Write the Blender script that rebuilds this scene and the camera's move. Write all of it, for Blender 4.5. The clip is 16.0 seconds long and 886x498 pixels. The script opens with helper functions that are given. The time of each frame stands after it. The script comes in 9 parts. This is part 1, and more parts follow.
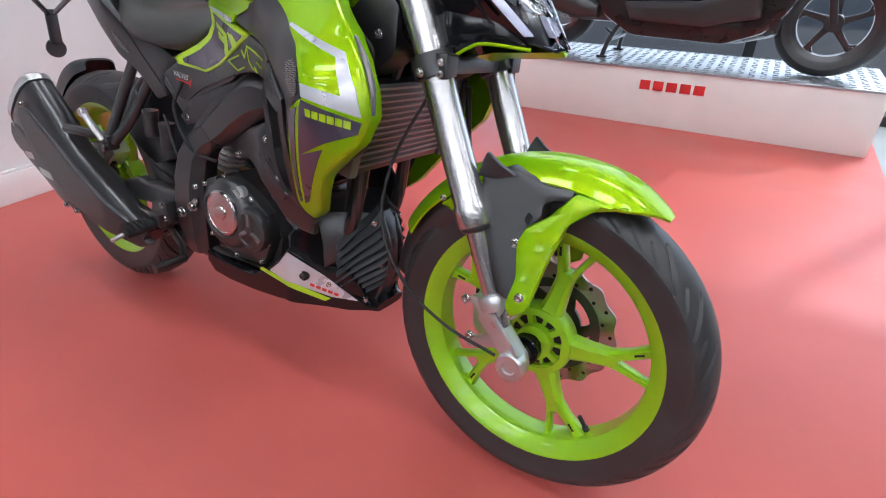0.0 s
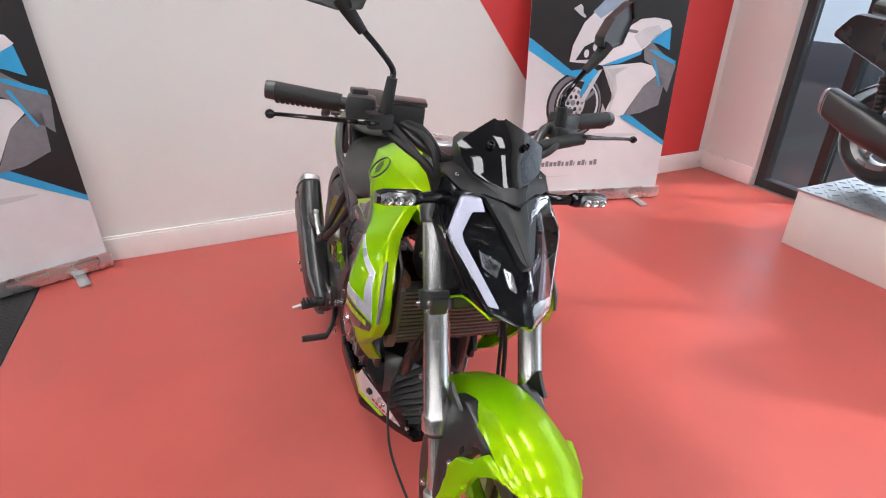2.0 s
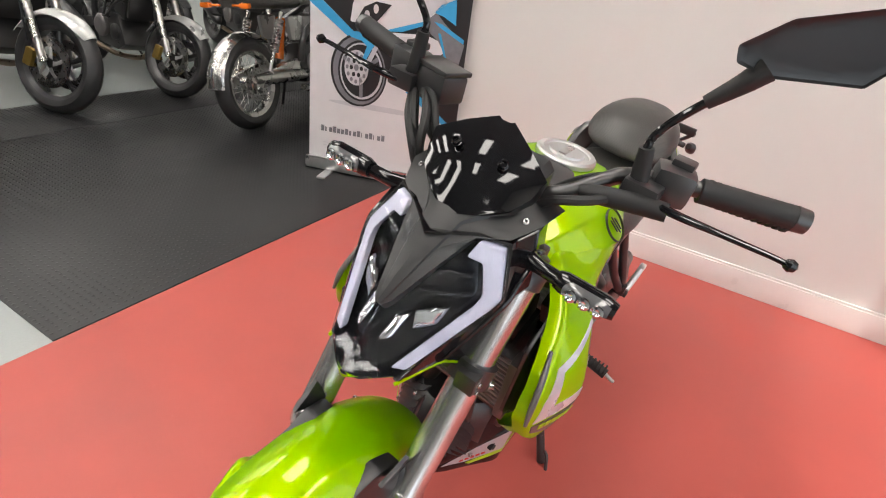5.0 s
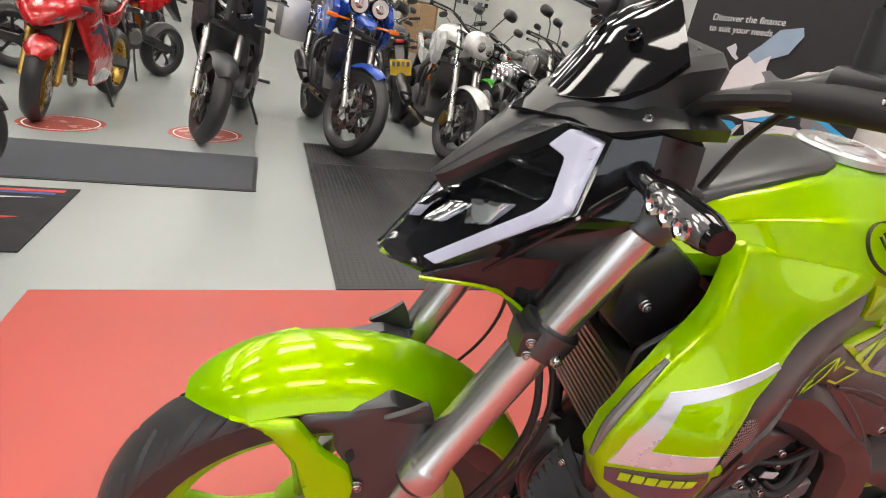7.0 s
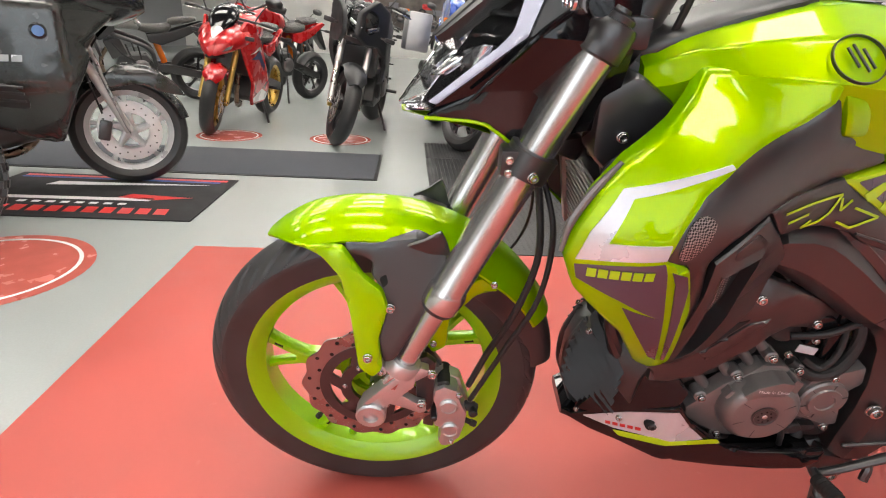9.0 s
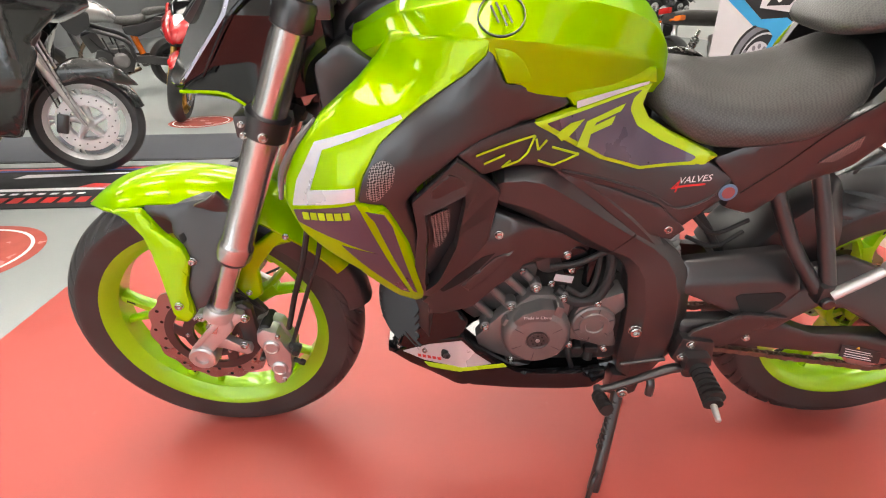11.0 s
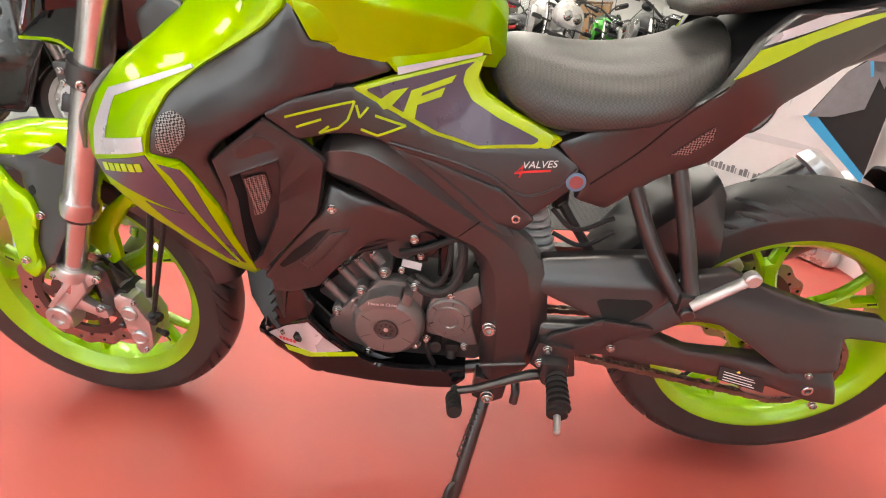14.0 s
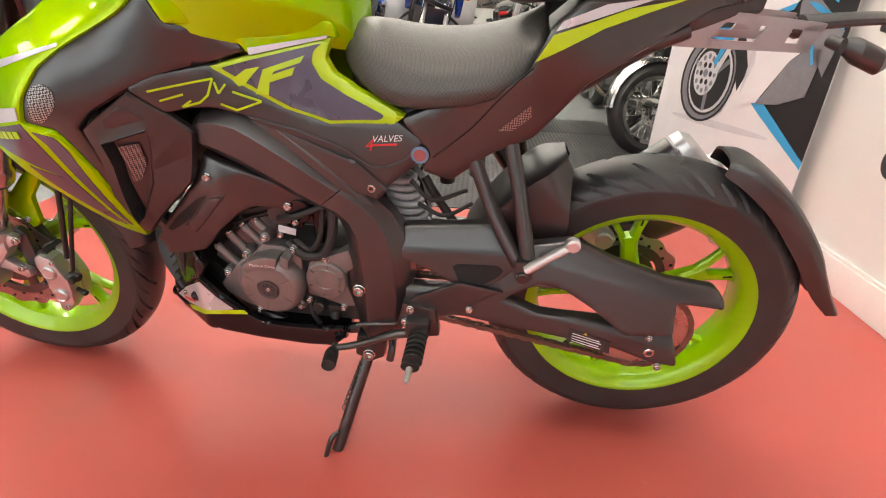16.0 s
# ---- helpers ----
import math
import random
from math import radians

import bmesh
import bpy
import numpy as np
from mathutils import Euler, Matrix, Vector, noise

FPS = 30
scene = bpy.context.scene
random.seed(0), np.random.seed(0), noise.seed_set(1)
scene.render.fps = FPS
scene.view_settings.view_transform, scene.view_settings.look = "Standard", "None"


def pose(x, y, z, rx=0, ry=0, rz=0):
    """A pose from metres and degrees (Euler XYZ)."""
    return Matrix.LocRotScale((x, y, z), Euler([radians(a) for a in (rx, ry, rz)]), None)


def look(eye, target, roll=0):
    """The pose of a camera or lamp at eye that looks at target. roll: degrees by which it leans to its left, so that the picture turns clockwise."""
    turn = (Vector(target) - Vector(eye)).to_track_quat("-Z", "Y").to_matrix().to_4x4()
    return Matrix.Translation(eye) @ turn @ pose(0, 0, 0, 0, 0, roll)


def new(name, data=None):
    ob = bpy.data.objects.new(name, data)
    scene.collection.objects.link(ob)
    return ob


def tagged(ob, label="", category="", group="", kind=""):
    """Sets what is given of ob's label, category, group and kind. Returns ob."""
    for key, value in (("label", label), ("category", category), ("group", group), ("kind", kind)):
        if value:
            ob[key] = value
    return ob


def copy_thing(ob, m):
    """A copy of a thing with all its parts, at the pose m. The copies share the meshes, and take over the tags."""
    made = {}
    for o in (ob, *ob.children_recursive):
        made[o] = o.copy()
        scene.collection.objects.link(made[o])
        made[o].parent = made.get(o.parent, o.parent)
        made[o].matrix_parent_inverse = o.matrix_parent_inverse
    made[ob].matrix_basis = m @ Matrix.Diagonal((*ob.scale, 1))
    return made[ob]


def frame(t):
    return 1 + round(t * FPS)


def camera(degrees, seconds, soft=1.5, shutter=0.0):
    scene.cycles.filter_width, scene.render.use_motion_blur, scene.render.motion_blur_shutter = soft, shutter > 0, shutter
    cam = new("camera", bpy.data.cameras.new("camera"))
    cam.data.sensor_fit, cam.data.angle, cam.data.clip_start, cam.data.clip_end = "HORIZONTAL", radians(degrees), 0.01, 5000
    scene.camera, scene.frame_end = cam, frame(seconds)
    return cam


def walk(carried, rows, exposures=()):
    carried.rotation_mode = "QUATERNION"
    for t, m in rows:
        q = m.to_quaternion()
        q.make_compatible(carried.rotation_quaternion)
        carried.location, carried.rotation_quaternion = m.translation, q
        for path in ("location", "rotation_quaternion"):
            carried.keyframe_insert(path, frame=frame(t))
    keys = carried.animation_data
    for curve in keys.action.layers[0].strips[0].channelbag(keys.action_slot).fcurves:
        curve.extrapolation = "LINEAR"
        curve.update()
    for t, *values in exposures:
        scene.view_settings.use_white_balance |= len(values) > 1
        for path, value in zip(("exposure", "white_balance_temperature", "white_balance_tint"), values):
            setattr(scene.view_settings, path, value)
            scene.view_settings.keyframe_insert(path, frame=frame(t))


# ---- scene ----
cam = camera(80.7, 16.0, soft=1.1)
PATH = [
    (0, (0.355, -0.391, 0.948), (-0.731, 0.943, -0.073), -0.0),
    (0.5, (0.383, -0.35, 1.065), (-0.765, 0.916, 0.026), -0.9),
    (1, (0.411, -0.218, 1.149), (-0.921, 0.839, 0.095), -0.7),
    (1.5, (0.536, -0.082, 1.258), (-1.024, 0.691, 0.275), -0.1),
    (2, (0.639, 0.059, 1.328), (-1.082, 0.495, 0.407), 0.3),
    (2.5, (0.625, 0.247, 1.339), (-1.152, 0.328, 0.425), 1.0),
    (3, (0.602, 0.431, 1.353), (-1.151, 0.184, 0.423), 1.3),
    (3.2, (0.604, 0.535, 1.355), (-1.124, 0.16, 0.42), 1.4),
    (5.3, (0.223, 0.762, 1.252), (-1.087, -0.411, 0.299), 9.4),
    (5.5, (0.173, 0.752, 1.233), (-1.059, -0.523, 0.308), 10.5),
    (6, (0.12, 0.761, 1.131), (-0.893, -0.74, 0.282), 14.5),
    (6.5, (0.044, 0.842, 1.076), (-0.709, -0.818, 0.253), 14.2),
    (7, (0.012, 0.927, 1.029), (-0.366, -0.885, 0.272), 9.7),
    (7.5, (-0.055, 1.015, 0.961), (-0.106, -0.856, 0.257), 6.8),
    (8, (-0.1, 1.076, 0.935), (-0.011, -0.799, 0.247), 5.5),
    (8.5, (-0.137, 1.12, 0.898), (-0.02, -0.753, 0.204), 5.0),
    (9, (-0.156, 1.143, 0.889), (-0.023, -0.707, 0.141), 3.5),
    (9.5, (-0.239, 1.183, 0.889), (-0.086, -0.64, 0.08), 1.8),
    (10, (-0.364, 1.234, 0.908), (-0.2, -0.566, 0.051), 0.2),
    (10.2, (-0.417, 1.251, 0.911), (-0.251, -0.54, 0.035), -0.4),
    (12.3, (-0.678, 1.151, 0.857), (-0.441, -0.69, 0.111), 0.7),
    (12.5, (-0.706, 1.155, 0.851), (-0.469, -0.686, 0.107), 1.1),
    (13, (-0.791, 1.188, 0.857), (-0.555, -0.648, 0.101), 2.1),
    (13.5, (-0.825, 1.172, 0.843), (-0.571, -0.66, 0.082), 2.9),
    (14, (-0.864, 1.153, 0.832), (-0.545, -0.661, 0.051), 2.8),
    (14.5, (-0.936, 1.147, 0.818), (-0.585, -0.66, 0.036), 2.6),
    (15, (-1.005, 1.166, 0.814), (-0.634, -0.637, 0.033), 2.4),
    (15.5, (-1.055, 1.196, 0.843), (-0.681, -0.596, 0.038), 2.4),
    (16, (-1.127, 1.19, 0.844), (-0.772, -0.597, 0.019), 3.3),
]
walk(cam, [(t, look(eye, target, roll)) for t, eye, target, roll in PATH], [(0.0, -0.30, 5700, 10), (1.0, -0.28, 5750, 10), (1.5, -0.25, 5900, 10), (2.5, -0.19, 6350, 10), (3.0, -0.17, 6450, 10), (5.5, -0.15, 6750, 10), (7.5, -0.05, 6850, 10), (9.5, 0.15, 6850, 10), (13.0, 0.40, 7050, 10), (16.0, 0.25, 7200, 10)])
WINDOW_WATTS, LAMP_STRENGTH = 66.0, 14.6

# ---- light ----
ROOM = pose(0, 0, 0, 0, 0, 8.7)  # the showroom's own axes: u along the window, v towards it
world = bpy.data.worlds.new("world")
scene.world = world
world.use_nodes = True
wn = world.node_tree
sky = wn.nodes.new("ShaderNodeTexSky")
sky.sky_type = "NISHITA"
sky.sun_disc = False
sky.sun_elevation, sky.sun_rotation = radians(42), radians(200)
wn.links.new(sky.outputs[0], wn.nodes["Background"].inputs[0])
wn.nodes["Background"].inputs[1].default_value = 0.12
sun_data = bpy.data.lights.new("sun", "SUN")
sun_data.energy, sun_data.angle, sun_data.color = 2.0, radians(2), (1, 0.95, 0.88)
sun = new("sun", sun_data)
sun.matrix_world = pose(0, 0, 12, 48, 0, 160)
win_light = bpy.data.lights.new("window_daylight", "AREA")
win_light.shape, win_light.size, win_light.size_y = "RECTANGLE", 4.6, 2.6
win_light.energy, win_light.color = WINDOW_WATTS, (0.86, 0.93, 1.0)
wl = new("window_daylight", win_light)
wl.matrix_world = ROOM @ pose(0.6, 3.36, 1.5, -90, 0, 0)

# ---- materials ----
MATS = {}


def mat(name, color, rough=0.5, metal=0.0, coat=0.0, vary=0.12, vscale=9.0, bump=0.0, bscale=300.0, emit=0.0, rvary=0.08, spec=0.5, fine=0.05):
    """A surface with a broad and a fine variation of its colour and gloss, and a fine relief."""
    if name in MATS:
        return MATS[name]
    m = bpy.data.materials.new(name)
    m.use_nodes = True
    nt = m.node_tree
    b = nt.nodes["Principled BSDF"]
    b.inputs["Roughness"].default_value, b.inputs["Metallic"].default_value = rough, metal
    b.inputs["Coat Weight"].default_value, b.inputs["Coat Roughness"].default_value = coat, 0.04
    b.inputs["Specular IOR Level"].default_value = spec
    tc = nt.nodes.new("ShaderNodeTexCoord")
    n1, n2 = nt.nodes.new("ShaderNodeTexNoise"), nt.nodes.new("ShaderNodeTexNoise")
    n1.inputs["Scale"].default_value, n1.inputs["Detail"].default_value = vscale, 5
    n2.inputs["Scale"].default_value, n2.inputs["Detail"].default_value = bscale, 2
    for n in (n1, n2):
        nt.links.new(tc.outputs["Object"], n.inputs["Vector"])
    ramp = nt.nodes.new("ShaderNodeMapRange")
    ramp.inputs["From Min"].default_value, ramp.inputs["From Max"].default_value = 0.3, 0.7
    ramp.inputs["To Min"].default_value, ramp.inputs["To Max"].default_value = 1 - vary, 1 + vary
    nt.links.new(n1.outputs["Fac"], ramp.inputs["Value"])
    grain = nt.nodes.new("ShaderNodeMapRange")
    grain.inputs["To Min"].default_value, grain.inputs["To Max"].default_value = 1 - fine, 1 + fine
    nt.links.new(n2.outputs["Fac"], grain.inputs["Value"])
    both = nt.nodes.new("ShaderNodeMath")
    both.operation = "MULTIPLY"
    nt.links.new(ramp.outputs[0], both.inputs[0])
    nt.links.new(grain.outputs[0], both.inputs[1])
    col = nt.nodes.new("ShaderNodeMix")
    col.data_type, col.blend_type = "RGBA", "MULTIPLY"
    col.inputs["Factor"].default_value = 1
    col.inputs["A"].default_value = (*color, 1)
    nt.links.new(both.outputs[0], col.inputs["B"])
    nt.links.new(col.outputs["Result"], b.inputs["Base Color"])
    rr = nt.nodes.new("ShaderNodeMapRange")
    rr.inputs["From Min"].default_value, rr.inputs["From Max"].default_value = 0.3, 0.7
    rr.inputs["To Min"].default_value, rr.inputs["To Max"].default_value = max(0.02, rough - rvary), min(1, rough + rvary)
    nt.links.new(n1.outputs["Fac"], rr.inputs["Value"])
    nt.links.new(rr.outputs[0], b.inputs["Roughness"])
    if bump:
        bp = nt.nodes.new("ShaderNodeBump")
        bp.inputs["Strength"].default_value, bp.inputs["Distance"].default_value = bump, 0.0004
        nt.links.new(n2.outputs["Fac"], bp.inputs["Height"])
        nt.links.new(bp.outputs[0], b.inputs["Normal"])
    if emit:
        b.inputs["Emission Color"].default_value, b.inputs["Emission Strength"].default_value = (*color, 1), emit
    MATS[name] = m
    return m


def clear(name, tint=(1, 1, 1), rough=0.02, weight=1.0):
    m = mat(name, tint, rough, vary=0.01, rvary=0.01, fine=0.0)
    m.node_tree.nodes["Principled BSDF"].inputs["Transmission Weight"].default_value = weight
    m.node_tree.nodes["Principled BSDF"].inputs["IOR"].default_value = 1.3
    return m


GREEN = mat("lime_paint", (0.205, 0.50, 0.0), 0.45, 0.0, 0.55, vary=0.03, bscale=2500, fine=0.10, rvary=0.03, spec=0.0)
_n = GREEN.node_tree  # pearl: yellow metal flakes under the lacquer
_f, _m = _n.nodes.new("ShaderNodeBsdfPrincipled"), _n.nodes.new("ShaderNodeMixShader")
for _s, _v in (("Base Color", (0.68, 0.74, 0.0, 1)), ("Metallic", 1.0), ("Roughness", 0.34), ("Coat Weight", 0.55), ("Coat Roughness", 0.04)):
    _f.inputs[_s].default_value = _v
_m.inputs["Fac"].default_value = 0.28
_n.links.new(_n.nodes["Principled BSDF"].outputs[0], _m.inputs[1])
_n.links.new(_f.outputs[0], _m.inputs[2])
_n.links.new(_m.outputs[0], _n.nodes["Material Output"].inputs["Surface"])
GREEN_RIM = mat("lime_wheel_paint", (0.30, 0.58, 0.0), 0.34, 0.15, 0.6, vary=0.05, rvary=0.05)
MATT = mat("matt_black_plastic", (0.0150, 0.0145, 0.0158), 0.37, spec=1.0, vary=0.06, rvary=0.015, bump=0.10, bscale=900, fine=0.10)
NOSE = mat("nose_black_plastic", (0.012, 0.0122, 0.013), 0.40, spec=0.55, vary=0.05, rvary=0.015, bump=0.08, bscale=900)
SATIN = mat("satin_black_paint", (0.0160, 0.0145, 0.0155), 0.30, spec=1.0, vary=0.04, rvary=0.012)
GLOSS = mat("gloss_black", (0.006, 0.006, 0.007), 0.05, rvary=0.02)
RUBBER = mat("tyre_rubber", (0.030, 0.0295, 0.030), 0.44, vary=0.25, bump=0.12, bscale=500, vscale=14, spec=0.6)
GRIP = mat("grip_rubber", (0.016, 0.016, 0.0165), 0.6, vary=0.15, bump=0.2, bscale=700)
STEEL = mat("bare_steel", (0.55, 0.54, 0.52), 0.28, 1.0, bump=0.05, bscale=400)
CHROME = mat("fork_tube_metal", (0.60, 0.59, 0.585), 0.24, 0.95, vary=0.03, rvary=0.03)
ALU = mat("cast_aluminium", (0.60, 0.60, 0.60), 0.38, 0.85, bump=0.25, bscale=420, vary=0.08)
ENGINE = mat("engine_black_paint", (0.040, 0.039, 0.039), 0.34, 0.2, bump=0.15, bscale=500, vary=0.2, spec=0.8)
ENGINE_GREY = mat("engine_grey_cast", (0.205, 0.192, 0.190), 0.36, 0.55, bump=0.3, bscale=420, vary=0.12)
SEAT = mat("seat_vinyl", (0.070, 0.068, 0.064), 0.42, vary=0.08, spec=0.7)
_n = SEAT.node_tree
_ck, _tc, _bp = _n.nodes.new("ShaderNodeTexChecker"), _n.nodes.new("ShaderNodeTexCoord"), _n.nodes.new("ShaderNodeBump")
_ck.inputs["Scale"].default_value = 330
_bp.inputs["Strength"].default_value, _bp.inputs["Distance"].default_value = 1.0, 0.0015
_mx = _n.nodes.new("ShaderNodeMix")
_mx.data_type = "RGBA"
_mx.inputs["A"].default_value, _mx.inputs["B"].default_value = (0.040, 0.038, 0.035, 1), (0.064, 0.061, 0.056, 1)
_n.links.new(_ck.outputs["Fac"], _mx.inputs["Factor"])
_n.links.new(_mx.outputs["Result"], _n.nodes["Principled BSDF"].inputs["Base Color"])
for _a, _b in ((_tc.outputs["Object"], _ck.inputs["Vector"]), (_ck.outputs["Fac"], _bp.inputs["Height"]), (_bp.outputs[0], _n.nodes["Principled BSDF"].inputs["Normal"])):
    _n.links.new(_a, _b)
SILVER = mat("silver_decal", (0.62, 0.62, 0.66), 0.3, 0.4, 0.6, vary=0.03)
PLUM = mat("dark_violet_decal", (0.105, 0.085, 0.125), 0.30, 0.5, 0.6, vary=0.1)
LIME = mat("lime_decal", (0.40, 0.60, 0.005), 0.35, 0, 0.5, vary=0.03)
REDINK = mat("red_print", (0.62, 0.03, 0.03), 0.4, vary=0.03)
WHITEINK = mat("white_print", (0.8, 0.8, 0.8), 0.4, vary=0.03)
DISC = mat("brake_disc_steel", (0.36, 0.35, 0.345), 0.27, 1.0, vary=0.08, bump=0.1)
DARKHOLE = mat("dark_gap", (0.006, 0.006, 0.006), 0.8)
LENS = clear("clear_lens", (0.93, 0.94, 0.95), 0.02)
LENS.node_tree.nodes["Principled BSDF"].inputs["IOR"].default_value = 1.13
STRIP = mat("daylight_strip", (0.50, 0.50, 0.62), 0.25, 0.0, 0.5, vary=0.03)
REFLECT = mat("reflector_chrome", (0.75, 0.75, 0.76), 0.08, 1.0)
ORANGE = mat("amber_reflector", (0.8, 0.18, 0.02), 0.2, 0, 0.6)
GRILLE = mat("fine_mesh_grille", (0.30, 0.29, 0.28), 0.4, 0.7)
_n = GRILLE.node_tree
_ck, _tc = _n.nodes.new("ShaderNodeTexChecker"), _n.nodes.new("ShaderNodeTexCoord")
_mp, _mx = _n.nodes.new("ShaderNodeMapping"), _n.nodes.new("ShaderNodeMix")
_mp.inputs["Rotation"].default_value = (0, radians(45), 0)
_ck.inputs["Scale"].default_value = 400
_mx.data_type = "RGBA"
_mx.inputs["A"].default_value, _mx.inputs["B"].default_value = (0.03, 0.03, 0.03, 1), (0.36, 0.34, 0.33, 1)
for _a, _b in ((_tc.outputs["Object"], _mp.inputs[0]), (_mp.outputs[0], _ck.inputs["Vector"]), (_ck.outputs["Fac"], _mx.inputs["Factor"]), (_mx.outputs["Result"], _n.nodes["Principled BSDF"].inputs["Base Color"])):
    _n.links.new(_a, _b)

# ---- mesh helpers ----
from mathutils import geometry


def part(name, bm, material, parent=None, label="", smooth=35, category="", group="", kind="", m=None):
    """Links a bmesh as one mesh object under a thing or part."""
    me = bpy.data.meshes.new(name)
    bmesh.ops.recalc_face_normals(bm, faces=bm.faces)
    bm.to_mesh(me)
    bm.free()
    me.materials.append(material)
    me.polygons.foreach_set("use_smooth", [True] * len(me.polygons))
    me.set_sharp_from_angle(angle=radians(smooth))
    ob = new(name, me)
    if parent:
        ob.parent = parent
    if m is not None:
        ob.matrix_local = m
    return tagged(ob, label, category, group, kind)


def thing(name, m, label, category, group=""):
    ob = new(name)
    ob.empty_display_size = 0.1
    ob.matrix_world = m
    return tagged(ob, label, category, group)


def joined(*bms):
    out = bmesh.new()
    for b in bms:
        me = bpy.data.meshes.new("tmp")
        b.to_mesh(me)
        b.free()
        out.from_mesh(me)
        bpy.data.meshes.remove(me)
    return out


def moved(bm, m):
    bm.transform(m)
    return bm


def box(c, s, bevel=0.004, seg=2, m=None):
    bm = bmesh.new()
    bmesh.ops.create_cube(bm, size=1)
    bmesh.ops.scale(bm, vec=s, verts=bm.verts)
    if bevel:
        bmesh.ops.bevel(bm, geom=bm.edges[:], offset=min(bevel, min(s) * 0.45), segments=seg, affect="EDGES", profile=0.6)
    if m is not None:
        bm.transform(m)
    bmesh.ops.translate(bm, vec=c, verts=bm.verts)
    return bm


def along(p0, p1):
    """A turn and move that takes +z from the origin to the way from p0 to p1."""
    d = Vector(p1) - Vector(p0)
    return Matrix.Translation(p0) @ d.to_track_quat("Z", "Y").to_matrix().to_4x4()


def rings(loops, close_ends=True, wrap=True):
    """A skin over loops of the same number of points."""
    bm = bmesh.new()
    vs = [[bm.verts.new(p) for p in loop] for loop in loops]
    n = len(loops[0])
    for a, b in zip(vs, vs[1:]):
        for i in range(n if wrap else n - 1):
            j = (i + 1) % n
            bm.faces.new((a[i], a[j], b[j], b[i]))
    if close_ends and wrap:
        bm.faces.new(vs[0][::-1])
        bm.faces.new(vs[-1])
    return bm


def lathe(profile, p0=(0, 0, 0), p1=(0, 0, 1), n=32, closed=False):
    """Turns (radius, height) round the line from p0 to p1. closed: the profile is a closed ring."""
    m = along(p0, p1)
    prof = list(profile) + ([profile[0]] if closed else [])
    loops = [[m @ Vector((r * math.cos(a), r * math.sin(a), h)) for a in (2 * math.pi * k / n for k in range(n))] for r, h in ((max(r, 1e-5), h) for r, h in prof)]
    bm = rings(loops, close_ends=not closed)
    bmesh.ops.remove_doubles(bm, verts=bm.verts, dist=2e-5)
    return bm


def rod(p0, p1, r, r1=None, n=20, b=0.002):
    L = (Vector(p1) - Vector(p0)).length
    r1 = r if r1 is None else r1
    b = min(b, r * 0.4, r1 * 0.4, L * 0.3)
    return lathe([(r - b, 0), (r, b), (r1, L - b), (r1 - b, L)], p0, p1, n)


def smoothed(points, k=6):
    """A Catmull-Rom line through the points."""
    p = [Vector(q) for q in points]
    p = [2 * p[0] - p[1]] + p + [2 * p[-1] - p[-2]]
    out = []
    for a, b, c, d in zip(p, p[1:], p[2:], p[3:]):
        for i in range(k):
            t = i / k
            out.append(0.5 * (2 * b + (c - a) * t + (2 * a - 5 * b + 4 * c - d) * t * t + (3 * b - a - 3 * c + d) * t**3))
    return out + [p[-2]]


def tube(points, r, n=10, k=6, flat=1.0, ends=True):
    """A round bar swept along a smooth line; r may be a list that runs along it."""
    line = smoothed(points, k) if k > 1 else [Vector(p) for p in points]
    rr = [float(v) for v in np.interp(np.linspace(0, 1, len(line)), np.linspace(0, 1, len(r)), r)] if isinstance(r, (list, tuple)) else [r] * len(line)
    up = Vector((0.13, 0.21, 0.97))
    loops = []
    for i, p in enumerate(line):
        d = (line[min(i + 1, len(line) - 1)] - line[max(i - 1, 0)]).normalized()
        side = d.cross(up)
        side = side.normalized() if side.length > 0.05 else d.cross(Vector((1, 0, 0))).normalized()
        top = side.cross(d)
        loops.append([p + rr[i] * (math.cos(a) * side + flat * math.sin(a) * top) for a in (2 * math.pi * j / n for j in range(n))])
    return rings(loops, ends)


def prism(poly, y0, y1, bevel=0.003, seg=2):
    """A plate: the outline (x, z) between two values of y."""
    bm = bmesh.new()
    vs = [bm.verts.new((x, y0, z)) for x, z in poly]
    f = bm.faces.new(vs)
    r = bmesh.ops.extrude_face_region(bm, geom=[f])
    bmesh.ops.translate(bm, vec=(0, y1 - y0, 0), verts=[v for v in r["geom"] if isinstance(v, bmesh.types.BMVert)])
    if bevel:
        bmesh.ops.bevel(bm, geom=bm.edges[:], offset=min(bevel, abs(y1 - y0) * 0.45), segments=seg, affect="EDGES", profile=0.6, clamp_overlap=True)
    return bm


def seg_dist(pts, poly):
    a = np.array(poly)
    b = np.roll(a, -1, 0)
    d = b - a
    t = np.clip(((pts[:, None] - a) * d).sum(-1) / np.maximum((d * d).sum(-1), 1e-12), 0, 1)
    return np.linalg.norm(pts[:, None] - (a + t[..., None] * d), axis=-1).min(1)


def inside(pts, poly):
    a = np.array(poly)
    b = np.roll(a, -1, 0)
    x, y = pts[:, :1], pts[:, 1:]
    cross = (a[:, 1] > y) != (b[:, 1] > y)
    xi = (b[:, 0] - a[:, 0]) * (y - a[:, 1]) / np.where(b[:, 1] == a[:, 1], 1e-9, b[:, 1] - a[:, 1]) + a[:, 0]
    return (cross & (x < xi)).sum(1) % 2 == 1


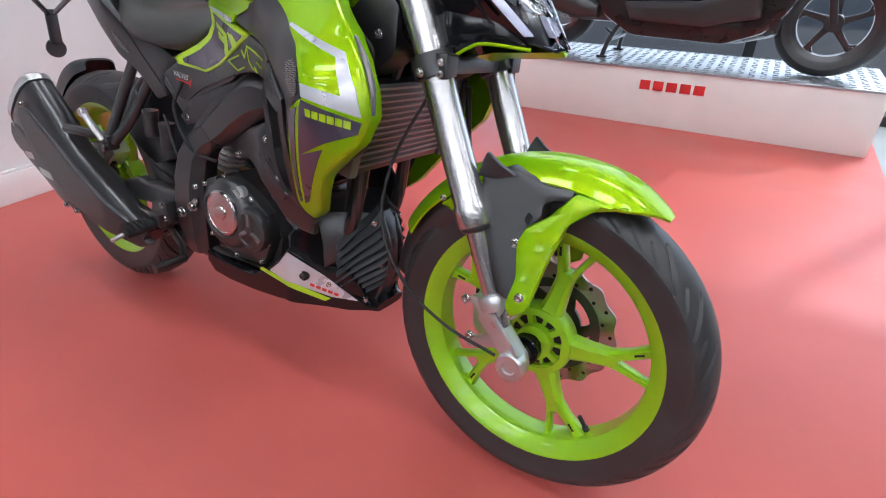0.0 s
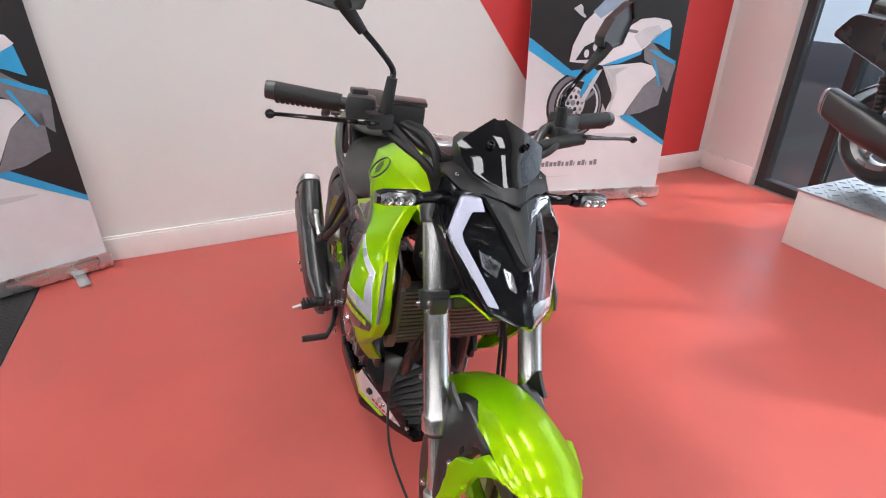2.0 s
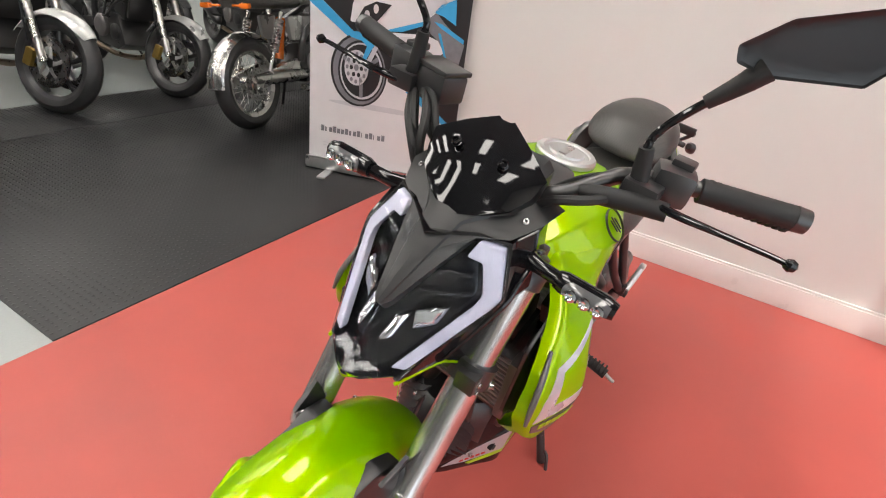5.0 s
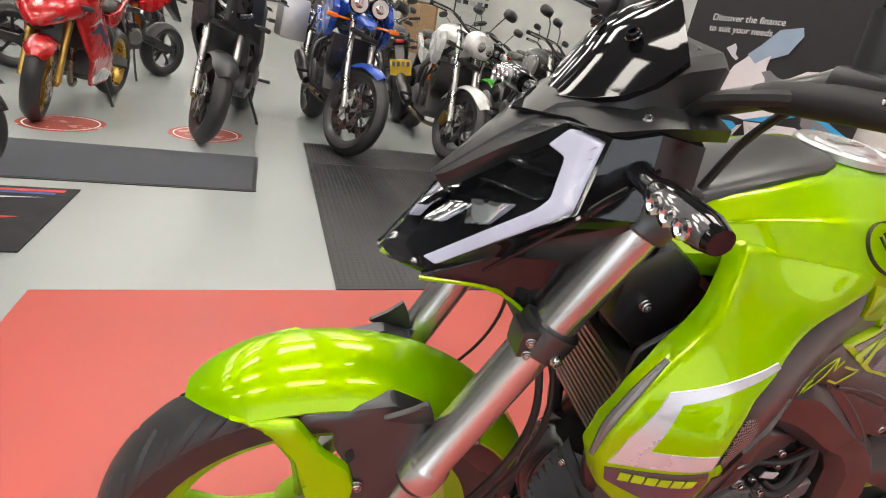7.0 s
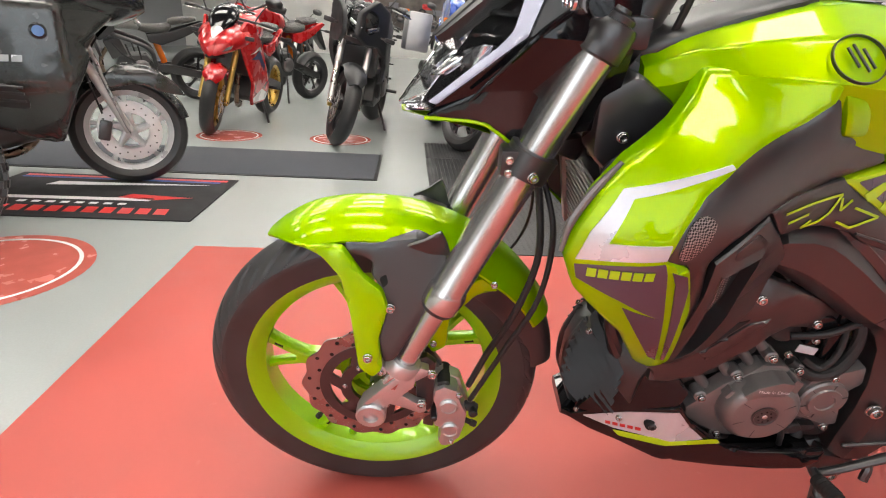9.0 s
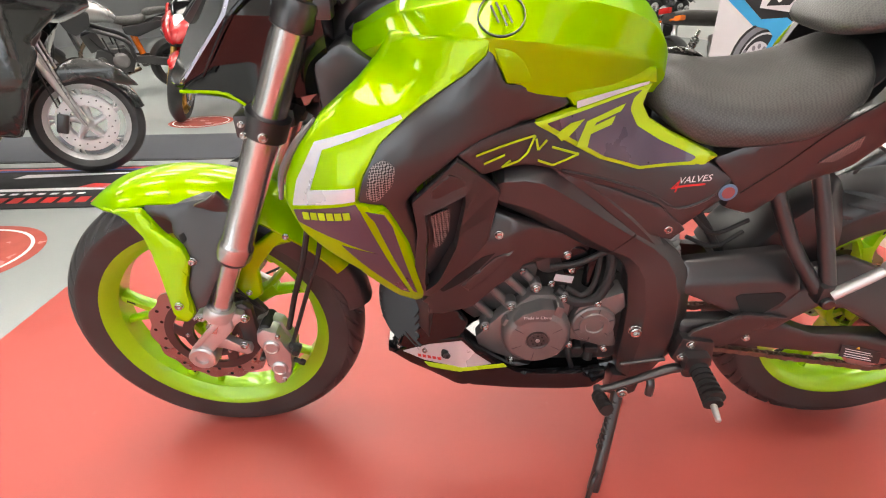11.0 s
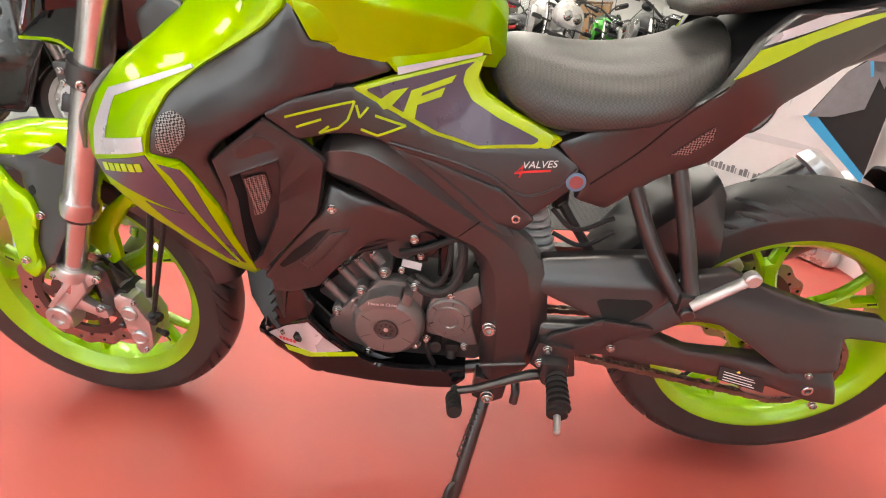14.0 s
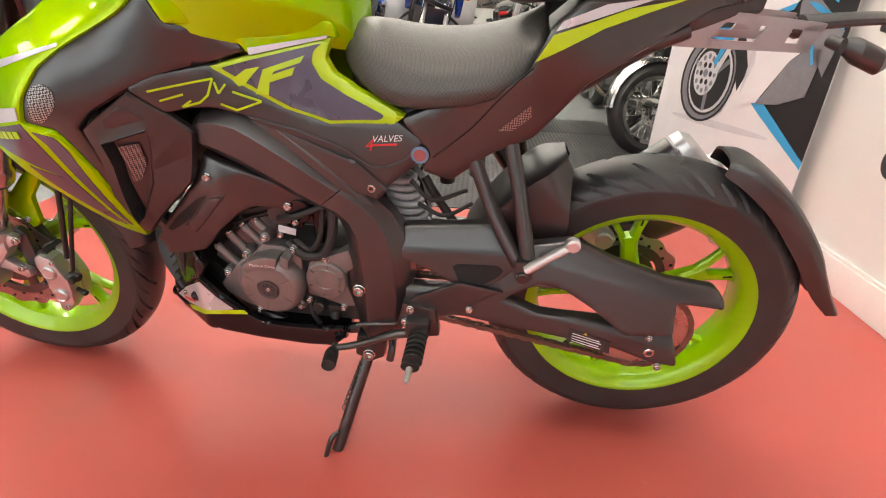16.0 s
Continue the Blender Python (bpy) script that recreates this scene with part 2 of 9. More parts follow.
def rounded_outline(poly, step, soft):
    """The outline sampled at even steps, its corners rounded by soft metres."""
    n, out = len(poly), []
    for i in range(n):
        a, b, c = (Vector(poly[(i + k) % n]) for k in (-1, 0, 1))
        ra, rc = min(soft, (a - b).length * 0.4), min(soft, (c - b).length * 0.4)
        p, q = b + (a - b).normalized() * ra, b + (c - b).normalized() * rc
        out += [p, 0.25 * p + 0.5 * b + 0.25 * q, q] if soft > 0 else [b]
    res = []
    for a, b in zip(out, out[1:] + out[:1]):
        k = max(1, int((b - a).length / step))
        res += [tuple(a.lerp(b, j / k)) for j in range(k)]
    return res


def panel(poly, yf, off=0.0, thick=0.006, rnd=0.005, step=0.014, soft=0.006, side=1, mids=None):
    """A moulded panel: the outline (x, z) laid on the skin y = yf(x, z) + off, with rounded rims, on one side of the machine."""
    ol = rounded_outline(poly, step, soft)
    arr = np.array(ol)
    lo, hi = arr.min(0), arr.max(0)
    gx, gz = np.meshgrid(np.arange(lo[0], hi[0], step), np.arange(lo[1], hi[1], step * 0.87))
    gx = gx + (np.arange(gx.shape[0]) % 2)[:, None] * step / 2
    cand = [np.stack([gx.ravel(), gz.ravel()], 1)]
    keep = cand[0][inside(cand[0], ol)]
    keep = keep[seg_dist(keep, ol) > max(rnd * 1.3, step * 0.4)] if len(keep) else keep
    pts = [keep]
    if rnd > 0.0012:
        nxt, prv = np.roll(arr, -1, 0), np.roll(arr, 1, 0)
        tang = nxt - prv
        tang /= np.maximum(np.linalg.norm(tang, axis=1, keepdims=True), 1e-9)
        nor = np.stack([-tang[:, 1], tang[:, 0]], 1)
        area = (arr[:, 0] * nxt[:, 1] - nxt[:, 0] * arr[:, 1]).sum()
        nor *= 1 if area > 0 else -1
        for d in (rnd * 0.35, rnd):
            q = arr + nor * d
            ok = inside(q, ol)
            q = q[ok]
            if len(q):
                pts.append(q[seg_dist(q, ol) > d * 0.85])
    inner = np.concatenate(pts)
    allp = [Vector(p) for p in ol] + [Vector(p) for p in inner]
    n = len(ol)
    vs, _, fs, *_ = geometry.delaunay_2d_cdt(allp, [(i, (i + 1) % n) for i in range(n)], [list(range(n))], 1, 1e-6)
    v2 = np.array([(v.x, v.y) for v in vs])
    d = seg_dist(v2, ol)
    y = np.array([yf(a, b) for a, b in v2]) + off
    if rnd > 0.0005:
        u = np.clip(1 - d / rnd, 0, 1)
        y = y - rnd * (1 - np.sqrt(np.maximum(0, 1 - u * u)))
    bm = bmesh.new()
    top = [bm.verts.new((a, side * c, b)) for (a, b), c in zip(v2, y)]
    bot = [bm.verts.new((a, side * (c - thick), b)) for (a, b), c in zip(v2, y)]
    count = {}
    for f in fs:
        if len(f) < 3:
            continue
        bm.faces.new([top[i] for i in f])
        bm.faces.new([bot[i] for i in reversed(f)])
        for i, j in zip(f, f[1:] + f[:1]):
            count[(i, j)] = 1
    for i, j in list(count):
        if (j, i) not in count:
            bm.faces.new((top[i], bot[i], bot[j], top[j]))
    return bm


def loft(sections, n=24, power=2.4, cap=True):
    """A body of rounded cross-sections along x: rows of x, y middle, z middle, half width, half height."""
    loops = []
    for x, cy, cz, hw, hh in sections:
        loop = []
        for k in range(n):
            a = 2 * math.pi * k / n
            c, s = math.cos(a), math.sin(a)
            loop.append((x, cy + hw * math.copysign(abs(c) ** (2 / power), c), cz + hh * math.copysign(abs(s) ** (2 / power), s)))
        loops.append(loop)
    return rings(loops, cap)


def lettering(text, size):
    """The letters' mesh, in the plane x, y, from the left end of the base line."""
    cu = bpy.data.curves.new("letters", "FONT")
    cu.body, cu.size = text, size
    ob = new("letters", cu)
    bpy.context.view_layer.update()
    me = bpy.data.meshes.new_from_object(ob)
    bm = bmesh.new()
    bm.from_mesh(me)
    bpy.data.objects.remove(ob)
    bpy.data.curves.remove(cu)
    bpy.data.meshes.remove(me)
    return bm


BOLT_MESHES = {}


def bolt(parent, p, axis, r=0.006, material=None, name="bolt"):
    """A socket-head bolt that points along axis."""
    material = material or STEEL
    r *= 0.84
    key = (round(r, 4), material.name)
    if key not in BOLT_MESHES:
        bm = lathe([(r * 1.15, 0), (r * 1.15, r * 0.25), (r, r * 0.35), (r, r * 0.9), (r * 0.85, r * 1.05), (r * 0.55, r * 1.05), (r * 0.5, r * 0.55), (0, r * 0.5)], n=14)
        ob = part(name, bm, material, parent)
        BOLT_MESHES[key] = ob.data
    else:
        ob = new(name, BOLT_MESHES[key])
        ob.parent = parent
    ob.matrix_local = along(p, Vector(p) + Vector(axis))
    return ob

# ---- the showroom ----
def floor_material():
    m = mat("grey_floor_paint", (0.335, 0.36, 0.355), 0.27, vary=0.02, vscale=1.5, bump=0.05, bscale=140, rvary=0.003)
    return m


CARPET = mat("red_vinyl_floor", (0.51, 0.098, 0.080), 0.43, spec=0.42, vary=0.10, vscale=2.2, bump=0.08, bscale=500, rvary=0.10, fine=0.07)
_n = CARPET.node_tree
_tx, _ns, _rp, _mx = _n.nodes.new("ShaderNodeTexCoord"), _n.nodes.new("ShaderNodeTexNoise"), _n.nodes.new("ShaderNodeMapRange"), _n.nodes.new("ShaderNodeMix")
_ns.inputs["Scale"].default_value, _ns.inputs["Detail"].default_value, _ns.inputs["Roughness"].default_value = 26.0, 9.0, 0.7
_rp.inputs["From Min"].default_value, _rp.inputs["From Max"].default_value = 0.66, 0.76
_rp.inputs["To Min"].default_value, _rp.inputs["To Max"].default_value = 0.0, 0.30
_mx.data_type = "RGBA"
_mx.inputs["B"].default_value = (0.62, 0.30, 0.27, 1)  # pale scuffs
_b = _n.nodes["Principled BSDF"]
_n.links.new(_b.inputs["Base Color"].links[0].from_socket, _mx.inputs["A"])
for _a, _c in ((_tx.outputs["Object"], _ns.inputs["Vector"]), (_ns.outputs["Fac"], _rp.inputs["Value"]), (_rp.outputs[0], _mx.inputs["Factor"]), (_mx.outputs["Result"], _b.inputs["Base Color"])):
    _n.links.new(_a, _c)
MATRUB = mat("black_rubber_matting", (0.015, 0.015, 0.016), 0.42, vary=0.25, vscale=3, bump=0.15, bscale=300, spec=0.4)
GREYMAT = mat("grey_entrance_mat", (0.055, 0.06, 0.072), 0.9, vary=0.15, bump=0.6, bscale=600)
WALL = mat("white_wall_paint", (0.72, 0.72, 0.70), 0.6, vary=0.02, vscale=1.2, bump=0.05, bscale=250)
WALLRED = mat("red_wall_paint", (0.55, 0.035, 0.035), 0.5, vary=0.03, vscale=2)
SKIRT = mat("white_gloss_skirting", (0.80, 0.78, 0.76), 0.35, vary=0.02)
CEIL = mat("ceiling_grey", (0.26, 0.26, 0.26), 0.8, vary=0.03)
FRAME = mat("dark_window_frame", (0.03, 0.032, 0.035), 0.4)
PODIUM = mat("white_podium_board", (0.78, 0.76, 0.72), 0.45, vary=0.02)
CHEQUER = mat("aluminium_tread_plate", (0.45, 0.47, 0.49), 0.35, 0.8, vary=0.08)
LAMP = mat("light_panel", (1.0, 0.97, 0.93), 0.5, emit=LAMP_STRENGTH, vary=0.0, fine=0.0)
GLASS = clear("window_glass", (0.96, 0.98, 0.98), 0.01)
# emits pale blue in place of daylight falling on the street
STREET_GLOW = mat("far_street_glow", (0.55, 0.62, 0.70), 0.9, emit=0.9, vary=0.25, vscale=0.6)


def structure(name, bm, material, label="", m=None):
    ob = part(name, bm, material, None, label, kind="structure")
    ob.matrix_world = ROOM if m is None else m
    return ob


def slab(u0, u1, v0, v1, z0, z1, bevel=0.0):
    return box(((u0 + u1) / 2, (v0 + v1) / 2, (z0 + z1) / 2), (u1 - u0, v1 - v0, z1 - z0), bevel)


WU, CV, CU, WV = -2.26, -0.985, 0.915, 3.42
structure("floor", slab(-12, 12, -26, 3.6, -0.1, 0.0), floor_material(), "glossy pale grey painted concrete showroom floor")
structure("ground", slab(-60, 60, 3.6, 90, -0.12, -0.02), mat("asphalt", (0.06, 0.06, 0.06), 0.8), "asphalt outside the window")
structure("carpet", slab(WU + 0.012, CU, CV, WV, 0.0005, 0.004, 0.0015), CARPET, "red vinyl flooring laid over the grey floor")
structure("wall_west", slab(WU - 0.2, WU, -1.02, WV + 0.2, 0, 4.2), WALL, "white painted showroom wall")
structure("baseboard", joined(slab(WU, WU + 0.018, -1.02, WV, 0.004, 0.125, 0.003), slab(WU, WU + 0.012, -1.02, WV, 0.125, 0.137, 0.003)), SKIRT, "white skirting board")


def painted(name, poly, material, label):
    bm = bmesh.new()
    bm.faces.new([bm.verts.new((WU + 0.002, v, z)) for v, z in poly])
    return structure(name, bm, material, label)


painted("trim_red", [(0.35, 2.6), (1.373, 1.262), (1.98, 0.45), (1.98, 0.137), (3.36, 0.137), (3.36, 2.6)], WALLRED, "red painted area on the white wall")
structure("wall_north", joined(slab(WU, -1.80, WV, WV + 0.2, 0, 4.2), slab(3.2, 12, WV, WV + 0.2, 0, 4.2), slab(-1.8, 3.2, WV, WV + 0.2, 2.5, 4.2)), WALL, "white wall beside the shop window")
structure("baseboard_north", slab(WU + 0.018, -1.80, WV - 0.018, WV, 0.004, 0.13, 0.003), SKIRT, "white skirting board")
structure("wall_south", slab(-9, 12, -23.4, -23.2, 0, 4.2), WALL, "pale far wall of the hall")
structure("wall_hall_west", slab(-9.1, -8.9, -23.2, -1.0, 0, 4.2), WALL, "pale side wall of the hall")
structure("wall_hall_end", slab(-8.9, WU - 0.2, -1.2, -1.02, 0, 4.2), WALL, "white end wall")
# added out of view; its grey keeps reflections in the headlight lens dark
structure("wall_east", slab(9.5, 9.7, -23.2, WV, 0, 4.2), mat("unseen_wall_grey", (0.25, 0.26, 0.27), 0.6, vary=0.03, vscale=1.2), "unseen east wall added to close the room, mid grey to darken reflections")
structure("ceiling", slab(-9.2, 12, -23.4, WV + 0.2, 4.2, 4.3), CEIL, "grey ceiling")

# shop window with dark frames
win = tagged(new("window_1"), "large shop window with dark metal frames", "window", kind="structure")
win.matrix_world = ROOM
for k, u in enumerate((-1.77, -1.40, 0.2, 1.75, 3.17)):
    part("window_frame", slab(u - 0.03, u + 0.03, WV + 0.04, WV + 0.12, 0.05, 2.5, 0.004), FRAME, win)
for z in (0.03, 2.47):
    part("window_frame", slab(-1.8, 3.2, WV + 0.04, WV + 0.12, z - 0.03, z + 0.03, 0.004), FRAME, win)
for a, b in ((-1.74, -1.43), (-1.37, 0.17), (0.23, 1.72), (1.78, 3.14)):
    g = part("pane", slab(a, b, WV + 0.075, WV + 0.085, 0.06, 2.44), GLASS, win)
    g.visible_shadow = False
# plain board beyond the glass, its own glow stands in for the daylit street
structure("backdrop", slab(-14, 14, 14, 14.1, -0.1, 6), STREET_GLOW, "plain glowing backdrop standing in for the daylit street beyond the window")

# ceiling light panels
lamp = thing("ceiling_light", ROOM, "long white recessed ceiling light panel", "light", "ceiling light panels")
for e in (-1, 1):
    part("frame_side", box((e * 0.61, 0, 0), (0.03, 0.63, 0.03), 0.003), SKIRT, lamp)
    part("frame_side", box((0, e * 0.30, 0), (1.19, 0.03, 0.03), 0.003), SKIRT, lamp)
part("diffuser", box((0, 0, 0.004), (1.185, 0.565, 0.012), 0.0), LAMP, lamp)
spots = [(u, v) for u in (-1.2, 0.7, 2.7, 5.2) for v in (1.9, -0.4, -2.8, -4.4, -6.0, -8.0, -10.5, -13.5, -17.0, -21.0)] + [(u, v) for u in (-4.2, -7.0) for v in (-4.4, -8.0, -12.0, -16.0, -19.0, -21.5)]
lamp.matrix_world = ROOM @ pose(spots[0][0], spots[0][1], 4.182)
for u, v in spots[1:]:
    copy_thing(lamp, ROOM @ pose(u, v, 4.182))

# podium with tread plate top
pod = thing("display_podium", ROOM @ pose(-0.1, 3.08, 0), "white display podium with an aluminium tread plate top", "podium")
part("body", box((0, 0.0, 0.16), (1.92, 0.62, 0.312), 0.004), PODIUM, pod)
part("top", box((0, 0, 0.322), (1.93, 0.63, 0.012), 0.003), CHEQUER, pod)
bars = []
for k in range(34):
    for j in range(11):
        a = 45 if (k + j) % 2 else -45
        bars.append(box((-0.93 + 0.056 * k, -0.28 + 0.056 * j, 0.329), (0.034, 0.008, 0.004), 0.0, m=pose(0, 0, 0, 0, 0, a)))
tagged(part("tread_field", joined(*bars), CHEQUER, pod), kind="stuff")
for k in range(5):  # a maker's name in red, as plain blocks
    part("sign_block", box((-0.155 + 0.072 * k, -0.3125, 0.235), (0.056, 0.004, 0.052), 0.001), REDINK, pod)


# mats
def rubber_mat(u0, u1, v0, v1):
    ob = thing("rubber_mat", ROOM, "black studded rubber floor matting", "mat", "rubber mats")
    part("sheet", slab(u0, u1, v0, v1, 0.0005, 0.006, 0.002), MATRUB, ob)
    me = bpy.data.meshes.new("stud_surface")
    vs, fs = [], []
    for a in np.arange(u0 + 0.02, u1 - 0.01, 0.028):
        for b in np.arange(v0 + 0.02, v1 - 0.01, 0.028):
            k = len(vs)
            vs += [(a - 0.008, b, 0.006), (a, b - 0.008, 0.006), (a + 0.008, b, 0.006), (a, b + 0.008, 0.006), (a, b, 0.0085)]
            fs += [(k, k + 1, k + 4), (k + 1, k + 2, k + 4), (k + 2, k + 3, k + 4), (k + 3, k, k + 4)]
    me.from_pydata(vs, [], fs)
    me.materials.append(MATRUB)
    studs = new("stud_surface", me)
    studs.parent = ob
    tagged(studs, kind="stuff")
    return ob


rubber_mat(-4.0, -0.13, -2.95, CV - 0.004)
rubber_mat(-4.0, -0.13, -3.58, -2.956)
gm = thing("entrance_mat", ROOM, "dark grey ribbed entrance mat on the grey floor", "mat")
part("mat_surface", slab(0.235, 2.9, -2.98, -2.21, 0.0005, 0.008, 0.003), GREYMAT, gm)
part("border", joined(slab(0.21, 0.235, -2.99, -2.2, 0.0005, 0.005), slab(0.235, 2.9, -2.21, -2.195, 0.0005, 0.005)), MATRUB, gm)


def print_at(name, poly, z, material, parent, m=None):
    bm = bmesh.new()
    bm.faces.new([bm.verts.new((a, b, z)) for a, b in poly])
    bmesh.ops.triangulate(bm, faces=bm.faces[:])
    return part(name, bm, material, parent)


hm = thing("printed_mat", ROOM @ pose(1.05, -1.285, 0), "black printed floor mat with red, white and blue stripes", "mat")
part("mat_surface", slab(0, 1.25, -0.77, 0, 0.0005, 0.008, 0.003), mat("black_mat_pile", (0.02, 0.02, 0.022), 0.9, bump=0.5, bscale=600), hm)
BLUEINK = mat("blue_print", (0.05, 0.10, 0.32), 0.7)
print_at("red_stripe", [(0.05, -0.70), (1.2, -0.70), (1.2, -0.735), (0.05, -0.735)], 0.0085, REDINK, hm)
print_at("blue_stripe", [(0.08, -0.665), (1.2, -0.665), (1.2, -0.695), (0.08, -0.695)], 0.0085, BLUEINK, hm)
print_at("white_swoosh", [(0.10, -0.62), (0.95, -0.60), (0.98, -0.52), (0.6, -0.56)], 0.0085, WHITEINK, hm)
print_at("white_swoosh", [(0.3, -0.33), (1.1, -0.31), (1.15, -0.26), (0.32, -0.28)], 0.0085, WHITEINK, hm)
print_at("red_swoosh", [(0.12, -0.36), (0.45, -0.40), (0.5, -0.33), (0.3, -0.30)], 0.0085, REDINK, hm)
for k in range(11):
    print_at("red_print", [(0.16 + 0.085 * k, -0.16), (0.22 + 0.085 * k, -0.16), (0.205 + 0.085 * k, -0.07), (0.145 + 0.085 * k, -0.07)], 0.0085, REDINK, hm)
for k in range(8):
    print_at("white_print", [(0.4 + 0.07 * k, -0.235), (0.44 + 0.07 * k, -0.235), (0.44 + 0.07 * k, -0.205), (0.4 + 0.07 * k, -0.205)], 0.0085, WHITEINK, hm)


def floor_disc(x, y, r):
    ob = thing("floor_sticker", pose(x, y, 0), "round red floor sticker with a white ring", "sticker", "round floor stickers")
    part("disc", lathe([(r, 0.0005), (r, 0.0015), (0, 0.0016)], n=48), mat("sticker_red", (0.50, 0.12, 0.095), 0.24), ob)
    part("ring", lathe([(r * 0.84, 0.0018), (r * 0.88, 0.0018), (r * 0.88, 0.0026), (r * 0.84, 0.0026)], n=48, closed=True), WHITEINK, ob)
    return ob


floor_disc(1.66, -0.45, 0.36)
floor_disc(2.08, -3.25, 0.27)
floor_disc(1.15, -3.45, 0.27)

# ---- the lime green motorcycle: x ahead from the front axle, y to its left, z up, before it leans on its stand ----
BIKE = Matrix.Translation((0.018, 0.269, 0.008)) @ pose(0, 0, 0, 0, 0, 5.95) @ pose(0, 0, 0, -8.5, 0, 0)
bike = thing("motorcycle", BIKE, "lime green and black naked motorcycle leaning on its side stand", "motorcycle")

# half width of the bodywork over (x, z)
# the frame cover's upper edge, its lower edge and how far it stands out, station by station
ARCH = [
    ((-0.549, 0.685), (-0.551, 0.647), 0.142), ((-0.565, 0.699), (-0.563, 0.634), 0.145), ((-0.599, 0.707), (-0.590, 0.622), 0.147), ((-0.628, 0.704), (-0.615, 0.609), 0.147), ((-0.654, 0.690), (-0.640, 0.595), 0.146),
    ((-0.701, 0.659), (-0.669, 0.579), 0.144), ((-0.747, 0.626), (-0.705, 0.555), 0.140), ((-0.798, 0.591), (-0.738, 0.538), 0.137), ((-0.842, 0.562), (-0.765, 0.529), 0.137), ((-0.873, 0.536), (-0.780, 0.515), 0.140),
    ((-0.894, 0.504), (-0.791, 0.493), 0.146), ((-0.907, 0.452), (-0.801, 0.429), 0.154), ((-0.915, 0.377), (-0.803, 0.372), 0.156), ((-0.908, 0.315), (-0.804, 0.303), 0.152), ((-0.880, 0.262), (-0.812, 0.262), 0.146),
]


def arch_ring(st, s):
    """A bevelled cross-section of the frame cover."""
    (ux, uz), (lx, lz), y = st
    at = lambda k, yy: (ux + (lx - ux) * k, s * yy, uz + (lz - uz) * k)
    return [at(0.0, 0.088), at(0.0, y - 0.023), at(0.02, y - 0.021), at(0.23, y - 0.0025), at(0.26, y - 0.001), at(0.76, y), at(0.79, y - 0.0015), at(0.98, y - 0.016), at(1.0, y - 0.019), at(1.0, 0.098)]


KNOTS = np.array([(-0.26, 0.67, 0.208), (-0.30, 0.78, 0.195), (-0.356, 0.728, 0.244), (-0.355, 0.686, 0.243), (-0.396, 0.68, 0.226), (-0.435, 0.492, 0.178), (-0.425, 0.455, 0.140), (-0.37, 0.60, 0.222), (-0.41, 0.885, 0.112), (-0.45, 0.888, 0.128), (-0.417, 0.80, 0.208),
                  (-0.50, 0.893, 0.155), (-0.558, 0.888, 0.166), (-0.549, 0.832, 0.165), (-0.626, 0.823, 0.132), (-0.653, 0.793, 0.133), (-0.597, 0.773, 0.140), (-0.517, 0.74, 0.177), (-0.47, 0.68, 0.20), (-0.552, 0.628, 0.150), (-0.67, 0.722, 0.134),
                  (-0.639, 0.711, 0.141), (-0.728, 0.793, 0.106), (-0.782, 0.811, 0.088), (-0.776, 0.689, 0.116), (-0.864, 0.721, 0.104), (-0.884, 0.705, 0.113), (-0.917, 0.649, 0.123), (-0.84, 0.584, 0.123), (-0.95, 0.60, 0.115), (-1.04, 0.76, 0.13),
                  (-1.087, 0.746, 0.135), (-1.086, 0.82, 0.155), (-1.32, 0.89, 0.085), (-0.52, 0.45, 0.165), (-0.70, 0.50, 0.14)])


def thin_plate(d):
    return np.where(d > 1e-9, d * d * np.log(np.maximum(d, 1e-9)), 0)


_k = KNOTS[:, :2]
_a = np.zeros((len(_k) + 3, len(_k) + 3))
_a[: len(_k), : len(_k)] = thin_plate(np.linalg.norm(_k[:, None] - _k[None], axis=-1)) + 2e-3 * np.eye(len(_k))
_a[: len(_k), -3:] = np.c_[np.ones(len(_k)), _k]
_a[-3:, : len(_k)] = _a[: len(_k), -3:].T
_w = np.linalg.solve(_a, np.r_[KNOTS[:, 2], 0, 0, 0])


def skin(x, z):
    d = np.hypot(_k[:, 0] - x, _k[:, 1] - z)
    return float(thin_plate(d) @ _w[:-3] + _w[-3] + _w[-2] * x + _w[-1] * z)


def along_ray(poly, c, a):
    """Where the ray from c at the angle a leaves the outline."""
    best = 0.0
    for (x0, z0), (x1, z1) in zip(poly, poly[1:] + poly[:1]):
        ex, ez, dx, dz = x1 - x0, z1 - z0, math.cos(a), math.sin(a)
        det = ex * dz - ez * dx
        if abs(det) > 1e-12:
            t, k = (ex * (z0 - c[1]) - ez * (x0 - c[0])) / det, (dx * (z0 - c[1]) - dz * (x0 - c[0])) / det
            if t > 0 and -1e-9 <= k <= 1 + 1e-9:
                best = max(best, t)
    return best


def scoop(outer, mouth, s, n=72):
    """A panel on the bodywork whose mouth falls back to a floor well inside."""
    c = (sum(p[0] for p in mouth) / len(mouth), sum(p[1] for p in mouth) / len(mouth))
    loops = []
    for poly, k, d in ((outer, 0.99, -0.016), (outer, 1.0, -0.004), (outer, 0.975, 0.001), (mouth, 1.10, 0.004), (mouth, 1.03, 0.006), (mouth, 1.0, 0.003), (mouth, 0.90, -0.030), (mouth, 0.80, -0.042)):
        lp = []
        for q in range(n):
            a = 2 * math.pi * q / n
            r = k * along_ray(poly, c, a)
            if poly is mouth:
                r = min(r, 0.96 * along_ray(outer, c, a))
            x, z = c[0] + r * math.cos(a), c[1] + r * math.sin(a)
            lp.append((x, s * (skin(x, z) + d), z))
        loops.append(lp)
    return rings(loops)


